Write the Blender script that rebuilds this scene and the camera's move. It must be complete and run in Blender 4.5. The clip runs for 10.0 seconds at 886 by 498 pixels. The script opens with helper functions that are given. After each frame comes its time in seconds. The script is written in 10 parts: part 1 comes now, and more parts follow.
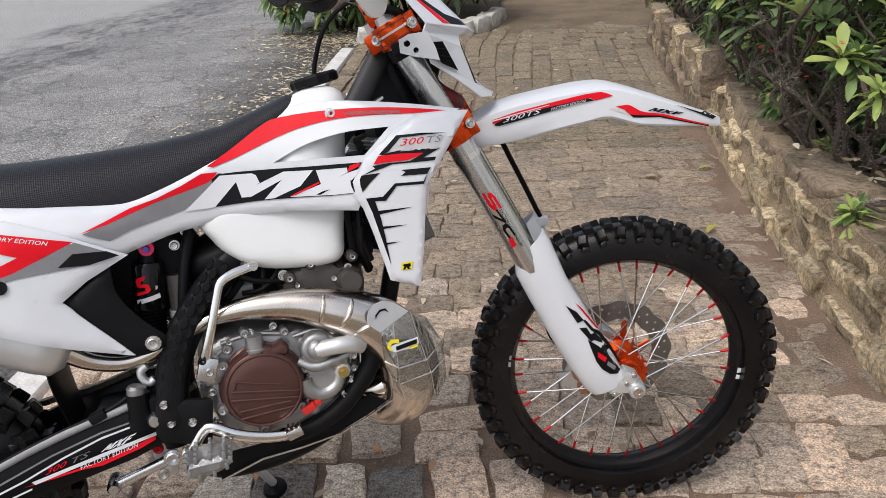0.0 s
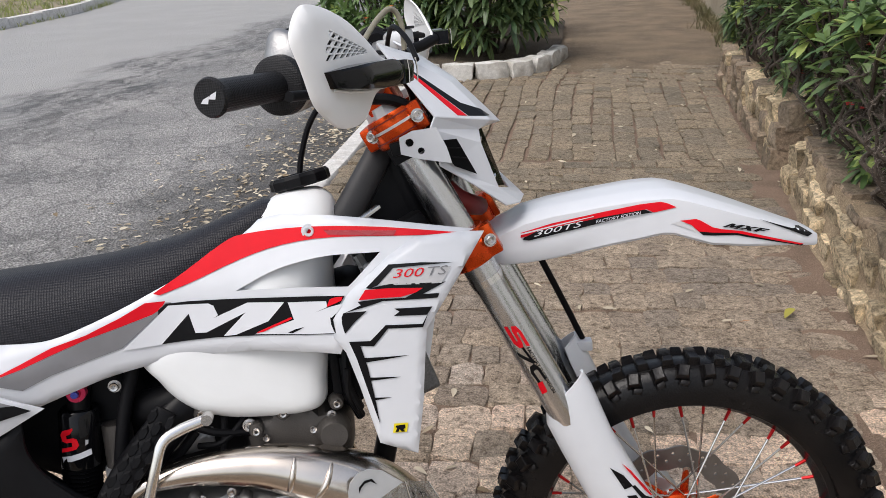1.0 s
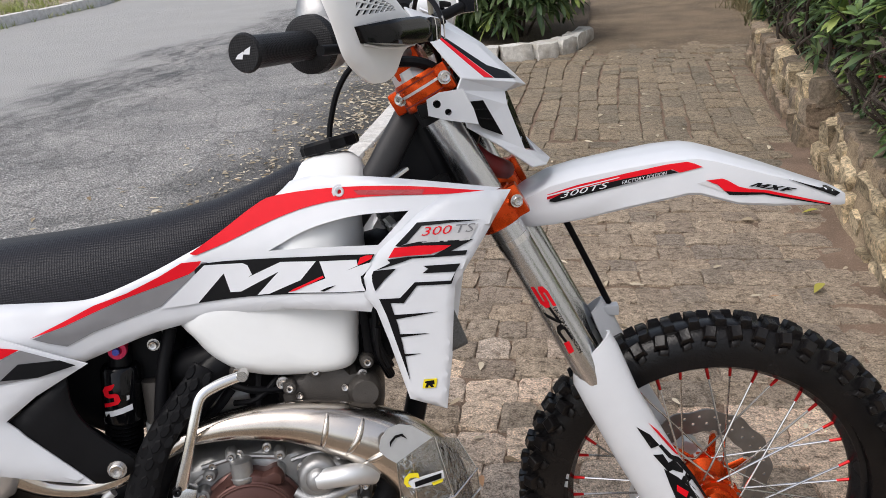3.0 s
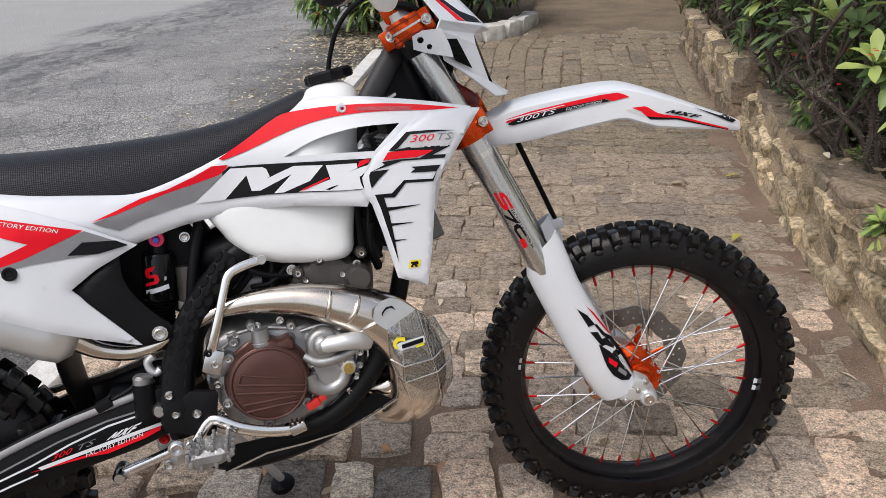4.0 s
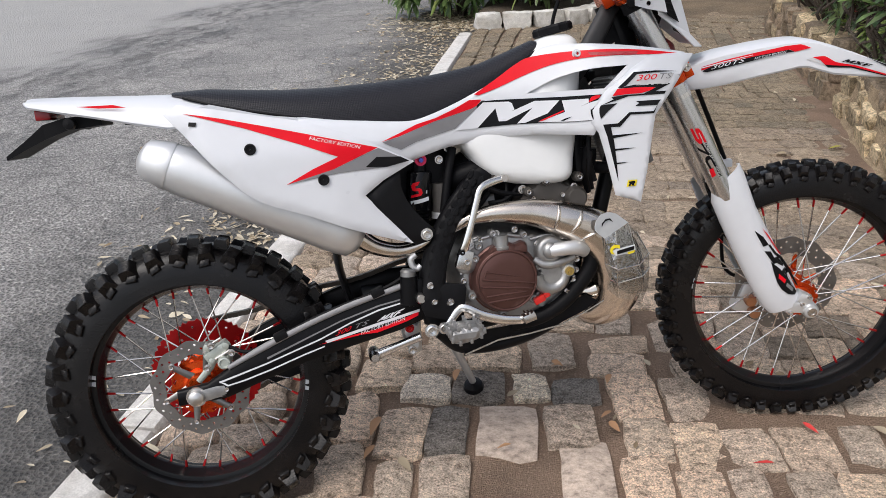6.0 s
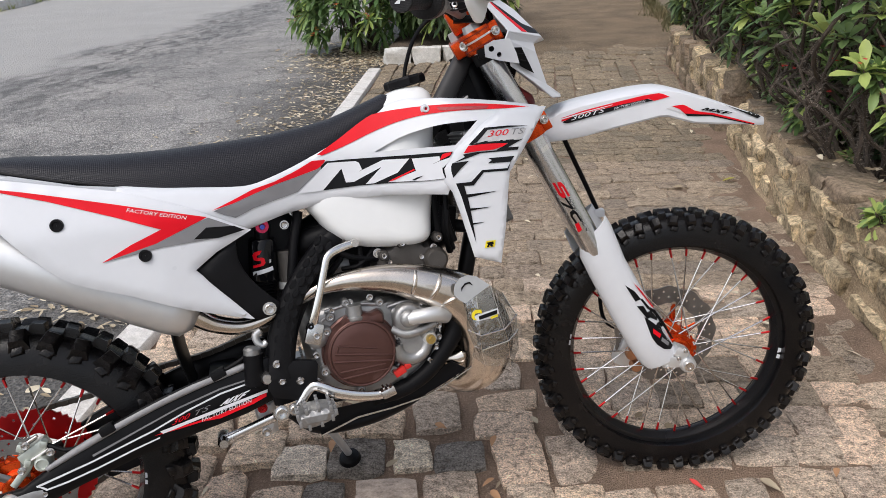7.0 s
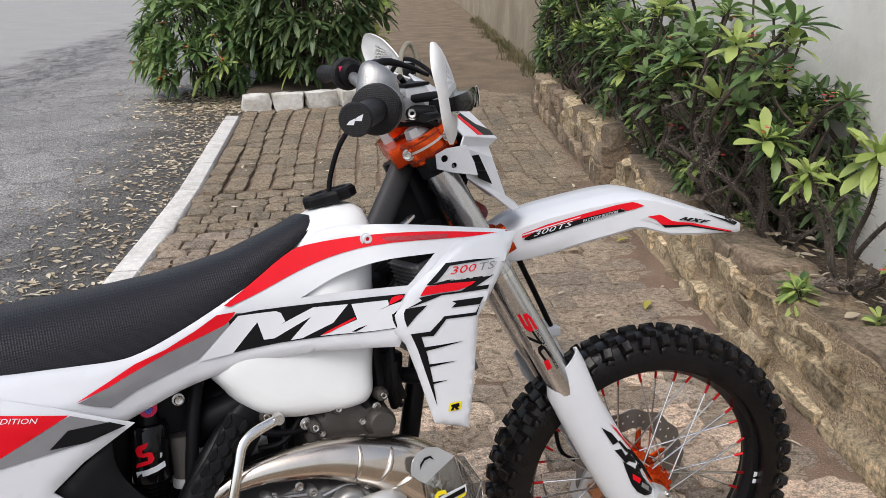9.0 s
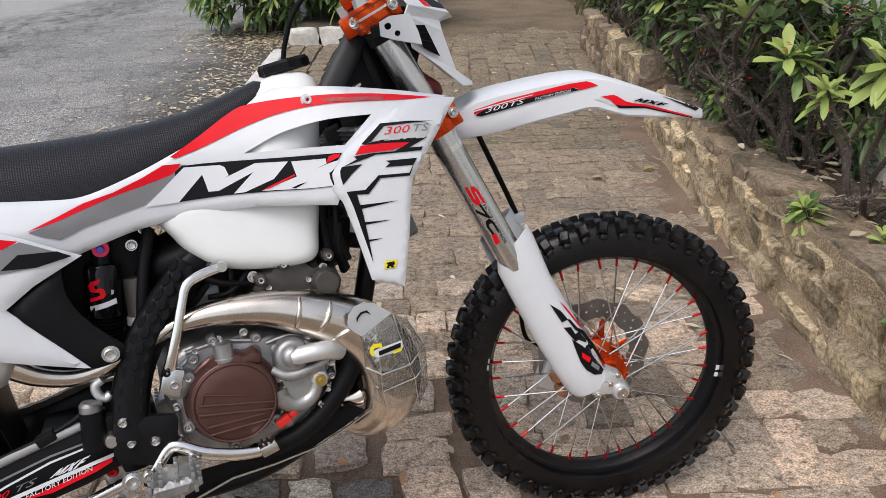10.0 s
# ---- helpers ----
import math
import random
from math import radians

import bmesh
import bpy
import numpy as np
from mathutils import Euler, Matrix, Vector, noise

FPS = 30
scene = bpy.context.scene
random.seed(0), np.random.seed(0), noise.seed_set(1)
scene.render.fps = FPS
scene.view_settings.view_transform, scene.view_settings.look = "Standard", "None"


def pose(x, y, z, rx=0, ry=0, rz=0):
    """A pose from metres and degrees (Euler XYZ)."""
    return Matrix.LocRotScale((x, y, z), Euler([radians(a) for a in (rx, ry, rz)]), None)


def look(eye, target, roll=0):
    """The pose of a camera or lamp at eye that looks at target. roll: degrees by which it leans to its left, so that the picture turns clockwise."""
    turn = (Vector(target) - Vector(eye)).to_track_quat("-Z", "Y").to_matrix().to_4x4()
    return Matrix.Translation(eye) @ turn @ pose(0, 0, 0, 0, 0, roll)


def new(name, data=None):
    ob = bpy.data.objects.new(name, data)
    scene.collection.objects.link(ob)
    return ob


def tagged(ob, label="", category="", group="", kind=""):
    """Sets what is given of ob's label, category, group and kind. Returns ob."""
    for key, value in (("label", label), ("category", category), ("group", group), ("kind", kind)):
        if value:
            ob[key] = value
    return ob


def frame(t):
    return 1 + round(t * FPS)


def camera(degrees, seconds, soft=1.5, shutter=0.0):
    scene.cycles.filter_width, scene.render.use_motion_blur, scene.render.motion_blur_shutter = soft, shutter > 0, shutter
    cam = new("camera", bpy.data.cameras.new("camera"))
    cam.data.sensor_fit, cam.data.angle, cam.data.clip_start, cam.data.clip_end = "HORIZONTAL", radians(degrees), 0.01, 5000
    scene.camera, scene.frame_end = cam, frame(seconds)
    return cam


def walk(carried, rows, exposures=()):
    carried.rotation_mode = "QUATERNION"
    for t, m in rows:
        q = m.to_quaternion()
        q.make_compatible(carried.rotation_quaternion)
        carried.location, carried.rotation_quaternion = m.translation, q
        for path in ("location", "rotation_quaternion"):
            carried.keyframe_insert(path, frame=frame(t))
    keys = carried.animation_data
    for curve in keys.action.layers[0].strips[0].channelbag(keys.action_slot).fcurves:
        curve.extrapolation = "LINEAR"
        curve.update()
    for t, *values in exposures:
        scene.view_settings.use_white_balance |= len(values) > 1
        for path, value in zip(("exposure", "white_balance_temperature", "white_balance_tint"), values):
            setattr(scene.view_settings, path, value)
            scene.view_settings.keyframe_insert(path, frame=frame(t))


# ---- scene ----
cam = camera(61.0, 10.0, soft=0.75)
PATH = [
    (0, (0.32, 0.354, 1.316), (0.187, 2.165, 0.477), -2.3),
    (0.5, (0.3, 0.526, 1.352), (0.113, 2.349, 0.552), -2.3),
    (1, (0.371, 0.711, 1.352), (0.082, 2.536, 0.586), -2.5),
    (1.5, (0.478, 0.872, 1.351), (0.091, 2.688, 0.609), -3.1),
    (2, (0.508, 0.904, 1.35), (0.058, 2.708, 0.613), -4.0),
    (2.5, (0.453, 0.82, 1.335), (0.012, 2.618, 0.578), -4.4),
    (3, (0.372, 0.677, 1.323), (0.016, 2.478, 0.53), -3.7),
    (3.2, (0.344, 0.615, 1.315), (0.032, 2.419, 0.511), -3.3),
    (4.3, (0.358, 0.263, 1.301), (0.157, 2.071, 0.47), -1.6),
    (4.5, (0.357, 0.197, 1.306), (0.138, 2.002, 0.473), -1.5),
    (5, (0.318, 0.099, 1.309), (0.016, 1.889, 0.471), -1.9),
    (5.2, (0.254, 0.073, 1.307), (-0.088, 1.852, 0.46), -2.2),
    (6.3, (0.015, -0.027, 1.295), (-0.301, 1.759, 0.453), -2.4),
    (6.5, (0.056, 0.016, 1.306), (-0.221, 1.815, 0.478), -2.3),
    (6.7, (0.107, 0.071, 1.315), (-0.122, 1.883, 0.5), -2.2),
    (7, (0.189, 0.149, 1.315), (0.032, 1.983, 0.533), -2.2),
    (7.2, (0.235, 0.198, 1.324), (0.125, 2.049, 0.573), -2.6),
    (7.5, (0.237, 0.283, 1.356), (0.218, 2.147, 0.633), -2.0),
    (8, (0.145, 0.425, 1.385), (0.266, 2.299, 0.698), -1.4),
    (8.5, (0.034, 0.531, 1.397), (0.236, 2.4, 0.713), -0.7),
    (9, (0.022, 0.54, 1.383), (0.247, 2.397, 0.674), -0.2),
    (9.5, (0.107, 0.49, 1.327), (0.278, 2.331, 0.564), -0.0),
    (10, (0.216, 0.423, 1.267), (0.275, 2.243, 0.44), -0.5),
]
walk(cam, [(t, look(eye, target, roll)) for t, eye, target, roll in PATH])

# ---- world, sun, exposure ----
SUN_EL, SUN_AZ = radians(58), radians(215)
world = bpy.data.worlds.new("overcast_sky")
scene.world = world
world.use_nodes = True
wn = world.node_tree.nodes
sky = wn.new("ShaderNodeTexSky")
sky.sky_type, sky.sun_disc = "NISHITA", False
sky.sun_elevation, sky.sun_rotation = SUN_EL, SUN_AZ
sky.air_density, sky.dust_density, sky.ozone_density = 1.0, 4.0, 1.0
soften = wn.new("ShaderNodeHueSaturation")
soften.inputs["Saturation"].default_value = 0.58
world.node_tree.links.new(sky.outputs[0], soften.inputs["Color"])
world.node_tree.links.new(soften.outputs[0], wn["Background"].inputs[0])
wn["Background"].inputs[1].default_value = 0.152
sun = new("sun", bpy.data.lights.new("sun", "SUN"))
sun.data.energy, sun.data.angle, sun.data.color = 0.8, radians(30), (1.0, 0.98, 0.985)
sun_dir = Vector((math.sin(SUN_AZ) * math.cos(SUN_EL), math.cos(SUN_AZ) * math.cos(SUN_EL), math.sin(SUN_EL)))
sun.matrix_world = look(sun_dir * 30, (0, 0, 0))
scene.view_settings.exposure = 0.45

# ---- materials ----
def nodes_of(name):
    m = bpy.data.materials.new(name)
    m.use_nodes = True
    nt = m.node_tree
    return m, nt, nt.nodes["Principled BSDF"]


def mat(name, color, rough=0.5, metal=0.0, vary=0.12, scale=30.0, bump=0.0, bump_scale=200.0, coat=0.0, coords="Object",
        second=None, patch=3.0, stretch=None, rand=0.0, spec=0.5, trans=0.0, ior=1.45, rough_vary=0.1):
    """A surface with grain at two scales: fine noise, and larger stains towards a second colour."""
    m, nt, b = nodes_of(name)
    N, L = nt.nodes, nt.links
    tc = N.new("ShaderNodeTexCoord")
    co = tc.outputs[coords]
    if stretch:
        mp = N.new("ShaderNodeMapping")
        mp.inputs["Scale"].default_value = stretch
        L.new(co, mp.inputs["Vector"])
        co = mp.outputs[0]
    fine = N.new("ShaderNodeTexNoise")
    fine.inputs["Scale"].default_value, fine.inputs["Detail"].default_value = scale, 6
    L.new(co, fine.inputs["Vector"])
    big = N.new("ShaderNodeTexNoise")
    big.inputs["Scale"].default_value, big.inputs["Detail"].default_value = patch, 4
    L.new(co, big.inputs["Vector"])
    ramp = N.new("ShaderNodeMapRange")
    ramp.inputs["From Min"].default_value, ramp.inputs["From Max"].default_value = 0.35, 0.68
    L.new(big.outputs["Fac"], ramp.inputs["Value"])
    mix = N.new("ShaderNodeMix")
    mix.data_type = "RGBA"
    sec = second or tuple(c * (1 - vary) for c in color)
    mix.inputs["A"].default_value, mix.inputs["B"].default_value = (*color, 1), (*sec, 1)
    L.new(ramp.outputs[0], mix.inputs["Factor"])
    hsv = N.new("ShaderNodeHueSaturation")
    L.new(mix.outputs["Result"], hsv.inputs["Color"])
    val = N.new("ShaderNodeMapRange")
    val.inputs["From Min"].default_value, val.inputs["From Max"].default_value = 0.25, 0.75
    val.inputs["To Min"].default_value, val.inputs["To Max"].default_value = 1 - vary, 1 + vary
    L.new(fine.outputs["Fac"], val.inputs["Value"])
    value = val.outputs[0]
    if rand:
        info = N.new("ShaderNodeObjectInfo")
        rr = N.new("ShaderNodeMapRange")
        rr.inputs["To Min"].default_value, rr.inputs["To Max"].default_value = 1 - rand, 1 + rand
        L.new(info.outputs["Random"], rr.inputs["Value"])
        mul = N.new("ShaderNodeMath")
        mul.operation = "MULTIPLY"
        L.new(value, mul.inputs[0])
        L.new(rr.outputs[0], mul.inputs[1])
        value = mul.outputs[0]
    L.new(value, hsv.inputs["Value"])
    L.new(hsv.outputs[0], b.inputs["Base Color"])
    rv = N.new("ShaderNodeMapRange")
    rv.inputs["To Min"].default_value, rv.inputs["To Max"].default_value = max(0.02, rough - rough_vary), min(1, rough + rough_vary)
    L.new(big.outputs["Fac"], rv.inputs["Value"])
    L.new(rv.outputs[0], b.inputs["Roughness"])
    b.inputs["Metallic"].default_value, b.inputs["Coat Weight"].default_value = metal, coat
    b.inputs["Specular IOR Level"].default_value = spec
    b.inputs["Transmission Weight"].default_value, b.inputs["IOR"].default_value = trans, ior
    if bump:
        bn = N.new("ShaderNodeTexNoise")
        bn.inputs["Scale"].default_value, bn.inputs["Detail"].default_value = bump_scale, 5
        L.new(co, bn.inputs["Vector"])
        bp = N.new("ShaderNodeBump")
        bp.inputs["Strength"].default_value, bp.inputs["Distance"].default_value = bump, 0.01
        L.new(bn.outputs["Fac"], bp.inputs["Height"])
        L.new(bp.outputs[0], b.inputs["Normal"])
    return m


WHITE = mat("white_plastic", (0.610, 0.628, 0.662), 0.30, vary=0.02, second=(0.585, 0.602, 0.634), bump=0.02, bump_scale=900, rough_vary=0.08)
WHITE_SOFT = mat("frosted_white_plastic", (0.82, 0.82, 0.82), 0.45, vary=0.02, second=(0.78, 0.78, 0.77))
TANK = mat("milky_tank_plastic", (0.744, 0.760, 0.769), 0.42, vary=0.02, second=(0.725, 0.731, 0.715))
RED = mat("red_vinyl", (0.66, 0.006, 0.016), 0.32, vary=0.05, spec=0.18)
BLACK_VINYL = mat("black_vinyl", (0.006, 0.006, 0.007), 0.28, vary=0.1, spec=0.18)
GREY_VINYL = mat("grey_vinyl", (0.20, 0.20, 0.21), 0.32, vary=0.08, spec=0.3)
SILVER_VINYL = mat("silver_vinyl", (0.46, 0.46, 0.47), 0.3, vary=0.05, second=(0.56, 0.56, 0.57), patch=14)
WHITE_VINYL = mat("white_vinyl", (0.635, 0.65, 0.685), 0.3, vary=0.02)
YELLOW = mat("yellow_vinyl", (0.75, 0.62, 0.02), 0.35, vary=0.05)
BLACK = mat("black_plastic", (0.008, 0.008, 0.009), 0.46, vary=0.15, bump=0.05, bump_scale=500, spec=0.12)
BLACK_SATIN = mat("black_coated_steel", (0.005, 0.005, 0.006), 0.36, vary=0.15, bump=0.04, bump_scale=150, spec=0.16)
RUBBER = mat("tyre_rubber", (0.0030, 0.0031, 0.0040), 0.25, vary=0.3, scale=60, second=(0.008, 0.007, 0.007), patch=9, bump=0.12, bump_scale=260, spec=0.30)
BLACK_GLOSS = mat("glossy_black_plastic", (0.005, 0.005, 0.006), 0.06, vary=0.05, spec=0.3)
HOSE = mat("black_rubber_hose", (0.006, 0.006, 0.007), 0.5, vary=0.15, bump=0.05, bump_scale=120, spec=0.13)
RIM = mat("black_anodised_rim", (0.006, 0.006, 0.007), 0.26, vary=0.12, spec=0.4)
STEEL = mat("polished_steel", (0.62, 0.60, 0.58), 0.25, metal=1.0, vary=0.06)
CHROME = mat("bright_chrome", (0.78, 0.77, 0.75), 0.16, metal=1.0, vary=0.04, rough_vary=0.06)
PIPE = mat("nickel_plated_pipe", (0.66, 0.61, 0.55), 0.2, metal=1.0, vary=0.05, second=(0.60, 0.53, 0.46), patch=6, rough_vary=0.08)
ALU = mat("brushed_aluminium", (0.66, 0.67, 0.68), 0.24, metal=1.0, vary=0.03, scale=40, stretch=(60, 60, 2.5), bump=0.03, bump_scale=60)
ALU_CAST = mat("cast_aluminium", (0.40, 0.40, 0.40), 0.42, metal=0.85, vary=0.14, second=(0.27, 0.27, 0.27), patch=25, bump=0.12, bump_scale=450)
ZINC = mat("zinc_plated_casting", (0.50, 0.535, 0.49), 0.42, metal=0.6, vary=0.12, second=(0.40, 0.43, 0.39), patch=25)
ALU_MATT = mat("matt_aluminium", (0.66, 0.67, 0.68), 0.45, metal=0.75, vary=0.04, rough_vary=0.05)
GREY_CAST = mat("grey_cast_cylinder", (0.085, 0.078, 0.072), 0.5, metal=0.6, vary=0.15, bump=0.15, bump_scale=400)
BROWN_COVER = mat("brown_anodised_cover", (0.105, 0.050, 0.042), 0.36, metal=0.55, vary=0.08, second=(0.085, 0.040, 0.034), bump=0.04, bump_scale=700)
ORANGE = mat("orange_anodised_aluminium", (0.72, 0.085, 0.012), 0.26, metal=0.85, vary=0.08, second=(0.52, 0.05, 0.008), patch=30)
RED_METAL = mat("red_anodised_aluminium", (0.50, 0.014, 0.016), 0.3, metal=0.75, vary=0.08)
RED_PLASTIC = mat("red_plastic", (0.55, 0.02, 0.015), 0.4, vary=0.08)
PINK_RED = mat("magenta_knob", (0.62, 0.03, 0.10), 0.3, metal=0.5)
BRASS = mat("brass_plug", (0.62, 0.45, 0.16), 0.3, metal=1.0)
DISC = mat("drilled_disc_steel", (0.24, 0.232, 0.225), 0.38, metal=0.85, vary=0.1, second=(0.17, 0.162, 0.155), patch=20)
RADIATOR = mat("radiator_core", (0.16, 0.16, 0.16), 0.45, metal=0.7, vary=0.3, scale=300)
CAP_RED = mat("dark_red_wiring", (0.16, 0.015, 0.015), 0.5)
LENS = mat("smoked_lamp_lens", (0.008, 0.008, 0.009), 0.06, vary=0.1, rough_vary=0.03, spec=0.4)
REFLECTOR = mat("lamp_reflector", (0.55, 0.56, 0.57), 0.25, metal=1.0)
HOSE_GREY = mat("braided_hose_cover", (0.25, 0.23, 0.17), 0.35, vary=0.1)


def add_lobe(bm, outline, half, steps, y0=0.0):
    """A smooth rounded body: the outline is drawn in by each step's inset while it swells to the step's share of half."""
    pts = [Vector(p) for p in outline]
    c = sum(pts, Vector((0, 0))) / len(pts)
    one = []
    for inset, share in steps:
        ring = []
        for p in pts:
            d = p - c
            q = c + d * max(0.05, 1 - inset / d.length)
            ring.append((q.x, half * share, q.y))
        one.append(ring)
    rings = [[Vector((x, y0 - w, z)) for x, w, z in r] for r in reversed(one)] + [[Vector((x, y0 + w, z)) for x, w, z in r] for r in one]
    add_loft(bm, rings)


def lobe(outline, half, steps, y0=0.0):
    bm = bmesh.new()
    add_lobe(bm, outline, half, steps, y0)
    return bm


def clear_plastic():
    """Thin clear sheet: mostly see-through, with a bright gloss."""
    m, nt, b = nodes_of("clear_polycarbonate")
    N, L = nt.nodes, nt.links
    tr = N.new("ShaderNodeBsdfTransparent")
    tr.inputs["Color"].default_value = (0.80, 0.84, 0.85, 1)
    gl = N.new("ShaderNodeBsdfGlossy")
    gl.inputs["Roughness"].default_value = 0.08
    n = N.new("ShaderNodeTexNoise")
    n.inputs["Scale"].default_value = 14
    bp = N.new("ShaderNodeBump")
    bp.inputs["Strength"].default_value, bp.inputs["Distance"].default_value = 0.35, 0.02
    L.new(n.outputs["Fac"], bp.inputs["Height"])
    L.new(bp.outputs[0], gl.inputs["Normal"])
    fr = N.new("ShaderNodeFresnel")
    fr.inputs["IOR"].default_value = 3.0
    L.new(bp.outputs[0], fr.inputs["Normal"])
    mx = N.new("ShaderNodeMixShader")
    most = N.new("ShaderNodeMath")
    most.operation = "MAXIMUM"
    most.inputs[1].default_value = 0.42
    L.new(fr.outputs[0], most.inputs[0])
    L.new(most.outputs[0], mx.inputs[0])
    L.new(tr.outputs[0], mx.inputs[1])
    L.new(gl.outputs[0], mx.inputs[2])
    L.new(mx.outputs[0], N["Material Output"].inputs["Surface"])
    return m


CLEAR = clear_plastic()


def woven(name, color, cell, rough, depth):
    """Vinyl with a pressed grip pattern of small round dimples."""
    m, nt, b = nodes_of(name)
    N, L = nt.nodes, nt.links
    tc = N.new("ShaderNodeTexCoord")
    v = N.new("ShaderNodeTexVoronoi")
    v.inputs["Scale"].default_value, v.inputs["Randomness"].default_value = 1 / cell, 0.12
    L.new(tc.outputs["Object"], v.inputs["Vector"])
    bp = N.new("ShaderNodeBump")
    bp.inputs["Strength"].default_value, bp.inputs["Distance"].default_value = depth, 0.004
    L.new(v.outputs["Distance"], bp.inputs["Height"])
    L.new(bp.outputs[0], b.inputs["Normal"])
    mr = N.new("ShaderNodeMapRange")
    mr.inputs["From Max"].default_value = 0.6
    mr.inputs["To Min"].default_value, mr.inputs["To Max"].default_value = 0.7, 1.45
    L.new(v.outputs["Distance"], mr.inputs["Value"])
    h = N.new("ShaderNodeHueSaturation")
    h.inputs["Color"].default_value = (*color, 1)
    L.new(mr.outputs[0], h.inputs["Value"])
    L.new(h.outputs[0], b.inputs["Base Color"])
    b.inputs["Roughness"].default_value = rough
    b.inputs["Specular IOR Level"].default_value = 0.2
    return m


SEAT = woven("seat_grip_vinyl", (0.012, 0.012, 0.015), 0.0034, 0.42, 0.30)
GRIP = woven("grip_rubber", (0.011, 0.011, 0.012), 0.0026, 0.5, 0.3)


# ---- mesh tools ----
from mathutils.geometry import delaunay_2d_cdt


def smooth_line(pts, n=6, closed=False):
    """A Catmull-Rom line through the points."""
    P = [Vector(p) for p in pts]
    out = []
    count = len(P) if closed else len(P) - 1
    for i in range(count):
        a, b = P[i], P[(i + 1) % len(P)]
        p0 = P[i - 1] if (i > 0 or closed) else a * 2 - b
        p3 = P[(i + 2) % len(P)] if (i + 2 < len(P) or closed) else b * 2 - a
        for k in range(n):
            t = k / n
            out.append(0.5 * ((2 * a) + (b - p0) * t + (2 * p0 - 5 * a + 4 * b - p3) * t * t + (3 * a - p0 - 3 * b + p3) * t ** 3))
    if not closed:
        out.append(P[-1].copy())
    return out


def part(name, bm, material, parent=None, label="", smooth=True, m=None, angle=40):
    """One bmesh as ONE mesh object, under a thing or a part."""
    bmesh.ops.recalc_face_normals(bm, faces=bm.faces)
    me = bpy.data.meshes.new(name)
    bm.to_mesh(me)
    bm.free()
    return part_of(name, me, material, parent, label, smooth, m, angle)


def part_of(name, me, material, parent=None, label="", smooth=True, m=None, angle=40):
    if material and not me.materials:
        me.materials.append(material)
    if smooth and len(me.polygons):
        me.shade_smooth()
        me.set_sharp_from_angle(angle=radians(angle))
    ob = new(name, me)
    if m is not None:
        ob.matrix_basis = m
    if parent:
        ob.parent = parent
    if label:
        ob["label"] = label
    return ob


def add_loft(bm, rings, caps=True, closed=True):
    """Skin between rings of equal length."""
    vs = [[bm.verts.new(p) for p in ring] for ring in rings]
    n = len(rings[0])
    for a, b in zip(vs, vs[1:]):
        for i in range(n if closed else n - 1):
            j = (i + 1) % n
            bm.faces.new((a[i], a[j], b[j], b[i]))
    if caps and closed:
        bm.faces.new(vs[0])
        bm.faces.new(vs[-1][::-1])
    return vs


def add_tube(bm, path, radii, n=14, caps=True, squash=(1, 1), up=None):
    """A swept tube: one radius, or one for each point."""
    P = [Vector(p) for p in path]
    R = radii if isinstance(radii, (list, tuple)) else [radii] * len(P)
    rings = []
    ref = Vector(up) if up else None
    for i, p in enumerate(P):
        d = (P[min(i + 1, len(P) - 1)] - P[max(i - 1, 0)]).normalized()
        if ref is None:
            ref = Vector((0, 1, 0)) if abs(d.y) < 0.9 else Vector((0, 0, 1))
        u = (ref - d * ref.dot(d)).normalized()
        if not up:
            ref = u
        v = d.cross(u)
        rings.append([p + (u * math.cos(a) * squash[0] + v * math.sin(a) * squash[1]) * R[i] for a in (2 * math.pi * k / n for k in range(n))])
    return add_loft(bm, rings, caps)


def tube(path, radii, n=14, smooth=0, caps=True, squash=(1, 1), up=None):
    bm = bmesh.new()
    if smooth:
        if isinstance(radii, (list, tuple)):
            idx = [i + k / smooth for i in range(len(path) - 1) for k in range(smooth)] + [len(path) - 1]
            radii = [float(np.interp(t, range(len(radii)), radii)) for t in idx]
        path = smooth_line(path, smooth)
    add_tube(bm, path, radii, n, caps, squash, up)
    return bm


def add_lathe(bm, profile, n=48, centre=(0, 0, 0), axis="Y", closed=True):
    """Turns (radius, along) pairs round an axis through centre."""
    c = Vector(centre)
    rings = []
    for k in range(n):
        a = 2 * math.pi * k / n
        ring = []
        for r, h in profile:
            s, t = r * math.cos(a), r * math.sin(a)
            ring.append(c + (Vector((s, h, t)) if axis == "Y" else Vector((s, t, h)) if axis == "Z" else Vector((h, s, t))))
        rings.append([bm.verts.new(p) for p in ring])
    m = len(profile)
    for k in range(n):
        A, B = rings[k], rings[(k + 1) % n]
        for i in range(m if closed else m - 1):
            j = (i + 1) % m
            bm.faces.new((A[i], A[j], B[j], B[i]))


def lathe(profile, n=48, centre=(0, 0, 0), axis="Y", closed=True):
    bm = bmesh.new()
    add_lathe(bm, profile, n, centre, axis, closed)
    return bm


def add_box(bm, centre, size, bevel=0.003, turn=(0, 0, 0), taper=1.0):
    r = bmesh.ops.create_cube(bm, size=1.0)
    vs = r["verts"]
    for v in vs:
        k = taper if v.co.z > 0 else 1.0
        v.co = Vector((v.co.x * size[0] * k, v.co.y * size[1] * k, v.co.z * size[2]))
    if bevel:
        es = list({e for v in vs for e in v.link_edges})
        g = bmesh.ops.bevel(bm, geom=es, offset=bevel, segments=2, profile=0.6, affect="EDGES")
        vs = list({v for f in g["faces"] for v in f.verts} | {v for v in vs if v.is_valid})
    bmesh.ops.transform(bm, matrix=pose(*centre, *turn), verts=vs)
    return vs


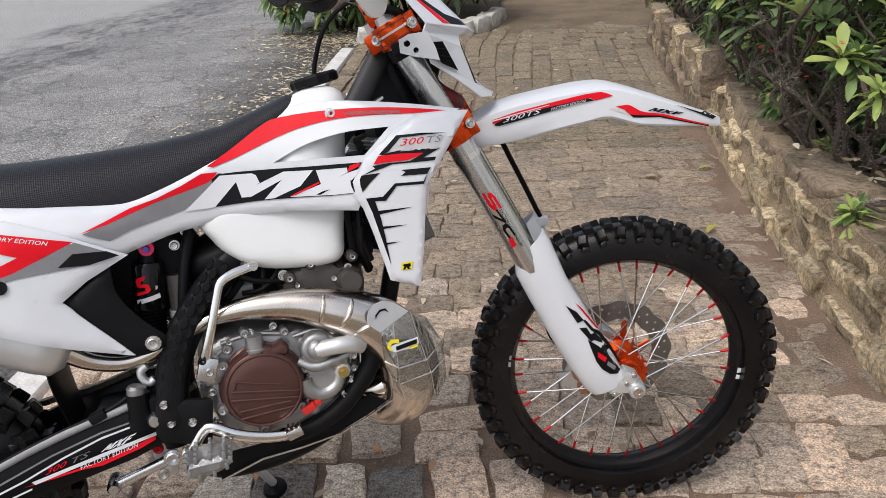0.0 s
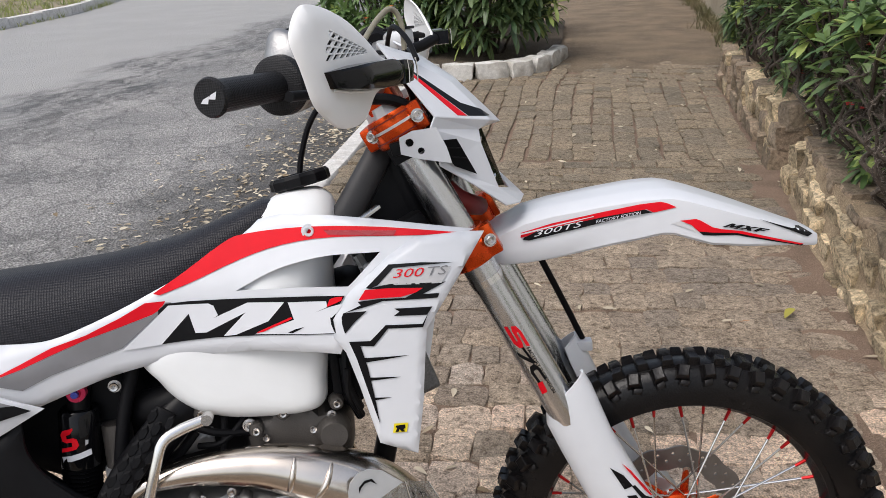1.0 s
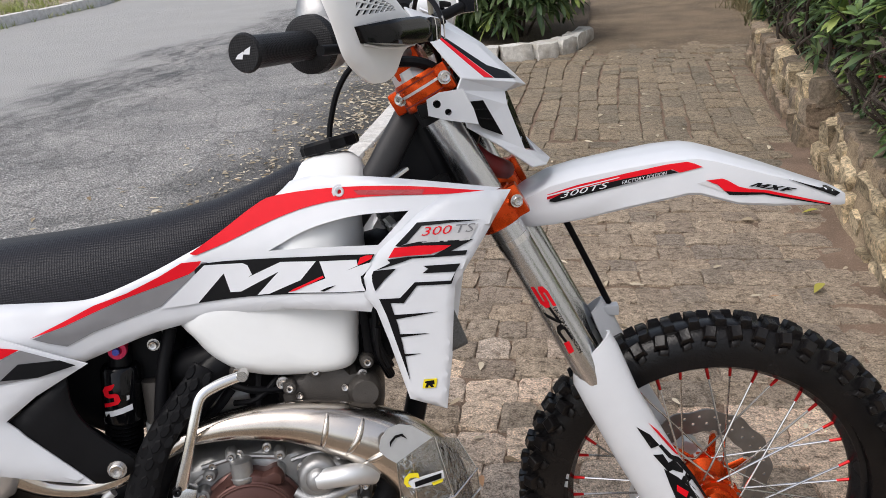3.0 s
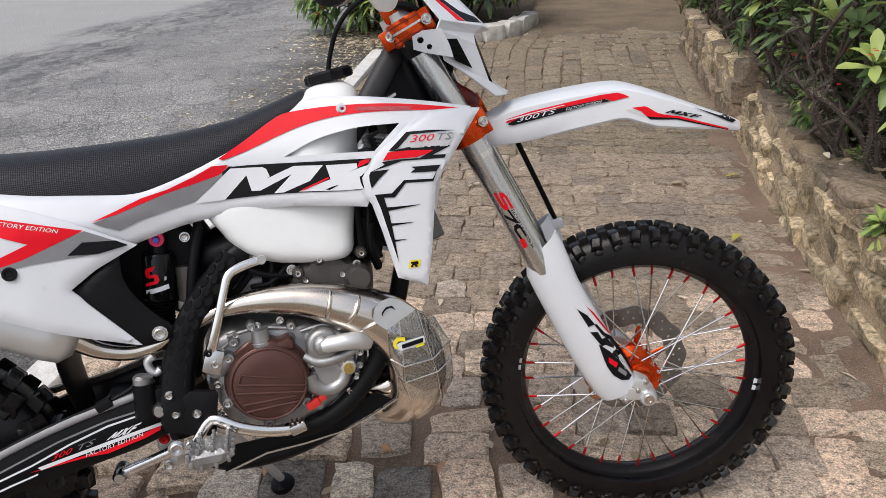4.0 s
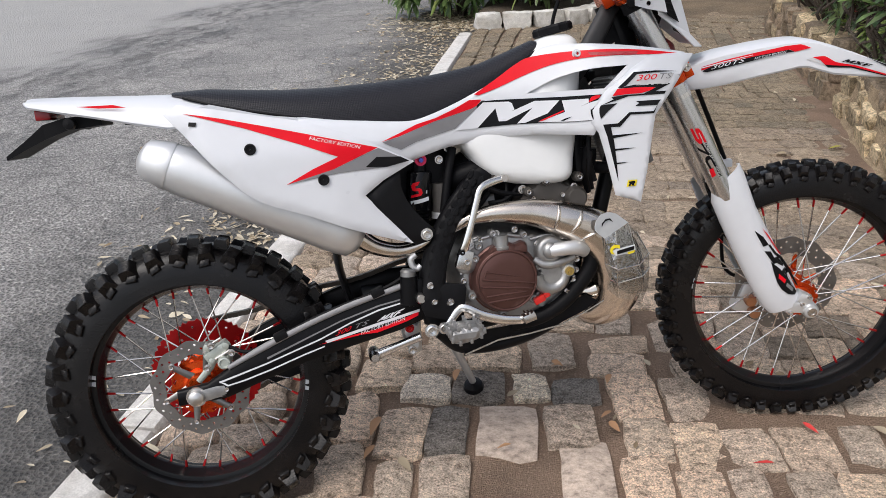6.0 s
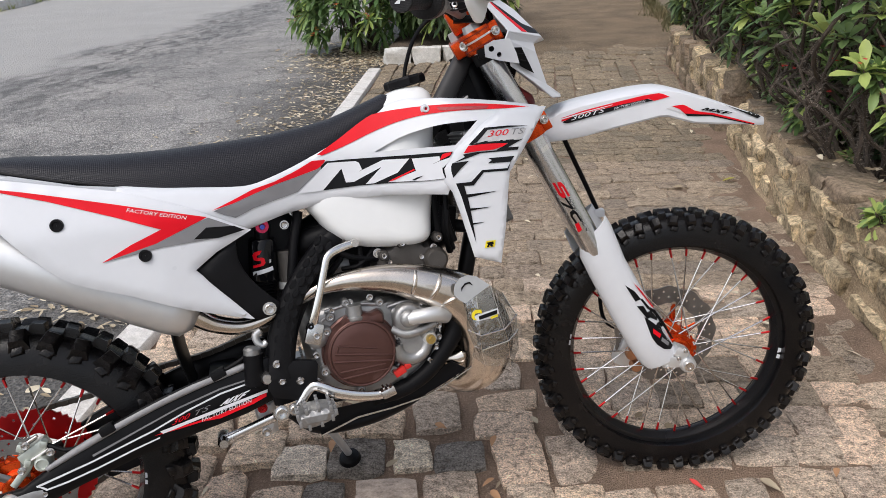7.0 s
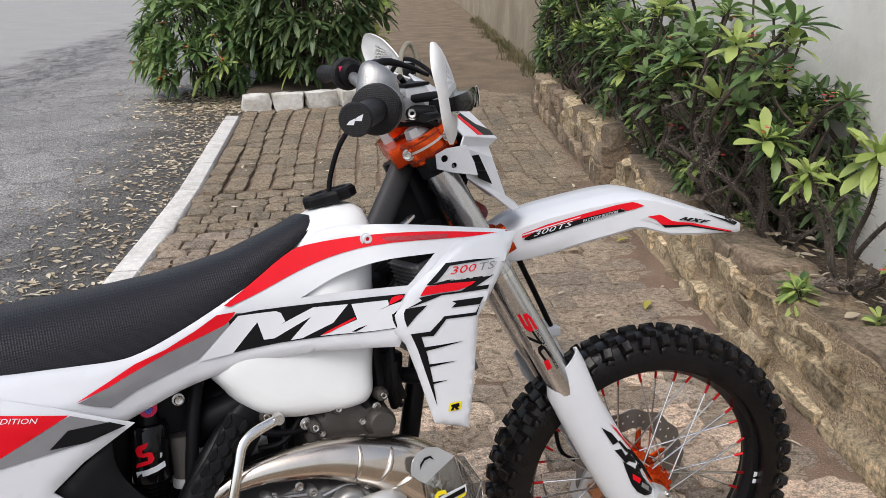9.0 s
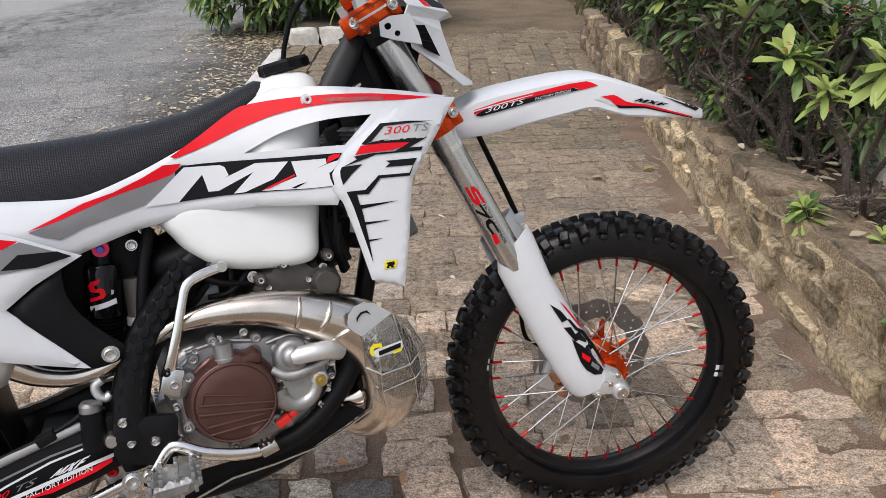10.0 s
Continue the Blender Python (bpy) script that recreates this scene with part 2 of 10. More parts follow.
def box(centre, size, bevel=0.003, turn=(0, 0, 0), taper=1.0):
    bm = bmesh.new()
    add_box(bm, centre, size, bevel, turn, taper)
    return bm


def inside(p, poly):
    x, y = p[0], p[1]
    hit = False
    for (x1, y1), (x2, y2) in zip(poly, poly[1:] + poly[:1]):
        if (y1 > y) != (y2 > y) and x < (x2 - x1) * (y - y1) / (y2 - y1) + x1:
            hit = not hit
    return hit


def edge_distance(p, A, B):
    d = B - A
    t = np.clip(((p - A) * d).sum(1) / np.maximum((d * d).sum(1), 1e-12), 0, 1)
    return float(np.sqrt((((A + d * t[:, None]) - p) ** 2).sum(1).min()))


def dense_outline(line, step):
    """A closed outline with its long edges divided."""
    out = []
    for (x0, y0), (x1, y1) in zip(line, line[1:] + line[:1]):
        n = max(1, int(math.hypot(x1 - x0, y1 - y0) / step + 0.5))
        out += [(x0 + (x1 - x0) * k / n, y0 + (y1 - y0) * k / n) for k in range(n)]
    return out


def add_shell(bm, outline, place, thick, holes=(), grid=0.012, edge=0.0, turn_in=0.0):
    """A curved panel: the outline is filled, place(u, v, depth) puts each point in space; its edge turns in by turn_in over the width edge."""
    out = dense_outline([tuple(p)[:2] for p in outline], grid * 1.5)
    hol = [[tuple(p)[:2] for p in h] for h in holes]
    loops = [out] + hol
    pts, edges = [], []
    for lp in loops:
        s = len(pts)
        pts += lp
        edges += [(s + i, s + (i + 1) % len(lp)) for i in range(len(lp))]
    A = np.array([pts[a] for a, b in edges])
    B = np.array([pts[b] for a, b in edges])
    lo, hi = np.array(out).min(0), np.array(out).max(0)
    for i in range(1, int((hi[0] - lo[0]) / grid) + 1):
        for j in range(1, int((hi[1] - lo[1]) / grid) + 1):
            q = (lo[0] + (i + 0.5 * (j % 2)) * grid, lo[1] + j * grid)
            if inside(q, out) and not any(inside(q, h) for h in hol) and edge_distance(np.array(q), A, B) > 0.45 * grid:
                pts.append(q)
    vs, _, fs, _, _, _ = delaunay_2d_cdt([Vector(p) for p in pts], edges, [], 0, 1e-7)
    keep = []
    for f in fs:
        c = sum((vs[i] for i in f), Vector((0, 0))) / len(f)
        if inside(c, out) and not any(inside(c, h) for h in hol):
            keep.append(f)
    front, back = {}, {}
    for i in {i for f in keep for i in f}:
        p = vs[i]
        dip = 0.0
        if edge:
            d = edge_distance(np.array(p), A[:len(out)], B[:len(out)])
            dip = turn_in * max(0.0, 1 - d / edge) ** 2
        front[i] = bm.verts.new(place(p[0], p[1], dip))
        back[i] = bm.verts.new(place(p[0], p[1], dip + thick))
    sides = {}
    for f in keep:
        bm.faces.new([front[i] for i in f])
        bm.faces.new([back[i] for i in reversed(f)])
        for a, b in zip(f, f[1:] + f[:1]):
            if (b, a) in sides:
                del sides[(b, a)]
            else:
                sides[(a, b)] = 1
    for a, b in sides:
        bm.faces.new((front[b], front[a], back[a], back[b]))


def shell(outline, place, thick=0.003, holes=(), grid=0.012, edge=0.0, turn_in=0.0):
    bm = bmesh.new()
    add_shell(bm, outline, place, thick, holes, grid, edge, turn_in)
    return bm


def add_pillow(bm, outline, half, edge, y0=0.0, grid=0.012, power=2.0, flat=0.0):
    """A body whose side view is the outline, swelling to half its width over the distance edge from the outline."""
    out = [tuple(p)[:2] for p in outline]
    n = len(out)
    edges = [(i, (i + 1) % n) for i in range(n)]
    A = np.array(out)
    B = np.roll(A, -1, 0)
    pts = list(out)
    lo, hi = A.min(0), A.max(0)
    for i in range(1, int((hi[0] - lo[0]) / grid) + 1):
        for j in range(1, int((hi[1] - lo[1]) / grid) + 1):
            q = (lo[0] + (i + 0.5 * (j % 2)) * grid, lo[1] + j * grid)
            if inside(q, out) and edge_distance(np.array(q), A, B) > max(0.4 * grid, 0.62 * edge):
                pts.append(q)
    for k in (0.06, 0.16, 0.34, 0.58):
        cen = A.mean(0)
        for a, b in zip(A, B):
            mid = (a + b) / 2
            nrm = np.array((-(b - a)[1], (b - a)[0]))
            nrm = nrm / max(np.linalg.norm(nrm), 1e-9)
            for s in (1, -1):
                q = mid + nrm * s * edge * k
                if inside(q, out) and edge_distance(q, A, B) > edge * k * 0.9:
                    pts.append(tuple(q))
    vs, _, fs, _, _, _ = delaunay_2d_cdt([Vector(p) for p in pts], edges, [], 0, 1e-7)
    R, Lf = {}, {}
    keep = []
    for f in fs:
        c = sum((vs[i] for i in f), Vector((0, 0))) / len(f)
        if inside(c, out):
            keep.append(f)
    for i in {i for f in keep for i in f}:
        p = vs[i]
        d = min(1.0, edge_distance(np.array(p), A, B) / edge)
        w = half * max(flat, (1 - (1 - d) ** power) ** (1 / power))
        R[i] = bm.verts.new((p[0], y0 - w, p[1]))
        Lf[i] = bm.verts.new((p[0], y0 + w, p[1])) if w > 1e-5 else R[i]
    sides = {}
    for f in keep:
        bm.faces.new([R[i] for i in f])
        if len({Lf[i] for i in f} & {R[i] for i in f}) < 3:
            bm.faces.new([Lf[i] for i in reversed(f)])
        for a, b in zip(f, f[1:] + f[:1]):
            if (b, a) in sides:
                del sides[(b, a)]
            else:
                sides[(a, b)] = 1
    if flat:
        for a, b in sides:
            bm.faces.new((R[b], R[a], Lf[a], Lf[b]))


def pillow(outline, half, edge, y0=0.0, grid=0.012, power=2.0, flat=0.0):
    bm = bmesh.new()
    add_pillow(bm, outline, half, edge, y0, grid, power, flat)
    return bm


def letters(text, size, shear=0.0, spread=1.0):
    """Flat letters as (vertices, faces), lower left at the origin."""
    cu = bpy.data.curves.new("letters", "FONT")
    cu.body, cu.size, cu.shear, cu.space_character = text, size, shear, spread
    cu.resolution_u = 2
    ob = bpy.data.objects.new("letters", cu)
    me = bpy.data.meshes.new_from_object(ob)
    v, f = [tuple(x.co)[:2] for x in me.vertices], [tuple(p.vertices) for p in me.polygons]
    bpy.data.objects.remove(ob)
    bpy.data.meshes.remove(me)
    bpy.data.curves.remove(cu)
    return v, f


def writing(text, size, place, shear=0.0, stretch=1.0, width=None):
    """Letters laid on a surface by place(u, v, depth); stretched to the width if one is given."""
    v, f = letters(text, size, shear)
    x1 = max(p[0] for p in v)
    k = (width / x1) if width else stretch
    bm = bmesh.new()
    vs = [bm.verts.new(place(p[0] * k, p[1], 0.0)) for p in v]
    for q in f:
        bm.faces.new([vs[i] for i in q])
    return bm


# ---- the place: road, pavement, kerb, walls ----
def ground_mat(name, base, second, third, rough, patch, grain, bump, stones=0.0, wet=0.0, dark=0.35):
    """Gritty ground in world metres: broad stains, aggregate speckle, relief."""
    m, nt, b = nodes_of(name)
    N, L = nt.nodes, nt.links
    geo = N.new("ShaderNodeNewGeometry")
    big = N.new("ShaderNodeTexNoise")
    big.inputs["Scale"].default_value, big.inputs["Detail"].default_value = patch, 6
    fine = N.new("ShaderNodeTexNoise")
    fine.inputs["Scale"].default_value, fine.inputs["Detail"].default_value = grain, 8
    fine.inputs["Roughness"].default_value = 0.7
    vor = N.new("ShaderNodeTexVoronoi")
    vor.inputs["Scale"].default_value = grain * 1.6
    for n in (big, fine, vor):
        L.new(geo.outputs["Position"], n.inputs["Vector"])
    r1 = N.new("ShaderNodeMapRange")
    r1.inputs["From Min"].default_value, r1.inputs["From Max"].default_value = 0.38, 0.64
    L.new(big.outputs["Fac"], r1.inputs["Value"])
    m1 = N.new("ShaderNodeMix")
    m1.data_type = "RGBA"
    m1.inputs["A"].default_value, m1.inputs["B"].default_value = (*base, 1), (*second, 1)
    L.new(r1.outputs[0], m1.inputs["Factor"])
    r2 = N.new("ShaderNodeMapRange")
    r2.inputs["From Min"].default_value, r2.inputs["From Max"].default_value = 0.5, 0.72
    L.new(fine.outputs["Fac"], r2.inputs["Value"])
    m2 = N.new("ShaderNodeMix")
    m2.data_type = "RGBA"
    m2.inputs["B"].default_value = (*third, 1)
    L.new(m1.outputs["Result"], m2.inputs["A"])
    L.new(r2.outputs[0], m2.inputs["Factor"])
    h = N.new("ShaderNodeHueSaturation")
    r3 = N.new("ShaderNodeMapRange")
    r3.inputs["From Max"].default_value = 0.8
    r3.inputs["To Min"].default_value, r3.inputs["To Max"].default_value = 1 - dark, 1 + dark
    L.new(vor.outputs["Distance"], r3.inputs["Value"])
    L.new(r3.outputs[0], h.inputs["Value"])
    L.new(m2.outputs["Result"], h.inputs["Color"])
    L.new(h.outputs[0], b.inputs["Base Color"])
    rr = N.new("ShaderNodeMapRange")
    rr.inputs["To Min"].default_value, rr.inputs["To Max"].default_value = max(0.2, rough - wet), rough + 0.1
    L.new(big.outputs["Fac"], rr.inputs["Value"])
    L.new(rr.outputs[0], b.inputs["Roughness"])
    b.inputs["Specular IOR Level"].default_value = 0.4
    add = N.new("ShaderNodeMath")
    L.new(fine.outputs["Fac"], add.inputs[0])
    L.new(vor.outputs["Distance"], add.inputs[1])
    bp = N.new("ShaderNodeBump")
    bp.inputs["Strength"].default_value, bp.inputs["Distance"].default_value = bump, 0.01
    L.new(add.outputs[0], bp.inputs["Height"])
    L.new(bp.outputs[0], b.inputs["Normal"])
    return m


def asphalt_mat():
    """Coarse old asphalt, with a smoother, paler lane worn beyond it and damp dark stains."""
    m = ground_mat("asphalt", (0.145, 0.138, 0.130), (0.232, 0.222, 0.210), (0.45, 0.434, 0.412), 0.62, 1.1, 46, 1.0, wet=0.25, dark=0.85)
    nt = m.node_tree
    N, L = nt.nodes, nt.links
    b = N["Principled BSDF"]
    geo = N.new("ShaderNodeNewGeometry")
    sep = N.new("ShaderNodeSeparateXYZ")
    L.new(geo.outputs["Position"], sep.inputs[0])
    n = N.new("ShaderNodeTexNoise")
    n.inputs["Scale"].default_value, n.inputs["Detail"].default_value = 0.8, 5
    L.new(geo.outputs["Position"], n.inputs["Vector"])
    mul = N.new("ShaderNodeMath")
    mul.operation = "MULTIPLY_ADD"
    L.new(n.outputs["Fac"], mul.inputs[0])
    mul.inputs[1].default_value = 2.4
    L.new(sep.outputs["X"], mul.inputs[2])
    ramp = N.new("ShaderNodeMapRange")
    ramp.inputs["From Min"].default_value, ramp.inputs["From Max"].default_value = -3.6, -4.4
    L.new(mul.outputs[0], ramp.inputs["Value"])
    mix = N.new("ShaderNodeMix")
    mix.data_type = "RGBA"
    src = b.inputs["Base Color"].links[0].from_socket
    L.new(src, mix.inputs["A"])
    mix.inputs["B"].default_value = (0.350, 0.340, 0.324, 1)
    L.new(ramp.outputs[0], mix.inputs["Factor"])
    # cracks and tar seams of the near lane
    wob = N.new("ShaderNodeTexNoise")
    wob.inputs["Scale"].default_value, wob.inputs["Detail"].default_value = 3.0, 6
    L.new(geo.outputs["Position"], wob.inputs["Vector"])
    off = N.new("ShaderNodeVectorMath")
    off.operation = "MULTIPLY_ADD"
    L.new(wob.outputs["Color"], off.inputs[0])
    off.inputs[1].default_value = (0.55, 0.55, 0.55)
    L.new(geo.outputs["Position"], off.inputs[2])
    cells = N.new("ShaderNodeTexVoronoi")
    cells.feature = "DISTANCE_TO_EDGE"
    cells.inputs["Scale"].default_value = 2.6
    L.new(off.outputs[0], cells.inputs["Vector"])
    thin = N.new("ShaderNodeMapRange")
    thin.inputs["From Min"].default_value, thin.inputs["From Max"].default_value = 0.0, 0.055
    thin.inputs["To Min"].default_value, thin.inputs["To Max"].default_value = 0.58, 1.0
    L.new(cells.outputs["Distance"], thin.inputs["Value"])
    far = N.new("ShaderNodeMix")
    far.inputs["B"].default_value = 1.0
    L.new(ramp.outputs[0], far.inputs["Factor"])
    L.new(thin.outputs[0], far.inputs["A"])
    crack = N.new("ShaderNodeMix")
    crack.data_type = "RGBA"
    crack.blend_type = "MULTIPLY"
    crack.inputs["Factor"].default_value = 1.0
    # broken, rippled strip where the old surface meets the worn lane
    along = N.new("ShaderNodeMapping")
    along.inputs["Scale"].default_value, along.inputs["Rotation"].default_value = (7.0, 1.6, 1.0), (0, 0, radians(-9))
    L.new(off.outputs[0], along.inputs["Vector"])
    rip = N.new("ShaderNodeTexNoise")
    rip.inputs["Scale"].default_value, rip.inputs["Detail"].default_value, rip.inputs["Roughness"].default_value = 1.0, 7, 0.7
    L.new(along.outputs[0], rip.inputs["Vector"])
    rut = N.new("ShaderNodeMapRange")
    rut.inputs["From Min"].default_value, rut.inputs["From Max"].default_value = 0.40, 0.56
    rut.inputs["To Min"].default_value, rut.inputs["To Max"].default_value = 0.42, 1.0
    L.new(rip.outputs["Fac"], rut.inputs["Value"])
    near_band = N.new("ShaderNodeMapRange")
    near_band.interpolation_type = "SMOOTHSTEP"
    near_band.inputs["From Min"].default_value, near_band.inputs["From Max"].default_value = -1.9, -3.2
    L.new(mul.outputs[0], near_band.inputs["Value"])
    far_band = N.new("ShaderNodeMapRange")
    far_band.inputs["From Min"].default_value, far_band.inputs["From Max"].default_value = -4.5, -3.7
    L.new(mul.outputs[0], far_band.inputs["Value"])
    in_band = N.new("ShaderNodeMath")
    in_band.operation = "MULTIPLY"
    L.new(near_band.outputs[0], in_band.inputs[0])
    L.new(far_band.outputs[0], in_band.inputs[1])
    ripple = N.new("ShaderNodeMix")
    ripple.inputs["A"].default_value = 1.0
    L.new(in_band.outputs[0], ripple.inputs["Factor"])
    L.new(rut.outputs[0], ripple.inputs["B"])
    both_cracks = N.new("ShaderNodeMath")
    both_cracks.operation = "MULTIPLY"
    L.new(ripple.outputs["Result"], both_cracks.inputs[0])
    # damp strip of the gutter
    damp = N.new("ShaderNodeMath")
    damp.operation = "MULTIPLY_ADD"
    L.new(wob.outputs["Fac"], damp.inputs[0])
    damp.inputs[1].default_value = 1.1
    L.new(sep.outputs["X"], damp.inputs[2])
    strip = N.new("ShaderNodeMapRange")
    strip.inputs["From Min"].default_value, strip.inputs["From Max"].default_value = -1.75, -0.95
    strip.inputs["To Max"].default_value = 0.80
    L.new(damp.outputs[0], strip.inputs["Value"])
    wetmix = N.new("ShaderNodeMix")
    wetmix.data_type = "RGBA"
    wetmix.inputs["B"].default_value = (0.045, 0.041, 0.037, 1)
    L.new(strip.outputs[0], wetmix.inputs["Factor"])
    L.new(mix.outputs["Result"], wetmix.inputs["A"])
    L.new(wetmix.outputs["Result"], crack.inputs["A"])
    L.new(far.outputs["Result"], both_cracks.inputs[1])
    L.new(both_cracks.outputs[0], crack.inputs["B"])
    L.new(crack.outputs["Result"], b.inputs["Base Color"])
    return m


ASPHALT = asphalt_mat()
SOIL = ground_mat("earth_in_joints", (0.255, 0.176, 0.126), (0.166, 0.114, 0.081), (0.394, 0.284, 0.210), 0.9, 5.0, 160, 0.8, dark=0.25)
DARK_SOIL = ground_mat("garden_soil", (0.060, 0.045, 0.032), (0.085, 0.066, 0.048), (0.15, 0.12, 0.085), 0.95, 3.0, 50, 0.9, dark=0.5)
LANE_EARTH = ground_mat("lane_earth", (0.193, 0.145, 0.097), (0.121, 0.091, 0.063), (0.330, 0.264, 0.189), 0.95, 2.2, 60, 0.9, dark=0.35)
MORTAR = ground_mat("old_mortar", (0.350, 0.265, 0.172), (0.222, 0.164, 0.104), (0.536, 0.424, 0.288), 0.95, 7.0, 90, 0.9, dark=0.3)
GRASS_GROUND = ground_mat("verge_earth", (0.23, 0.19, 0.135), (0.16, 0.145, 0.085), (0.30, 0.255, 0.19), 0.95, 0.9, 30, 0.8)
PLASTER = mat("white_plaster", (0.72, 0.71, 0.68), 0.85, vary=0.06, scale=14, second=(0.58, 0.56, 0.52), patch=1.4, bump=0.2, bump_scale=60)
PLASTER_OLD = mat("old_beige_plaster", (0.40, 0.345, 0.25), 0.88, vary=0.12, scale=9, second=(0.27, 0.225, 0.16), patch=0.9, bump=0.25, bump_scale=40)


def stone_mat(name, base, second, third, rand, rough=0.85, grain=40.0, bump=0.7, contrast=0.55):
    """Rough granite: mineral speckle, mossy and rusty stains, each piece its own tone."""
    m, nt, b = nodes_of(name)
    N, L = nt.nodes, nt.links
    geo = N.new("ShaderNodeNewGeometry")
    info = N.new("ShaderNodeObjectInfo")
    isl = N.new("ShaderNodeMath")
    L.new(info.outputs["Random"], isl.inputs[0])
    L.new(geo.outputs["Random Per Island"], isl.inputs[1])
    fr = N.new("ShaderNodeMath")
    fr.operation = "FRACT"
    L.new(isl.outputs[0], fr.inputs[0])
    big = N.new("ShaderNodeTexNoise")
    big.inputs["Scale"].default_value, big.inputs["Detail"].default_value = 7.0, 6
    fine = N.new("ShaderNodeTexNoise")
    fine.inputs["Scale"].default_value, fine.inputs["Detail"].default_value = grain, 9
    fine.inputs["Roughness"].default_value = 0.75
    speck = N.new("ShaderNodeTexVoronoi")
    speck.inputs["Scale"].default_value = 210
    for n in (big, fine, speck):
        L.new(geo.outputs["Position"], n.inputs["Vector"])
    tone = N.new("ShaderNodeMix")
    tone.data_type = "RGBA"
    tone.inputs["A"].default_value, tone.inputs["B"].default_value = (*base, 1), (*second, 1)
    L.new(fr.outputs[0], tone.inputs["Factor"])
    r = N.new("ShaderNodeMapRange")
    r.inputs["From Min"].default_value, r.inputs["From Max"].default_value = 0.46, 0.72
    L.new(big.outputs["Fac"], r.inputs["Value"])
    stain = N.new("ShaderNodeMix")
    stain.data_type = "RGBA"
    L.new(tone.outputs["Result"], stain.inputs["A"])
    stain.inputs["B"].default_value = (*third, 1)
    L.new(r.outputs[0], stain.inputs["Factor"])
    h = N.new("ShaderNodeHueSaturation")
    L.new(stain.outputs["Result"], h.inputs["Color"])
    v1 = N.new("ShaderNodeMapRange")
    v1.inputs["From Min"].default_value, v1.inputs["From Max"].default_value = 0.3, 0.7
    v1.inputs["To Min"].default_value, v1.inputs["To Max"].default_value = 1 - contrast, 1 + contrast
    L.new(fine.outputs["Fac"], v1.inputs["Value"])
    v2 = N.new("ShaderNodeMapRange")
    v2.inputs["To Min"].default_value, v2.inputs["To Max"].default_value = 1 - rand, 1 + rand
    fr2 = N.new("ShaderNodeMath")
    fr2.operation = "MULTIPLY_ADD"
    L.new(fr.outputs[0], fr2.inputs[0])
    fr2.inputs[1].default_value, fr2.inputs[2].default_value = 7.31, 0.13
    fr3 = N.new("ShaderNodeMath")
    fr3.operation = "FRACT"
    L.new(fr2.outputs[0], fr3.inputs[0])
    L.new(fr3.outputs[0], v2.inputs["Value"])
    v3 = N.new("ShaderNodeMapRange")
    v3.inputs["To Min"].default_value, v3.inputs["To Max"].default_value = 0.82, 1.15
    L.new(speck.outputs["Distance"], v3.inputs["Value"])
    k = N.new("ShaderNodeMath")
    k.operation = "MULTIPLY"
    L.new(v1.outputs[0], k.inputs[0])
    L.new(v2.outputs[0], k.inputs[1])
    k2 = N.new("ShaderNodeMath")
    k2.operation = "MULTIPLY"
    L.new(k.outputs[0], k2.inputs[0])
    L.new(v3.outputs[0], k2.inputs[1])
    L.new(k2.outputs[0], h.inputs["Value"])
    L.new(h.outputs[0], b.inputs["Base Color"])
    b.inputs["Roughness"].default_value = rough
    b.inputs["Specular IOR Level"].default_value = 0.3
    bp = N.new("ShaderNodeBump")
    bp.inputs["Strength"].default_value, bp.inputs["Distance"].default_value = bump, 0.018
    L.new(fine.outputs["Fac"], bp.inputs["Height"])
    L.new(bp.outputs[0], b.inputs["Normal"])
    return m


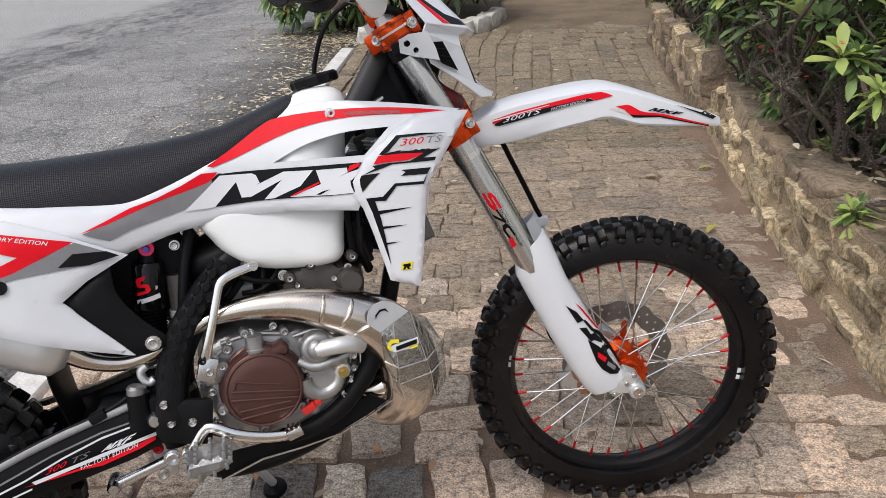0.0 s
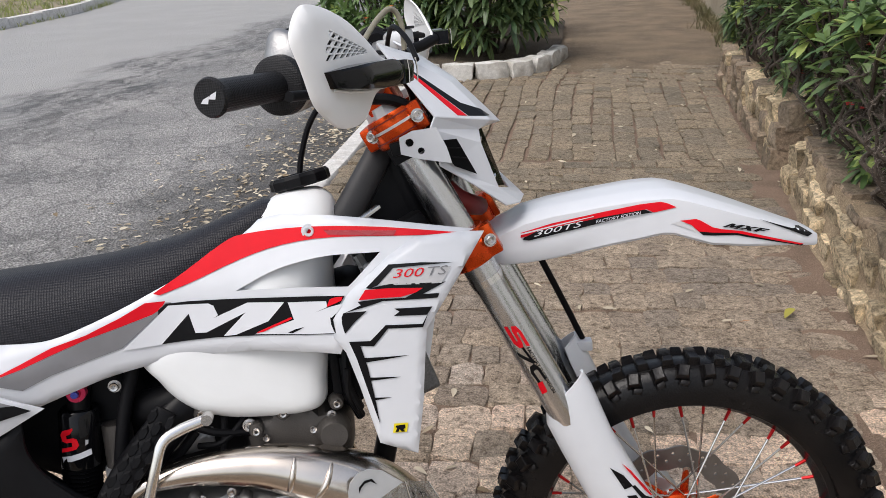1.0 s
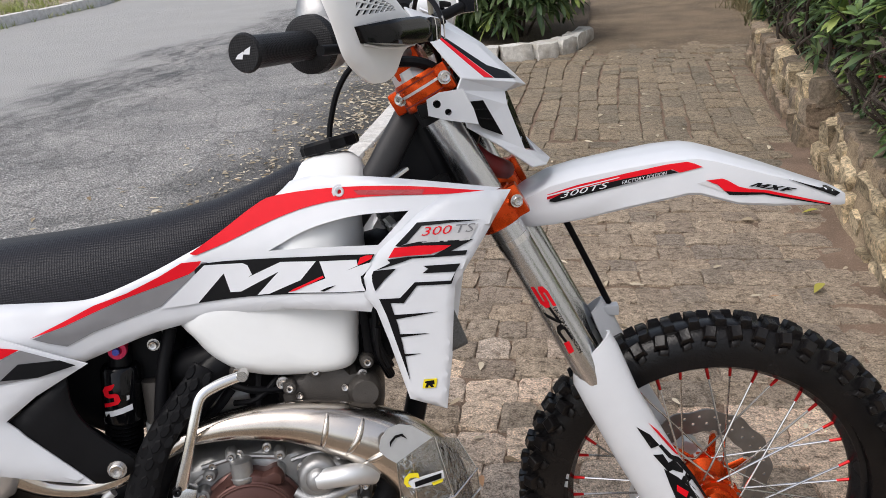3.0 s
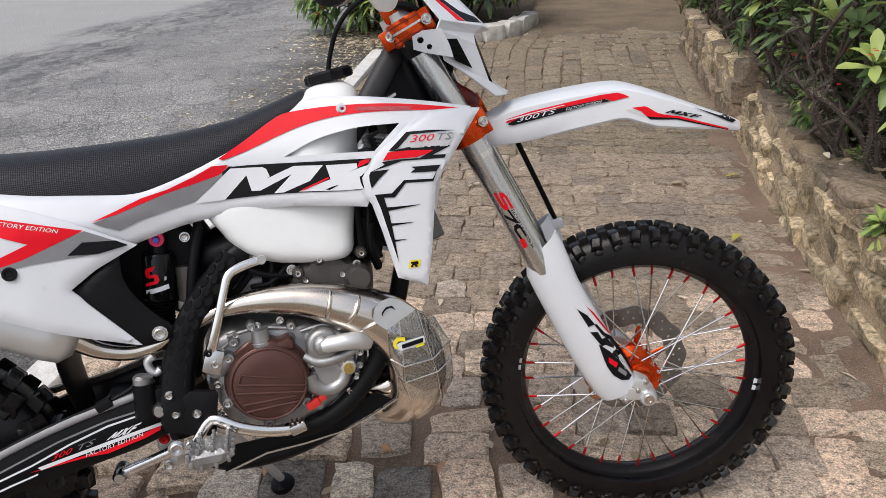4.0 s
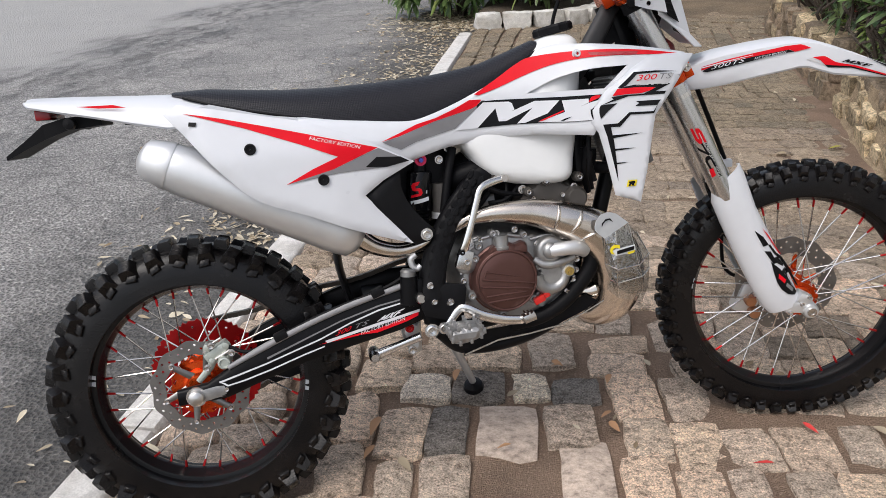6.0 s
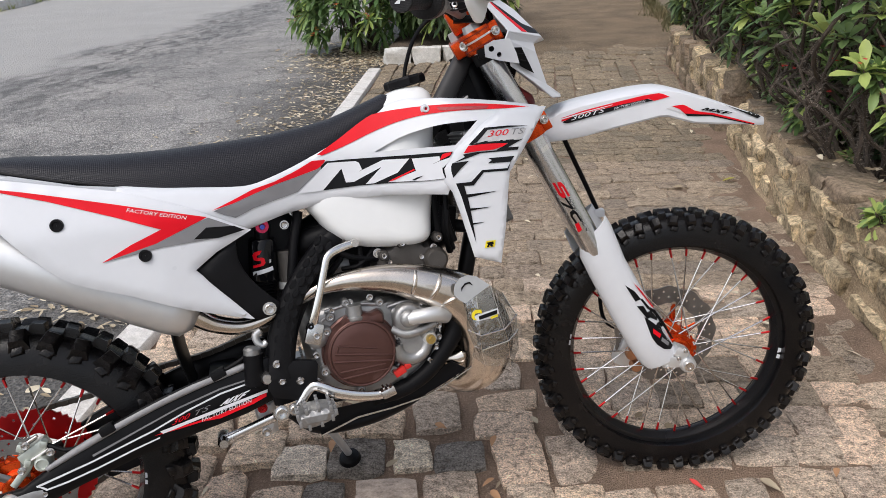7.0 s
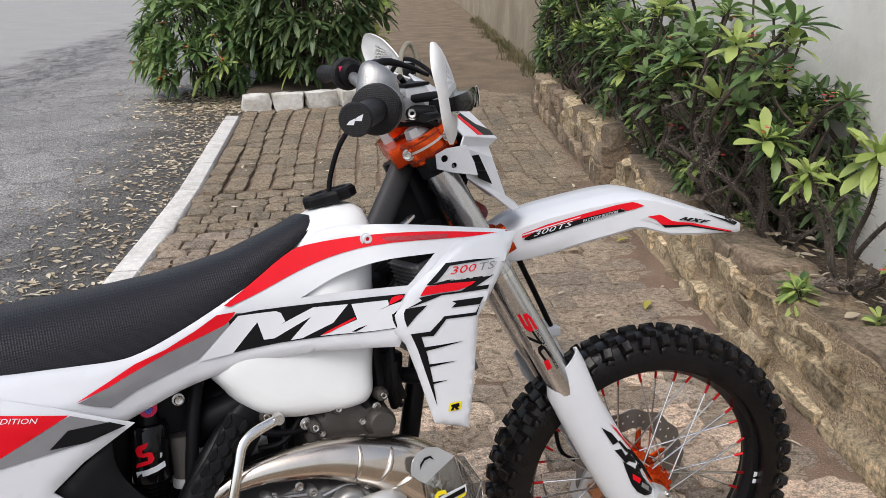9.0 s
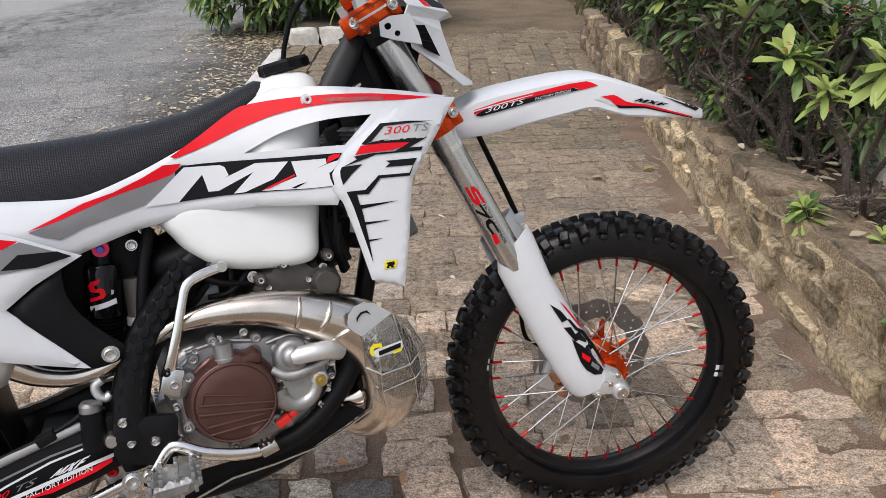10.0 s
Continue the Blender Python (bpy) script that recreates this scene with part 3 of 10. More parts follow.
def sett_mat(name, tones, stain, contrast=0.85, bump=0.95):
    """Hewn granite: each block its own tone, with mineral grain, split veins and dirt worked into the hollows."""
    m, nt, b = nodes_of(name)
    N, L = nt.nodes, nt.links
    geo = N.new("ShaderNodeNewGeometry")
    info = N.new("ShaderNodeObjectInfo")
    add = N.new("ShaderNodeMath")
    L.new(info.outputs["Random"], add.inputs[0])
    L.new(geo.outputs["Random Per Island"], add.inputs[1])
    fr = N.new("ShaderNodeMath")
    fr.operation = "FRACT"
    L.new(add.outputs[0], fr.inputs[0])
    ramp = N.new("ShaderNodeValToRGB")
    el = ramp.color_ramp.elements
    while len(el) < len(tones):
        el.new(0.5)
    for k, c in enumerate(tones):
        el[k].position, el[k].color = k / (len(tones) - 1), (*c, 1)
    L.new(fr.outputs[0], ramp.inputs[0])
    off = N.new("ShaderNodeVectorMath")
    off.operation = "MULTIPLY_ADD"
    L.new(fr.outputs[0], off.inputs[0])
    off.inputs[1].default_value = (31, 17, 7)
    L.new(geo.outputs["Position"], off.inputs[2])
    def noise_at(scale, detail, rough, squeeze=None):
        n = N.new("ShaderNodeTexNoise")
        n.inputs["Scale"].default_value, n.inputs["Detail"].default_value, n.inputs["Roughness"].default_value = scale, detail, rough
        if squeeze:
            mp = N.new("ShaderNodeMapping")
            mp.inputs["Scale"].default_value = squeeze
            L.new(off.outputs[0], mp.inputs["Vector"])
            L.new(mp.outputs[0], n.inputs["Vector"])
        else:
            L.new(off.outputs[0], n.inputs["Vector"])
        return n.outputs["Fac"]
    def span(src, lo, hi, a, b_):
        r = N.new("ShaderNodeMapRange")
        for key, v in (("From Min", lo), ("From Max", hi), ("To Min", a), ("To Max", b_)):
            r.inputs[key].default_value = v
        L.new(src, r.inputs["Value"])
        return r.outputs[0]
    def times(a, c):
        k = N.new("ShaderNodeMath")
        k.operation = "MULTIPLY"
        L.new(a, k.inputs[0])
        L.new(c, k.inputs[1])
        return k.outputs[0]
    grain, vein, broad = noise_at(190, 5, 0.8), noise_at(38, 9, 0.74, (1.0, 1.35, 1.35)), noise_at(9, 4, 0.6)
    dirt = N.new("ShaderNodeMix")
    dirt.data_type = "RGBA"
    dirt.inputs["B"].default_value = (*stain, 1)
    L.new(ramp.outputs[0], dirt.inputs["A"])
    L.new(span(vein, 0.47, 0.36, 0.0, 0.75), dirt.inputs["Factor"])
    h = N.new("ShaderNodeHueSaturation")
    L.new(dirt.outputs["Result"], h.inputs["Color"])
    L.new(times(times(span(grain, 0.32, 0.68, 1 - contrast, 1 + contrast), span(vein, 0.35, 0.7, 0.60, 1.36)), span(broad, 0.3, 0.7, 0.82, 1.18)), h.inputs["Value"])
    L.new(h.outputs[0], b.inputs["Base Color"])
    b.inputs["Roughness"].default_value, b.inputs["Specular IOR Level"].default_value = 0.85, 0.25
    two = N.new("ShaderNodeMath")
    two.operation = "MULTIPLY_ADD"
    L.new(grain, two.inputs[0])
    two.inputs[1].default_value = 0.35
    L.new(vein, two.inputs[2])
    bp = N.new("ShaderNodeBump")
    bp.inputs["Strength"].default_value, bp.inputs["Distance"].default_value = bump, 0.016
    L.new(two.outputs[0], bp.inputs["Height"])
    L.new(bp.outputs[0], b.inputs["Normal"])
    return m


COBBLE_NEW = sett_mat("pale_granite_setts", ((0.660, 0.505, 0.377), (0.543, 0.440, 0.355), (0.729, 0.570, 0.426), (0.494, 0.413, 0.340), (0.777, 0.591, 0.447), (0.589, 0.472, 0.366)), (0.306, 0.214, 0.153))
COBBLE_CREAM = sett_mat("cream_setts", ((0.778, 0.668, 0.551), (0.719, 0.612, 0.459)), (0.408, 0.315, 0.230))
COBBLE_DARK = sett_mat("dark_basalt_setts", ((0.249, 0.216, 0.186), (0.213, 0.194, 0.175)), (0.129, 0.099, 0.078))
COBBLE_SMOOTH = sett_mat("smooth_tan_setts", ((0.430, 0.350, 0.292), (0.520, 0.425, 0.352)), (0.37, 0.297, 0.245), contrast=0.16, bump=0.14)
COBBLE = sett_mat("worn_granite_setts", ((0.385, 0.304, 0.225), (0.323, 0.259, 0.202), (0.433, 0.344, 0.255), (0.285, 0.237, 0.191), (0.405, 0.317, 0.233), (0.349, 0.282, 0.216)), (0.184, 0.133, 0.089))
# the worn setts' granite in darker tones, for everything from y 4.6 on
COBBLE_FAR = sett_mat("darker_granite_setts", ((0.296, 0.234, 0.165), (0.242, 0.202, 0.152), (0.331, 0.265, 0.187), (0.214, 0.180, 0.135), (0.312, 0.247, 0.173), (0.268, 0.220, 0.160)), (0.121, 0.094, 0.062))
WALLSTONE = stone_mat("rubble_stone", (0.609, 0.483, 0.307), (0.463, 0.374, 0.250), (0.226, 0.172, 0.104), 0.42, grain=44, bump=1.0, contrast=1.0)
COPING = stone_mat("weathered_top_stone", (0.336, 0.252, 0.178), (0.269, 0.213, 0.157), (0.157, 0.129, 0.086), 0.25, grain=42, bump=1.0, contrast=0.7)
KERB = stone_mat("limewashed_kerb", (0.66, 0.64, 0.61), (0.60, 0.585, 0.56), (0.50, 0.475, 0.44), 0.06, grain=30, bump=0.4, contrast=0.22)
LIMEWASH = stone_mat("limewashed_stone", (0.68, 0.66, 0.62), (0.58, 0.57, 0.54), (0.42, 0.39, 0.34), 0.1, grain=16, bump=0.5, contrast=0.25)


def kerb_x(y):
    """The inner edge of the kerb."""
    return float(np.interp(y, [-3, 1.24, 2.8, 4.43, 5.28, 8.0, 12.0], [-1.15, -1.06, -1.075, -1.012, -0.99, -1.06, -1.15]))


def wall_x(y):
    """The foot of the low stone wall."""
    return float(np.interp(y, [-3, 2.16, 3.1, 4.1, 5.2, 5.3, 7.9, 9.6, 11.9, 20, 33], [1.22, 1.41, 1.44, 1.50, 1.66, 1.66, 1.85, 2.30, 2.66, 3.35, 4.35]))


def garden_x(y):
    """The face of the walls behind the raised bed and along the lane."""
    return float(np.interp(y, [-3, 2.5, 5.4, 8.25, 11.9], [1.93, 2.0, 2.12, 2.43, 2.66]))


ROAD_Z = -0.065
bm = bmesh.new()
for row in [[(-400, -400), (400, -400), (400, 600), (-400, 600)]]:
    bm.faces.new([bm.verts.new((x, y, ROAD_Z)) for x, y in row])
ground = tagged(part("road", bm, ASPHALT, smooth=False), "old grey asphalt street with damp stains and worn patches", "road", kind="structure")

# bed of the pavement
bm = bmesh.new()
ys = [-3 + 0.09 * i for i in range(400)]
rows = []
for y in ys:
    a, b = kerb_x(y), wall_x(y) + 0.25
    row = []
    for k in range(41):
        x = a + (b - a) * k / 40
        calm = 0.35 if x > 0.45 or y > 5.3 else 1.0
        z = -0.014 - calm * 0.010 * noise.noise((x * 3, y * 4, 2)) + calm * 0.006 * noise.noise((x * 14, y * 14, 6)) - 0.02 * math.exp(-((x - a) / 0.5) ** 2)
        # earth drifted against the wall, and the trodden lane beyond the planter
        drift = max(0.0, 1 - max(0.0, wall_x(y) - x) / 0.34)
        z += (0.013 + 0.010 * noise.noise((x * 6, y * 5, 9))) * drift ** 1.5 
        if y < 5.3:
            z += 0.003 * min(1, max(0, (x - 0.0) / 0.5))
        row.append(bm.verts.new((x, y, z)))
    rows.append(row)
for A, B in zip(rows, rows[1:]):
    for i in range(40):
        bm.faces.new((A[i], A[i + 1], B[i + 1], B[i]))
pavement = tagged(part("pavement", bm, SOIL), "pavement of worn granite setts with earth in the joints", "pavement", kind="structure")

# trodden earth of the lane beyond the setts
bm = bmesh.new()
rows = []
for i in range(110):
    y = 8.45 + 0.07 * min(i, 14) + 0.0033 * max(0, i - 14) ** 2
    a, b = kerb_x(y), wall_x(y) + 0.25
    rows.append([bm.verts.new((a + (b - a) * k / 16, y, -0.035 + 0.055 * min(1, i / 14) + (0.030 if i < 22 else 0.014) * noise.noise((k * 0.8, y * 2.3, 7)))) for k in range(17)])
for A, B in zip(rows, rows[1:]):
    for i in range(16):
        bm.faces.new((A[i], A[i + 1], B[i + 1], B[i]))
tagged(part("lane_ground", bm, LANE_EARTH), "brown trodden earth of the narrow lane", "ground", kind="structure")

# far side of the street
bm = bmesh.new()
far = [(-9.6, -30), (-10.4, 0), (-10.75, 13), (-11.5, 18.7), (-13.0, 23.5), (-15.4, 31.2), (-20, 45), (-30, 70)]
for (x1, y1), (x2, y2) in zip(far, far[1:]):
    d = Vector((x2 - x1, y2 - y1, 0))
    n = max(1, int(d.length / 1.4))
    for i in range(n):
        a, b = Vector((x1, y1, 0)) + d * (i / n), Vector((x1, y1, 0)) + d * ((i + 0.985) / n)
        w = Vector((-0.22, -0.03, 0))
        z0, z1 = ROAD_Z - 0.05, 0.14 + 0.012 * math.sin(i * 2.3)
        q = [a, b, b + w, a + w]
        lo, hi = [bm.verts.new((p.x, p.y, z0)) for p in q], [bm.verts.new((p.x - 0.012, p.y, z1)) for p in q]
        bm.faces.new(hi)
        for k in range(4):
            bm.faces.new((lo[k], lo[(k + 1) % 4], hi[(k + 1) % 4], hi[k]))
tagged(part("far_kerb", bm, KERB, smooth=False), "pale concrete kerb along the far side of the street", "kerb", kind="structure")
bm = bmesh.new()
rows = []
for x, y in far:
    rows.append([bm.verts.new((x - 0.2 - s, y, 0.10 + 0.02 * s ** 0.7)) for s in (0, 0.8, 2, 5, 12, 40, 120)])
for A, B in zip(rows, rows[1:]):
    for i in range(6):
        bm.faces.new((A[i], A[i + 1], B[i + 1], B[i]))
tagged(part("verge", bm, GRASS_GROUND), "bare earth verge with thin grass behind the far kerb", "verge", kind="structure")

# grass tufts along the far kerb
def grass(name, spots, seed, label, tall=0.22, material=None):
    rg = random.Random(seed)
    bm = bmesh.new()
    for x, y, z, k in spots:
        for i in range(int(16 * k)):
            a, r = rg.uniform(0, 6.28), rg.uniform(0, 0.13 * k)
            p = Vector((x + r * math.cos(a), y + r * math.sin(a), z))
            h = tall * k * rg.uniform(0.4, 1.1)
            lean = Vector((rg.gauss(0, 0.35), rg.gauss(0, 0.35), 1)) * h
            side = Vector((math.cos(a + 1.3), math.sin(a + 1.3), 0)) * 0.006
            b = p + lean * 0.6
            e = p + lean + Vector((lean.x * 0.5, lean.y * 0.5, -0.1 * h))
            v = [bm.verts.new(q) for q in (p - side, p + side, b + side * 0.7, b - side * 0.7, e)]
            bm.faces.new(v[:4])
            bm.faces.new((v[3], v[2], v[4]))
    return tagged(part(name, bm, material or GRASS, smooth=False), label, "grass", kind="stuff")


GRASS = mat("verge_grass", (0.22, 0.28, 0.07), 0.6, vary=0.3, scale=3, second=(0.33, 0.33, 0.12), patch=1.2)
rg = random.Random(31)
tufts = []
for k in range(260):
    y = rg.uniform(6, 34)
    x = float(np.interp(y, [p[1] for p in far], [p[0] for p in far]))
    tufts.append((x - 0.25 - abs(rg.gauss(0, 1.1)), y, 0.11, rg.uniform(0.5, 1.5)))
for k in range(70):
    y = rg.choice((8.5, 12.5, 13.5, 17.0, 21.0)) + rg.gauss(0, 0.7)
    x = float(np.interp(y, [p[1] for p in far], [p[0] for p in far]))
    tufts.append((x + 0.03 + abs(rg.gauss(0, 0.06)), y, ROAD_Z, rg.uniform(0.4, 0.9)))
grass("verge_grass", tufts, 32, "thin yellow-green grass tufts on the verge and by the kerb")

lane_tufts = []
for k in range(230):
    y = 8.5 + 12 * rg.random() ** 1.6
    lane_tufts.append((float(np.interp(y, [8.3, 11.9, 20, 33], [2.46, 2.66, 3.35, 4.35])) - 0.03 - abs(rg.gauss(0, 0.09)), y, 0.02, rg.uniform(0.6, 1.5)))
grass("lane_grass", lane_tufts, 34, "short dry weeds at the foot of the lane wall", 0.13, mat("dry_weeds", (0.105, 0.105, 0.045), 0.7, vary=0.3, scale=3, second=(0.16, 0.125, 0.07), patch=1.5))

# garden walls
def slab(name, line, z0, z1, thick, material, label, category="wall"):
    bm = bmesh.new()
    P = [Vector((x, y, 0)) for x, y in line]
    rings = []
    for i, p in enumerate(P):
        d = (P[min(i + 1, len(P) - 1)] - P[max(i - 1, 0)]).normalized()
        n = Vector((d.y, -d.x, 0)) * thick
        rings.append([p + Vector((0, 0, z0)), p + Vector((0, 0, z1)), p + n + Vector((0, 0, z1)), p + n + Vector((0, 0, z0))])
    add_loft(bm, rings)
    return tagged(part(name, bm, material, smooth=False), label, category, kind="structure")


slab("wall_garden", [(1.93, -3), (2.0, 2.5), (2.12, 5.4), (2.42, 8.2)], -0.1, 2.3, 0.15, PLASTER, "white plastered garden wall behind the thorny shrubs")
slab("wall_lane", [(2.46, 8.3), (2.66, 11.9), (3.35, 20), (4.35, 33), (5.4, 50)], -0.1, 2.6, 0.2, PLASTER_OLD, "old beige plastered wall along the narrow lane")

# soil of the raised bed
bm = bmesh.new()
rows = []
for i in range(70):
    y = -3 + i * 0.165
    a, b = wall_x(y) + 0.14, float(np.interp(y, [-3, 2.5, 5.4, 8.3], [1.95, 2.02, 2.14, 2.48]))
    rows.append([bm.verts.new((a + (b - a) * k / 5, y, 0.27 + 0.03 * noise.noise((k * 0.6, y * 3, 5)))) for k in range(6)])
for A, B in zip(rows, rows[1:]):
    for i in range(5):
        bm.faces.new((A[i], A[i + 1], B[i + 1], B[i]))
tagged(part("bed_soil", bm, DARK_SOIL), "dark garden soil of the raised bed, strewn with litter", "soil", kind="structure")


# ---- plants ----
def leaf_mat(name, a, b, rough=0.4):
    m, nt, bs = nodes_of(name)
    N, L = nt.nodes, nt.links
    geo = N.new("ShaderNodeNewGeometry")
    mix = N.new("ShaderNodeMix")
    mix.data_type = "RGBA"
    mix.inputs["A"].default_value, mix.inputs["B"].default_value = (*a, 1), (*b, 1)
    L.new(geo.outputs["Random Per Island"], mix.inputs["Factor"])
    n = N.new("ShaderNodeTexNoise")
    n.inputs["Scale"].default_value = 9
    L.new(geo.outputs["Position"], n.inputs["Vector"])
    h = N.new("ShaderNodeHueSaturation")
    v = N.new("ShaderNodeMapRange")
    v.inputs["To Min"].default_value, v.inputs["To Max"].default_value = 0.55, 1.4
    L.new(n.outputs["Fac"], v.inputs["Value"])
    L.new(v.outputs[0], h.inputs["Value"])
    L.new(mix.outputs["Result"], h.inputs["Color"])
    L.new(h.outputs[0], bs.inputs["Base Color"])
    bs.inputs["Roughness"].default_value = rough
    bs.inputs["Subsurface Weight"].default_value = 0.0
    tr = N.new("ShaderNodeBsdfTranslucent")
    L.new(h.outputs[0], tr.inputs["Color"])
    ms = N.new("ShaderNodeMixShader")
    ms.inputs[0].default_value = 0.28
    L.new(bs.outputs[0], ms.inputs[1])
    L.new(tr.outputs[0], ms.inputs[2])
    L.new(ms.outputs[0], N["Material Output"].inputs["Surface"])
    return m


LEAF = leaf_mat("shrub_leaves", (0.075, 0.145, 0.052), (0.215, 0.315, 0.105))
THORN = mat("grey_thorns", (0.23, 0.195, 0.165), 0.8, vary=0.3, scale=80)
LEAF_DARK = leaf_mat("dark_bush_leaves", (0.048, 0.092, 0.038), (0.150, 0.210, 0.080))
LEAF_LIGHT = leaf_mat("young_leaves", (0.27, 0.37, 0.09), (0.42, 0.50, 0.16))
STEM = mat("thorny_stem", (0.042, 0.031, 0.024), 0.9, vary=0.35, scale=60, second=(0.085, 0.068, 0.054), patch=14, bump=0.5, bump_scale=90)
FLOWER = mat("red_blossom", (0.62, 0.05, 0.045), 0.5, vary=0.15)
FLOWER_ORANGE = mat("orange_blossom", (0.62, 0.17, 0.06), 0.5, vary=0.2)


def add_leaf(bm, base, way, length, width, droop, twist):
    """One folded lance-shaped leaf."""
    d = way.normalized()
    side = d.cross(Vector((0, 0, 1)))
    if side.length < 0.05:
        side = Vector((1, 0, 0))
    side.normalize()
    up = side.cross(d)
    side = side * math.cos(twist) + up * math.sin(twist)
    up = side.cross(d)
    rows = []
    for t, w in ((0, 0.10), (0.35, 0.72), (0.68, 1.0), (0.9, 0.55)):
        c = base + d * (length * t) - Vector((0, 0, droop * length * t * t))
        lift = up * width * w * 0.18
        rows.append((bm.verts.new(c + side * width * w * 0.5 + lift), bm.verts.new(c), bm.verts.new(c - side * width * w * 0.5 + lift)))
    tip = bm.verts.new(base + d * length - Vector((0, 0, droop * length)))
    for a, b in zip(rows, rows[1:]):
        bm.faces.new((a[0], a[1], b[1], b[0]))
        bm.faces.new((a[1], a[2], b[2], b[1]))
    bm.faces.new((rows[-1][0], rows[-1][1], tip))
    bm.faces.new((rows[-1][1], rows[-1][2], tip))


def add_rosette(bm, c, axis, rng, length, count, wide=0.26):
    axis = axis.normalized()
    a = axis.orthogonal().normalized()
    b = axis.cross(a)
    for k in range(count):
        ang = 2.4 * k + rng.uniform(-0.3, 0.3)
        lift = 0.15 + 0.75 * (k / count) ** 1.3
        d = (a * math.cos(ang) + b * math.sin(ang)) * (1 - lift * 0.6) + axis * lift
        l = length * rng.uniform(0.75, 1.1) * (1.0 - 0.25 * k / count)
        add_leaf(bm, c - axis * 0.012 * (count - k) / count * 2, d, l, l * wide * rng.uniform(0.85, 1.15), rng.uniform(0.05, 0.45), rng.uniform(-0.4, 0.4))


def add_blossom(bm, c, rng, size=0.012):
    for k in range(4):
        o = Vector((rng.gauss(0, size), rng.gauss(0, size), rng.gauss(0, size * 0.6)))
        v = [bm.verts.new(c + o + Vector((math.cos(a) * size, math.sin(a) * size, rng.uniform(-0.3, 0.3) * size))) for a in (0, 1.57, 3.14, 4.71)]
        bm.faces.new(v)


def thorny_shrub(base, seed, height, spread, stems, leaf, leaf_len, count, label, lean=(0, 0), low=0.0, flowers=4, young=0.2, thorns=True, bare=0.0, crowns=()):
    """A spiny succulent shrub: crooked thorny stems that end in rosettes of leaves."""
    rng = random.Random(seed)
    root = tagged(new("thorny_shrub"), label, "shrub", group="shrubs in the raised bed")
    root.location = base
    wood, spine, green, fresh, bloom = bmesh.new(), bmesh.new(), bmesh.new(), bmesh.new(), bmesh.new()
    over = lambda v: base[0] + v.x < wall_x(base[1] + v.y) + 0.04
    behind = lambda v: base[0] + v.x > garden_x(base[1] + v.y) - 0.05
    tips = []
    for s in range(stems + len(crowns)):
        ang = rng.uniform(0, 6.28)
        p = Vector((math.cos(ang) * 0.05, math.sin(ang) * 0.05, -0.02))
        d = Vector((math.cos(ang) * 0.5 + lean[0], math.sin(ang) * 0.5 + lean[1], 1.0)).normalized()
        total = height * rng.uniform(0.55, 1.0)
        steps = 7
        path = [p.copy()]
        for k in range(steps):
            d = (d + Vector((rng.gauss(0, 0.28) * spread + lean[0] * 0.12, rng.gauss(0, 0.28) * spread + lean[1] * 0.12, rng.gauss(0.05, 0.16)))).normalized()
            if over(p + d * total / steps):
                d = Vector((abs(d.x), d.y, d.z))
            if behind(p + d * total / steps):
                d = Vector((-abs(d.x) - 0.1, d.y, d.z)).normalized()
            p = p + d * total / steps
            path.append(p.copy())
            if k > 2 and s < stems and rng.random() < 0.55:
                e = (d + Vector((rng.gauss(0, 0.9), rng.gauss(0, 0.9), rng.uniform(-0.1, 0.6)))).normalized()
                q = p + e * total * rng.uniform(0.12, 0.3)
                if over(q) or behind(q):
                    continue
                add_tube(wood, [p, (p + q) / 2 + Vector((0, 0, -0.01)), q], [0.007, 0.006, 0.005], 5)
                tips.append((q, e))
        r0 = rng.uniform(0.009, 0.015)
        if s >= stems:
            # a stem that carries one of the large rosettes
            end = Vector(crowns[s - stems][0]) - Vector(base)
            path = [Vector((0, 0, -0.02)).lerp(end, f) + Vector((math.sin(f * 7 + s), math.cos(f * 6 + s), 0)) * 0.035 * math.sin(f * math.pi) for f in (0, 0.2, 0.4, 0.6, 0.8, 1.0)]
        line = smooth_line(path, 3)
        add_tube(wood, line, [r0 * (1 - 0.5 * i / len(line)) for i in range(len(line))], 6)
        if s < stems:
            tips.append((path[-1], d))
        if thorns:
            for i in range(len(line) - 1):
                for k in range(12):
                    c = line[i].lerp(line[i + 1], rng.random())
                    w = Vector((rng.gauss(0, 1), rng.gauss(0, 1), rng.gauss(0.2, 0.6))).normalized()
                    t = w.orthogonal().normalized() * 0.0013
                    u = w.cross(t)
                    e = c + w * rng.uniform(0.018, 0.032)
                    u = w.cross(t)
                    tip = spine.verts.new(e)
                    ring = [spine.verts.new(c + w * r0 * 0.5 + o) for o in (t, u, -t - u)]
                    for k3 in range(3):
                        spine.faces.new((ring[k3], ring[(k3 + 1) % 3], tip))
    for q, e in tips:
        if rng.random() < bare or q.z < low * height:
            continue
        axis = e + Vector((rng.gauss(0, 0.2), rng.gauss(0, 0.2), 0.8))
        add_rosette(fresh if rng.random() < young else green, q, axis, rng, leaf_len * rng.uniform(0.75, 1.15), count, 0.34)
    for q, axis, size, light in crowns:
        add_rosette(fresh if light else green, Vector(q) - Vector(base), Vector(axis), rng, size, 13, 0.34)
        add_rosette(fresh if light else green, Vector(q) - Vector(base) - Vector((0, 0, 0.03)), Vector(axis), rng, size * 1.1, 9, 0.32)
    for k in range(flowers):
        q, e = rng.choice(tips)
        c = q + Vector((rng.gauss(0, 0.04), rng.gauss(0, 0.04), 0.05))
        add_blossom(bloom, c, rng, 0.010)
    part("stem", wood, STEM, root)["kind"] = "stuff"
    if spine.verts:
        part("thorn_growth", spine, THORN, root, "short pale grey thorns", smooth=False)["kind"] = "stuff"
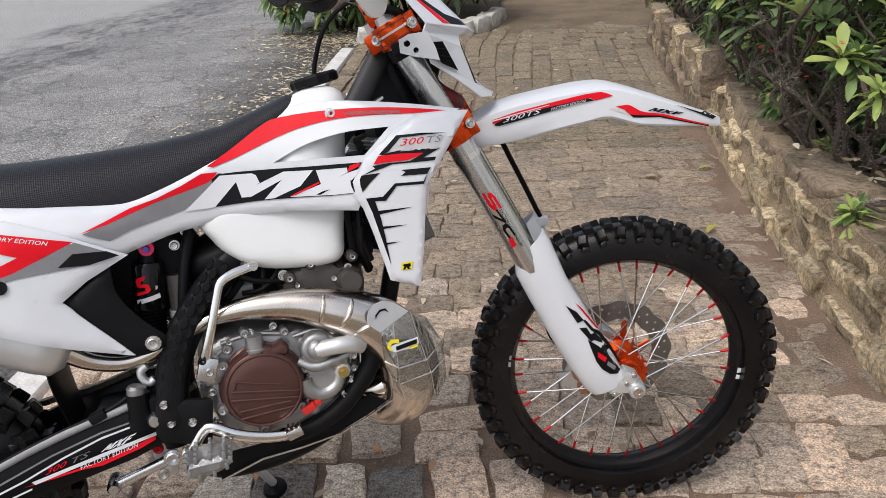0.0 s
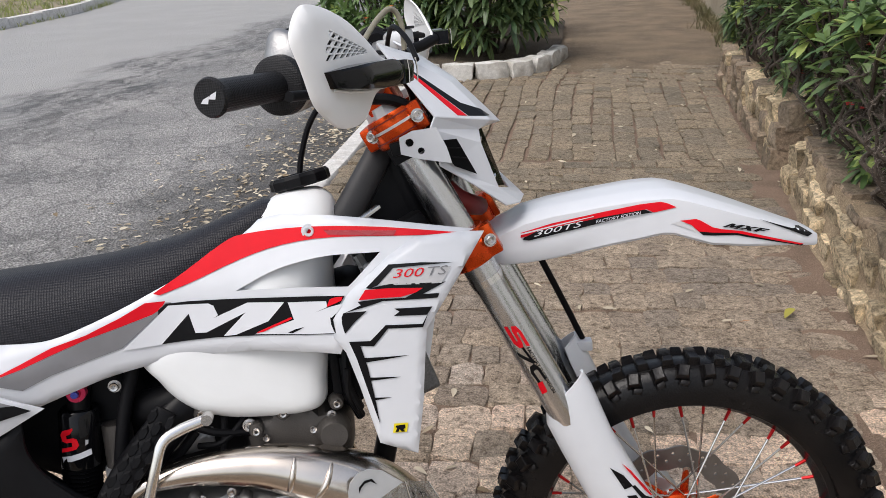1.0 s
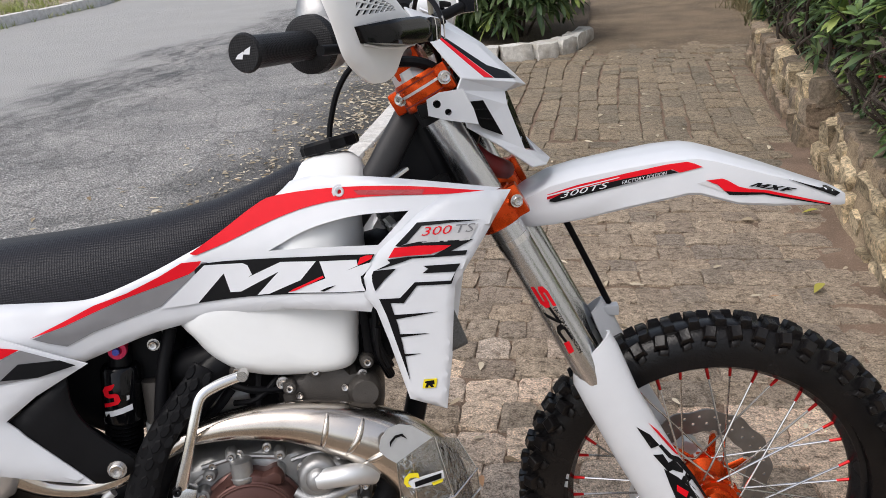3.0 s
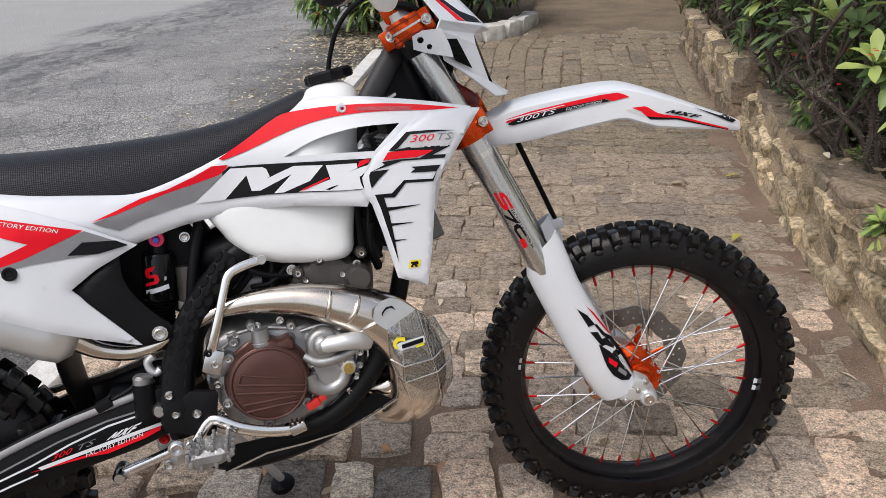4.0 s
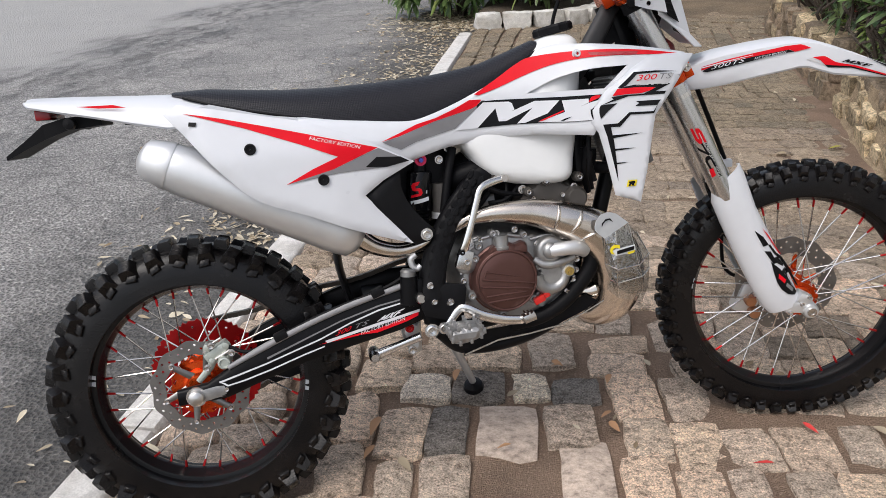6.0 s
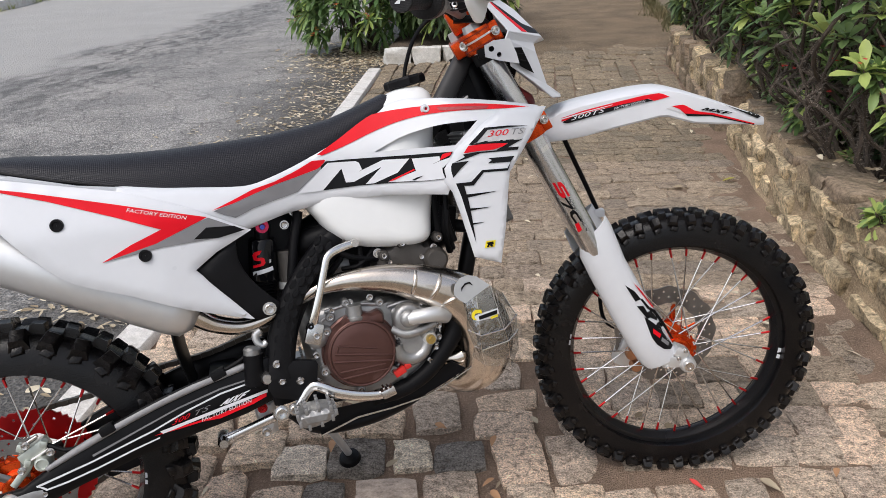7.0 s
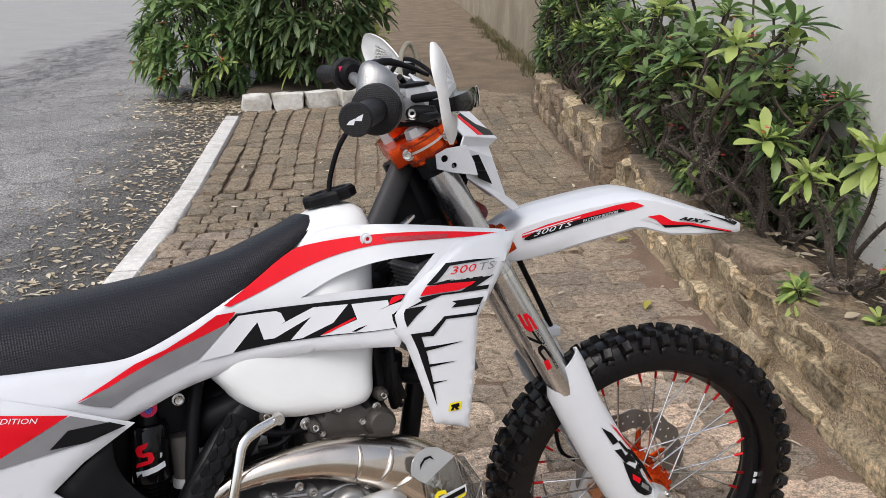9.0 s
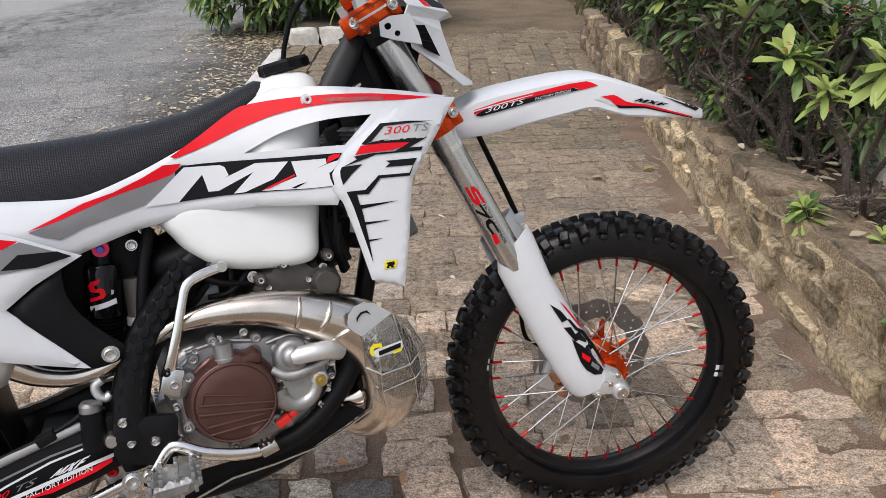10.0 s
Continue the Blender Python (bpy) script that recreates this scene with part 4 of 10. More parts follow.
    if green.verts:
        part("crown", green, leaf, root, angle=80)
    if fresh.verts:
        part("young_crown", fresh, LEAF_LIGHT, root, "light green young leaf rosettes", angle=80)
    if flowers:
        part("blossom", bloom, FLOWER, root, "small red flowers", smooth=False)
    return root


BED = 0.27
rng = random.Random(7)
shrub_label = "spiny shrub with bare grey thorny stems and green leaf rosettes"
near = [((1.80, 2.05), 1.15), ((1.80, 3.3), 0.85), ((1.74, 3.62), 0.95), ((1.92, 3.85), 1.25), ((1.84, 4.2), 0.9), ((1.94, 4.55), 1.2), ((1.84, 4.85), 0.8), ((2.0, 5.1), 1.2), ((1.9, 0.8), 1.1)]
for i, ((x, y), h) in enumerate(near):
    thorny_shrub((x, y, BED), 40 + i, h, 1.0, (5 if y < 3.4 else 8) + i % 3, LEAF, 0.155, 10, shrub_label, lean=(-0.10, 0.0), low=0.42, flowers=5, young=0.32 if y < 3.4 else 0.14, bare=0.25)
thorny_shrub((1.76, 2.80, BED), 33, 0.62, 1.0, 3, LEAF, 0.12, 9, shrub_label, low=0.5, flowers=2, young=0.3, bare=0.5,
             crowns=(((1.62, 2.62, 0.84), (-0.5, -0.6, 0.6), 0.155, True), ((1.64, 2.98, 0.68), (-0.4, -0.5, 0.8), 0.115, True), ((1.66, 3.24, 0.74), (-0.5, -0.5, 0.4), 0.125, False), ((1.70, 2.50, 0.56), (-0.3, -0.5, 0.6), 0.09, True)))
for i in range(14):
    y = 5.3 + i * 0.33
    thorny_shrub((wall_x(y) + rng.uniform(0.22, 0.36), y, BED + 0.05), 70 + i, rng.uniform(0.9, 1.5), 1.1, 11, LEAF_DARK if i % 2 else LEAF, 0.115, 13,
                 "dense leafy spiny shrub overhanging the stone wall", lean=(-0.10, 0), flowers=2, thorns=False)
for i, (dx, y) in enumerate([(0.34, 3.40), (0.42, 3.68), (0.34, 3.98), (0.42, 4.28), (0.34, 4.62)]):
    thorny_shrub((wall_x(y) + dx, y, BED), 140 + i, 0.70 + 0.12 * (i % 3), 1.3, 5, LEAF_DARK, 0.12, 8, "sparse tangle of dark thorny stems", flowers=1, young=0.2, bare=0.7)
for i, (x, y) in enumerate([(1.60, 2.42), (1.58, 2.05), (1.62, 2.75), (1.66, 3.5), (1.60, 1.75)]):
    thorny_shrub((x, y, BED), 110 + i, 0.11, 0.6, 2, LEAF, 0.080, 9, "small low plant with narrow green leaves", flowers=0, young=0.5, thorns=False)


def bush(name, centre, size, seed, n, leaf, leaf_len, label, flowers=0, holes=0.25, group="bushes in the planter"):
    """A dense bush: inner twigs and rosettes set over an uneven, gapped outline."""
    rng = random.Random(seed)
    root = tagged(new(name), label, "bush", group=group)
    root.location = centre
    wood, green, fresh, bloom = bmesh.new(), bmesh.new(), bmesh.new(), bmesh.new()
    for k in range(26):
        a = rng.uniform(0, 6.28)
        e = Vector((math.cos(a) * size[0] * rng.uniform(0.2, 0.75), math.sin(a) * size[1] * rng.uniform(0.2, 0.75), size[2] * rng.uniform(0.45, 0.9)))
        s = Vector((e.x * 0.25, e.y * 0.25, 0))
        mid = s.lerp(e, 0.5) + Vector((rng.gauss(0, 0.06), rng.gauss(0, 0.06), 0.08))
        line = smooth_line([s, mid, e], 4)
        add_tube(wood, line, [0.016 * (1 - 0.6 * i / len(line)) for i in range(len(line))], 5)
    made = 0
    while made < n:
        u = Vector((rng.gauss(0, 1), rng.gauss(0, 1), rng.gauss(0.25, 0.9))).normalized()
        if u.z < -0.62:
            continue
        lump = 0.82 + 0.32 * noise.noise(u * 2.3 + Vector((seed, 0, 0)))
        if noise.noise(u * 4.1 + Vector((0, seed, 0))) < -0.28 - holes * 0.2 and rng.random() < 0.8:
            made += 1
            continue
        r = lump * rng.uniform(0.62, 1.0) ** 0.5
        c = Vector((u.x * size[0] * r, u.y * size[1] * r, max(0.06, size[2] * (0.40 + 0.60 * u.z * r))))
        if centre[0] > 1.2:
            c.x = min(c.x, garden_x(centre[1] + c.y) - 0.06 - centre[0])
        target = fresh if rng.random() < 0.10 else green
        add_rosette(target, c, u + Vector((0, 0, 0.5)) + Vector((rng.gauss(0, 0.25), rng.gauss(0, 0.25), 0)), rng, leaf_len * rng.uniform(0.7, 1.2), 9, 0.25)
        if flowers and rng.random() < flowers:
            add_blossom(bloom, c + u * 0.06, rng, 0.03)
        made += 1
    part("branch", wood, STEM, root)
    part("crown", green, leaf, root, angle=80)
    if fresh.verts:
        part("young_crown", fresh, LEAF_LIGHT, root, "light green young leaves", angle=80)
    if bloom.verts:
        part("blossom", bloom, FLOWER_ORANGE, root, "orange-red blossom", smooth=False)
    return root


bush("planter_bush", (-0.40, 9.5, 0.1), (0.95, 0.95, 1.9), 3, 430, LEAF_DARK, 0.235, "large dark green bush with narrow leaf rosettes above the whitewashed stones")
bush("street_bush", (-1.55, 9.75, -0.05), (0.95, 0.9, 1.6), 5, 380, LEAF, 0.225, "leafy bush with orange blossom leaning over the street edge", flowers=0.16)
bush("planter_bush", (-0.9, 11.6, 0.0), (1.5, 1.3, 2.6), 8, 460, LEAF_DARK, 0.2, "tall dark green bush behind the planter")
for i in range(7):
    y = 3.42 + i * 0.36
    bush("undergrowth", (1.96 + 0.03 * i, y, BED - 0.02), (0.15, 0.36, 0.55 if i % 2 else 0.75), 60 + i, 90, LEAF_DARK, 0.10, "dark leafy undergrowth between the thorny stems", holes=1.0, group="undergrowth in the raised bed")
for i in range(4):
    y = 4.0 + i * 0.38
    bush("undergrowth", (wall_x(y) + 0.33, y, BED - 0.02), (0.20, 0.30, 0.46 + 0.1 * (i % 2)), 95 + i, 62, LEAF, 0.105, "leafy green growth along the top of the stone wall", holes=0.8, group="undergrowth in the raised bed")
for i in range(4):
    y = 5.6 + i * 0.8
    bush("undergrowth", (wall_x(y) + 0.34, y, BED), (0.34, 0.5, 0.85), 80 + i, 90, LEAF_DARK, 0.12, "dense leafy growth hanging over the stone wall", holes=0.6, group="undergrowth in the raised bed")

bush("undergrowth", (2.20, 8.05, BED - 0.02), (0.36, 0.55, 1.0), 91, 150, LEAF_DARK, 0.14, "dense leafy growth spilling over the end of the stone wall", holes=0.4, group="undergrowth in the raised bed")

# palm fronds in the bush
def palm(base, seed, label):
    rng = random.Random(seed)
    root = tagged(new("palm"), label, "palm")
    root.location = base
    for k in range(9):
        bm = bmesh.new()
        a = rng.uniform(0, 6.28)
        out = Vector((math.cos(a), math.sin(a), 0))
        L = rng.uniform(0.7, 1.0)
        spine = [out * (L * t) + Vector((0, 0, 0.9 + 0.55 * t - 0.75 * t * t)) for t in (0, 0.2, 0.4, 0.6, 0.8, 1.0)]
        spine = [Vector((0, 0, 0.1))] + spine
        add_tube(bm, spine, [0.012, 0.01, 0.008, 0.007, 0.005, 0.004, 0.002], 5)
        side = out.cross(Vector((0, 0, 1)))
        for i in range(1, 28):
            t = 0.12 + 0.88 * i / 28
            c = out * (L * t) + Vector((0, 0, 0.9 + 0.55 * t - 0.75 * t * t))
            for s in (1, -1):
                add_leaf(bm, c, side * s + out * 0.7 + Vector((0, 0, 0.12)), 0.30 * math.sin(0.4 + 2.5 * t), 0.018, 0.35, 0.2)
        part("frond", bm, LEAF, root, angle=80)
    return root


palm((-0.25, 9.1, 0.75), 21, "small palm with feathery green fronds in the bush")
palm((2.25, 7.3, 0.5), 22, "small palm with feathery green fronds above the stone wall")


# whitewashed stones of the planter
def rock(size, seed, rough=0.10, cuts=2, soft=(0.955, 0.89)):
    bm = bmesh.new()
    bmesh.ops.create_cube(bm, size=1.0)
    bmesh.ops.subdivide_edges(bm, edges=bm.edges, cuts=cuts, use_grid_fill=True)
    for v in bm.verts:
        p = v.co.copy()
        e = sum(1 for k in range(3) if abs(abs(p[k]) - 0.5) < 1e-4)
        k = 1.0 if e == 1 else soft[0] if e == 2 else soft[1]
        q = Vector(p) * k
        nv = noise.noise_vector(p * 2.2 + Vector((seed * 3.1, seed, -seed)))
        v.co = Vector((q.x * size[0], q.y * size[1], q.z * size[2])) + Vector((nv.x * size[0], nv.y * size[1], nv.z * size[2])) * rough
    return bm


planter = tagged(new("planter_edge"), "row of whitewashed stones edging the planted bed", "planter", kind="structure")
line = [(-1.08, 8.36), (-0.78, 8.42), (-0.45, 8.46), (-0.12, 8.55), (0.10, 8.72), (0.24, 9.0), (0.34, 9.35), (0.42, 9.7)]
for i, ((x1, y1), (x2, y2)) in enumerate(zip(line, line[1:])):
    L = math.hypot(x2 - x1, y2 - y1)
    part("stone", rock((L * 0.93, 0.19, 0.185), i + 1, 0.14), LIMEWASH, planter, m=pose((x1 + x2) / 2, (y1 + y2) / 2, 0.066, 0, 0, math.degrees(math.atan2(y2 - y1, x2 - x1))), angle=60)
bm = bmesh.new()
bm.faces.new([bm.verts.new((x, y, 0.10)) for x, y in line] + [bm.verts.new((x, y, 0.1)) for x, y in ((0.5, 12.8), (-1.12, 12.8))])
edge = []
for k in range(40):
    a = 2 * math.pi * k / 40
    r = 1 + 0.22 * noise.noise((math.cos(a) * 2.2, math.sin(a) * 2.2, 4)) + 0.10 * noise.noise((math.cos(a) * 7, math.sin(a) * 7, 9))
    edge.append((-1.55 + 0.42 * r * math.cos(a), 9.95 + 0.55 * r * math.sin(a)))
bm.faces.new([bm.verts.new((x, y, ROAD_Z + 0.004)) for x, y in edge])
tagged(part("planter_soil", bm, DARK_SOIL, smooth=False), "dark soil and leaf litter under the bushes", "soil", kind="structure")

# ---- the motorcycle: x forward from the rear axle, y to its left, z up ----
B = Matrix.Translation((-0.790, 1.316, 0.303)) @ Matrix.Rotation(radians(20.7), 4, "Z") @ Matrix.Rotation(radians(-1.4), 4, "Y") @ Matrix.Rotation(radians(-14.5), 4, "X")
bike = tagged(new("motorcycle"), "white enduro motorcycle with red and black graphics on side stand", "motorcycle")
bike.matrix_basis = B
STEER_AT, STEER_AXIS = Vector((1.17, 0, 0.62)), Vector((-math.sin(radians(26.5)), 0, math.cos(radians(26.5))))
S = Matrix.Translation(STEER_AT) @ Matrix.Rotation(radians(-17), 4, STEER_AXIS) @ Matrix.Translation(-STEER_AT)


def bolt(at, r=0.006, parent=None, out=(0, -1, 0), material=None, m=None, h=0.005):
    """A socket-head screw."""
    bm = bmesh.new()
    add_lathe(bm, [(r * 0.45, 0.001), (r * 0.45, -h * 0.9), (r * 0.85, -h), (r, -h * 0.75), (r, 0.002), (r * 1.35, 0.002), (r * 1.35, 0.004), (0.0005, 0.004), (0.0005, 0.001)], 12)
    turn = Vector((0, -1, 0)).rotation_difference(Vector(out)).to_matrix().to_4x4()
    mm = Matrix.Translation(at) @ turn
    return part("bolt", bm, material or STEEL, parent or bike, m=(m @ mm) if m else mm, angle=30)


def both(name, make, material, label="", m=None, parent=None, **kw):
    """The same part on the right and, mirrored, on the left."""
    obs = []
    for s in (1, -1):
        bm = make()
        if s < 0:
            bmesh.ops.scale(bm, vec=(1, -1, 1), verts=bm.verts)
        obs.append(part(name, bm, material, parent or bike, label, m=m, **kw))
    return obs


# ---- tank shroud and its graphics ----
def y_shroud(X, Z):
    y = sum(float(np.interp(X + k * 0.02, [0.05, 0.20, 0.36, 0.44, 0.50, 0.60, 0.70, 0.80, 0.90, 0.95, 1.0, 1.07, 1.135, 1.2], [-0.165, -0.172, -0.170, -0.162, -0.150, -0.122, -0.108, -0.130, -0.165, -0.194, -0.213, -0.232, -0.224, -0.216])) for k in (-1.5, -0.75, 0, 0.75, 1.5)) / 5
    a, b = Z - 0.58, 0.5 - Z
    return y + 0.15 * (a + math.sqrt(a * a + 0.0001)) + 0.06 * (b + math.sqrt(b * b + 0.0001)) + 0.5 * max(0, Z - 0.505) * min(1, max(0, (0.58 - X) / 0.1))


def on_shroud(lift):
    return lambda X, Z, d: (X, y_shroud(X, Z) - lift + d, Z)


BAND = smooth_line([(0.30, 0.574), (0.375, 0.559), (0.440, 0.550), (0.508, 0.541), (0.545, 0.540), (0.585, 0.549), (0.633, 0.564), (0.683, 0.583), (0.731, 0.603), (0.800, 0.638), (0.838, 0.662)], 3)[:-1] + smooth_line(
    [(0.838, 0.664), (0.871, 0.668), (0.903, 0.664), (0.936, 0.660), (0.991, 0.650), (1.056, 0.636), (1.125, 0.620)], 3) + [(1.06, 0.600), (1.0, 0.585), (0.962, 0.54), (0.940, 0.500), (0.925, 0.467)] + smooth_line(
    [(0.925, 0.466), (0.860, 0.474), (0.790, 0.481), (0.720, 0.481), (0.650, 0.478), (0.600, 0.472), (0.550, 0.461), (0.500, 0.452), (0.45, 0.470), (0.400, 0.495), (0.30, 0.545)], 3)
WINDOW = smooth_line([(0.794, 0.570), (0.841, 0.590), (0.878, 0.600), (0.930, 0.607), (0.995, 0.606)], 3) + [(0.955, 0.570), (0.947, 0.563), (0.87, 0.567)]


def band():
    return shell(BAND, on_shroud(0), 0.003, [WINDOW], 0.008, 0.008, 0.006)


right_band, left_band = both("tank_shroud", band, WHITE, "glossy white plastic tank shroud with an open window")
WING = [(1.138, 0.616), (1.095, 0.621), (1.043, 0.622), (1.004, 0.600), (0.947, 0.556), (0.919, 0.518), (0.918, 0.492), (0.932, 0.470), (0.944, 0.42), (0.962, 0.331), (1.012, 0.312), (1.026, 0.385), (1.037, 0.466), (1.042, 0.497), (1.075, 0.540), (1.108, 0.582)]


def wing():
    return shell(WING, on_shroud(0.007), 0.003, (), 0.008, 0.006, 0.006)


right_wing, left_wing = both("radiator_shroud", wing, WHITE, "white radiator shroud tapering to a point")


def decal(poly, material, parent, lift, place=None, name="decal", rounded=0, grid=0.007):
    pts = smooth_line(poly, rounded, closed=True) if rounded else poly
    pl = place or on_shroud
    return part(name, shell(pts, pl(lift), 0.0004, (), grid), material, parent, smooth=True)


D1, D2, D3 = 0.0016, 0.0026, 0.0036
decal(smooth_line([(0.681, 0.580), (0.730, 0.606), (0.782, 0.636), (0.817, 0.647), (0.906, 0.648), (1.000, 0.639), (1.100, 0.620)], 3) + smooth_line([(1.054, 0.622), (0.940, 0.631), (0.867, 0.627), (0.806, 0.613), (0.735, 0.589), (0.69, 0.577)], 3), RED, right_band, D1)
decal([(0.925, 0.642), (1.02, 0.632), (1.015, 0.626), (0.93, 0.635)], mat("dark_red_print", (0.35, 0.01, 0.02), 0.3), right_band, D2)
decal([(0.4677, 0.5019), (0.5060, 0.5099), (0.5463, 0.5214), (0.5882, 0.5328), (0.6310, 0.5412), (0.6754, 0.5509), (0.6972, 0.5656), (0.7040, 0.5646), (0.6313, 0.5123), (0.5823, 0.5029), (0.5411, 0.4948), (0.5056, 0.4824), (0.4840, 0.4924)], GREY_VINYL, right_band, D1)
decal([(0.4651, 0.5033), (0.5072, 0.5171), (0.5458, 0.5309), (0.5896, 0.5396), (0.6335, 0.5542), (0.6686, 0.5691), (0.6959, 0.5676), (0.6888, 0.5578), (0.6755, 0.5513), (0.6311, 0.5416), (0.5883, 0.5332), (0.5464, 0.5218), (0.5060, 0.5103)], RED, right_band, D1)
decal([(0.6846, 0.5565), (0.6962, 0.5639), (0.7301, 0.5632), (0.7707, 0.5608), (0.8593, 0.5552), (0.9404, 0.5513), (0.9317, 0.5391), (0.9242, 0.5242), (0.9225, 0.5120), (0.9238, 0.4987), (0.8828, 0.4991), (0.8268, 0.5035), (0.7534, 0.5073), (0.6800, 0.5076)], BLACK_VINYL, right_band, D1 + 0.0004)
decal([(0.6306, 0.5089), (0.6989, 0.5609), (0.7537, 0.5570), (0.7603, 0.5529), (0.7645, 0.5390), (0.7582, 0.5355), (0.8077, 0.5524), (0.8582, 0.5483), (0.8324, 0.5231), (0.7848, 0.5079), (0.7676, 0.5082), (0.8030, 0.5387), (0.7450, 0.5160), (0.7295, 0.5170), (0.7246, 0.5456), (0.6815, 0.5074), (0.6566, 0.5079)], WHITE_VINYL, right_band, D2)
decal([(0.8629, 0.5474), (0.9148, 0.5453), (0.9152, 0.5371), (0.8977, 0.5303), (0.9183, 0.5369), (0.9374, 0.5411), (0.9281, 0.5296), (0.9184, 0.5213), (0.9191, 0.5098), (0.9224, 0.4997), (0.8869, 0.5000), (0.8109, 0.5063), (0.8678, 0.5221)], WHITE_VINYL, right_band, D2)
decal([(0.8571, 0.5048), (0.8682, 0.5088), (0.8806, 0.5110), (0.8719, 0.5068), (0.8633, 0.5034)], BLACK_VINYL, right_band, D3)
decal([(0.9170, 0.5223), (0.9201, 0.5221), (0.9206, 0.5097), (0.9231, 0.4996), (0.9202, 0.5006), (0.9171, 0.5124)], BLACK_VINYL, right_band, D3)
decal([(0.9145, 0.5379), (0.9199, 0.5481), (0.9279, 0.5503), (0.9372, 0.5504), (0.9349, 0.5453), (0.9267, 0.5419), (0.9177, 0.5385)], RED, right_band, D3)
decal([(0.8127, 0.5074), (0.8198, 0.5109), (0.8645, 0.5266), (0.8657, 0.5240), (0.8236, 0.5089)], RED, right_band, D3)
W0 = 0.0072
decal([(1.0070, 0.5849), (1.0825, 0.5785), (1.0673, 0.5582), (0.9837, 0.5635)], SILVER_VINYL, right_wing, W0 + D1)
decal([(1.0018, 0.5900), (1.0449, 0.5885), (1.0863, 0.5832), (1.0481, 0.5847), (1.0070, 0.5849), (0.9837, 0.5635), (0.9743, 0.5605), (0.9683, 0.5611)], BLACK_VINYL, right_wing, W0 + D2)
decal([(0.9697, 0.5601), (1.0003, 0.5640), (1.0728, 0.5590), (1.0406, 0.5462), (1.0626, 0.5448), (1.0605, 0.5404), (1.0162, 0.5427), (1.0321, 0.5495), (1.0416, 0.5538), (0.9993, 0.5571)], BLACK_VINYL, right_wing, W0 + D1)
decal([(0.9673, 0.5588), (0.9995, 0.5586), (1.0417, 0.5546), (1.0321, 0.5495), (1.0128, 0.5454), (0.9829, 0.5462), (0.9572, 0.5454)], RED, right_wing, W0 + D2)
decal([(0.9554, 0.5432), (0.9827, 0.5447), (1.0126, 0.5435), (1.0607, 0.5420), (1.0595, 0.5390), (0.9883, 0.5417), (0.9665, 0.5359), (0.9367, 0.5286), (0.9592, 0.5381)], BLACK_VINYL, right_wing, W0 + D1)
decal([(0.9352, 0.5287), (0.9656, 0.5296), (0.9486, 0.5157), (0.9335, 0.4996), (0.9314, 0.5128), (0.9320, 0.5225)], BLACK_VINYL, right_wing, W0 + D1)
decal([(1.0018, 0.5300), (1.0513, 0.5279), (1.0431, 0.5175), (0.9998, 0.5199), (1.0080, 0.5254)], BLACK_VINYL, right_wing, W0 + D1)
decal([(1.0440, 0.5182), (1.0357, 0.5057), (0.9877, 0.5083), (0.9654, 0.4875), (0.9373, 0.4877), (0.9447, 0.4620), (0.9523, 0.4232), (0.9645, 0.3622), (0.9615, 0.4097), (0.9577, 0.4485), (0.9517, 0.4810), (0.9691, 0.4797), (0.9901, 0.5033), (1.0359, 0.5009)], BLACK_VINYL, right_wing, W0 + D1)
decal([(0.9526, 0.4633), (1.0136, 0.4631), (0.9533, 0.4564)], BLACK_VINYL, right_wing, W0 + D1)
decal([(0.9544, 0.4342), (0.9996, 0.4325), (0.9553, 0.4290)], BLACK_VINYL, right_wing, W0 + D1)
decal([(0.9577, 0.4038), (0.9847, 0.4030), (0.9587, 0.3994)], BLACK_VINYL, right_wing, W0 + D1)
decal([(0.9833, 0.3629), (1.0021, 0.3632), (0.9990, 0.3493), (0.9801, 0.3490)], YELLOW, right_wing, W0 + D1)
decal([(0.9853, 0.3601), (0.9972, 0.3610), (0.9974, 0.3556), (0.9941, 0.3541), (0.9968, 0.3504), (0.9921, 0.3503), (0.9894, 0.3545), (0.9874, 0.3502), (0.9835, 0.3505), (0.9865, 0.3565), (0.9842, 0.3576)], BLACK_VINYL, right_wing, W0 + D2)


def on_line(surface, lift, at, way, up):
    """Places flat letters on a side surface, along way and up in x and z."""
    def f(u, v, d):
        X, Z = at[0] + way[0] * u + up[0] * v, at[1] + way[1] * u + up[1] * v
        return (X, surface(X, Z) - lift, Z)
    return f


part("lettering", writing("300", 0.017, on_line(y_shroud, W0 + D2, (1.003, 0.5716), (0.9995, -0.03), (0.25, 0.97)), 0.2, width=0.041), RED, right_wing, smooth=False)
part("lettering", writing("TS", 0.017, on_line(y_shroud, W0 + D2, (1.0455, 0.5703), (0.9995, -0.04), (0.25, 0.97)), 0.2, width=0.030), GREY_VINYL, right_wing, smooth=False)
bolt((0.905, y_shroud(0.905, 0.642) - 0.002, 0.642), 0.0075, right_band, material=WHITE)

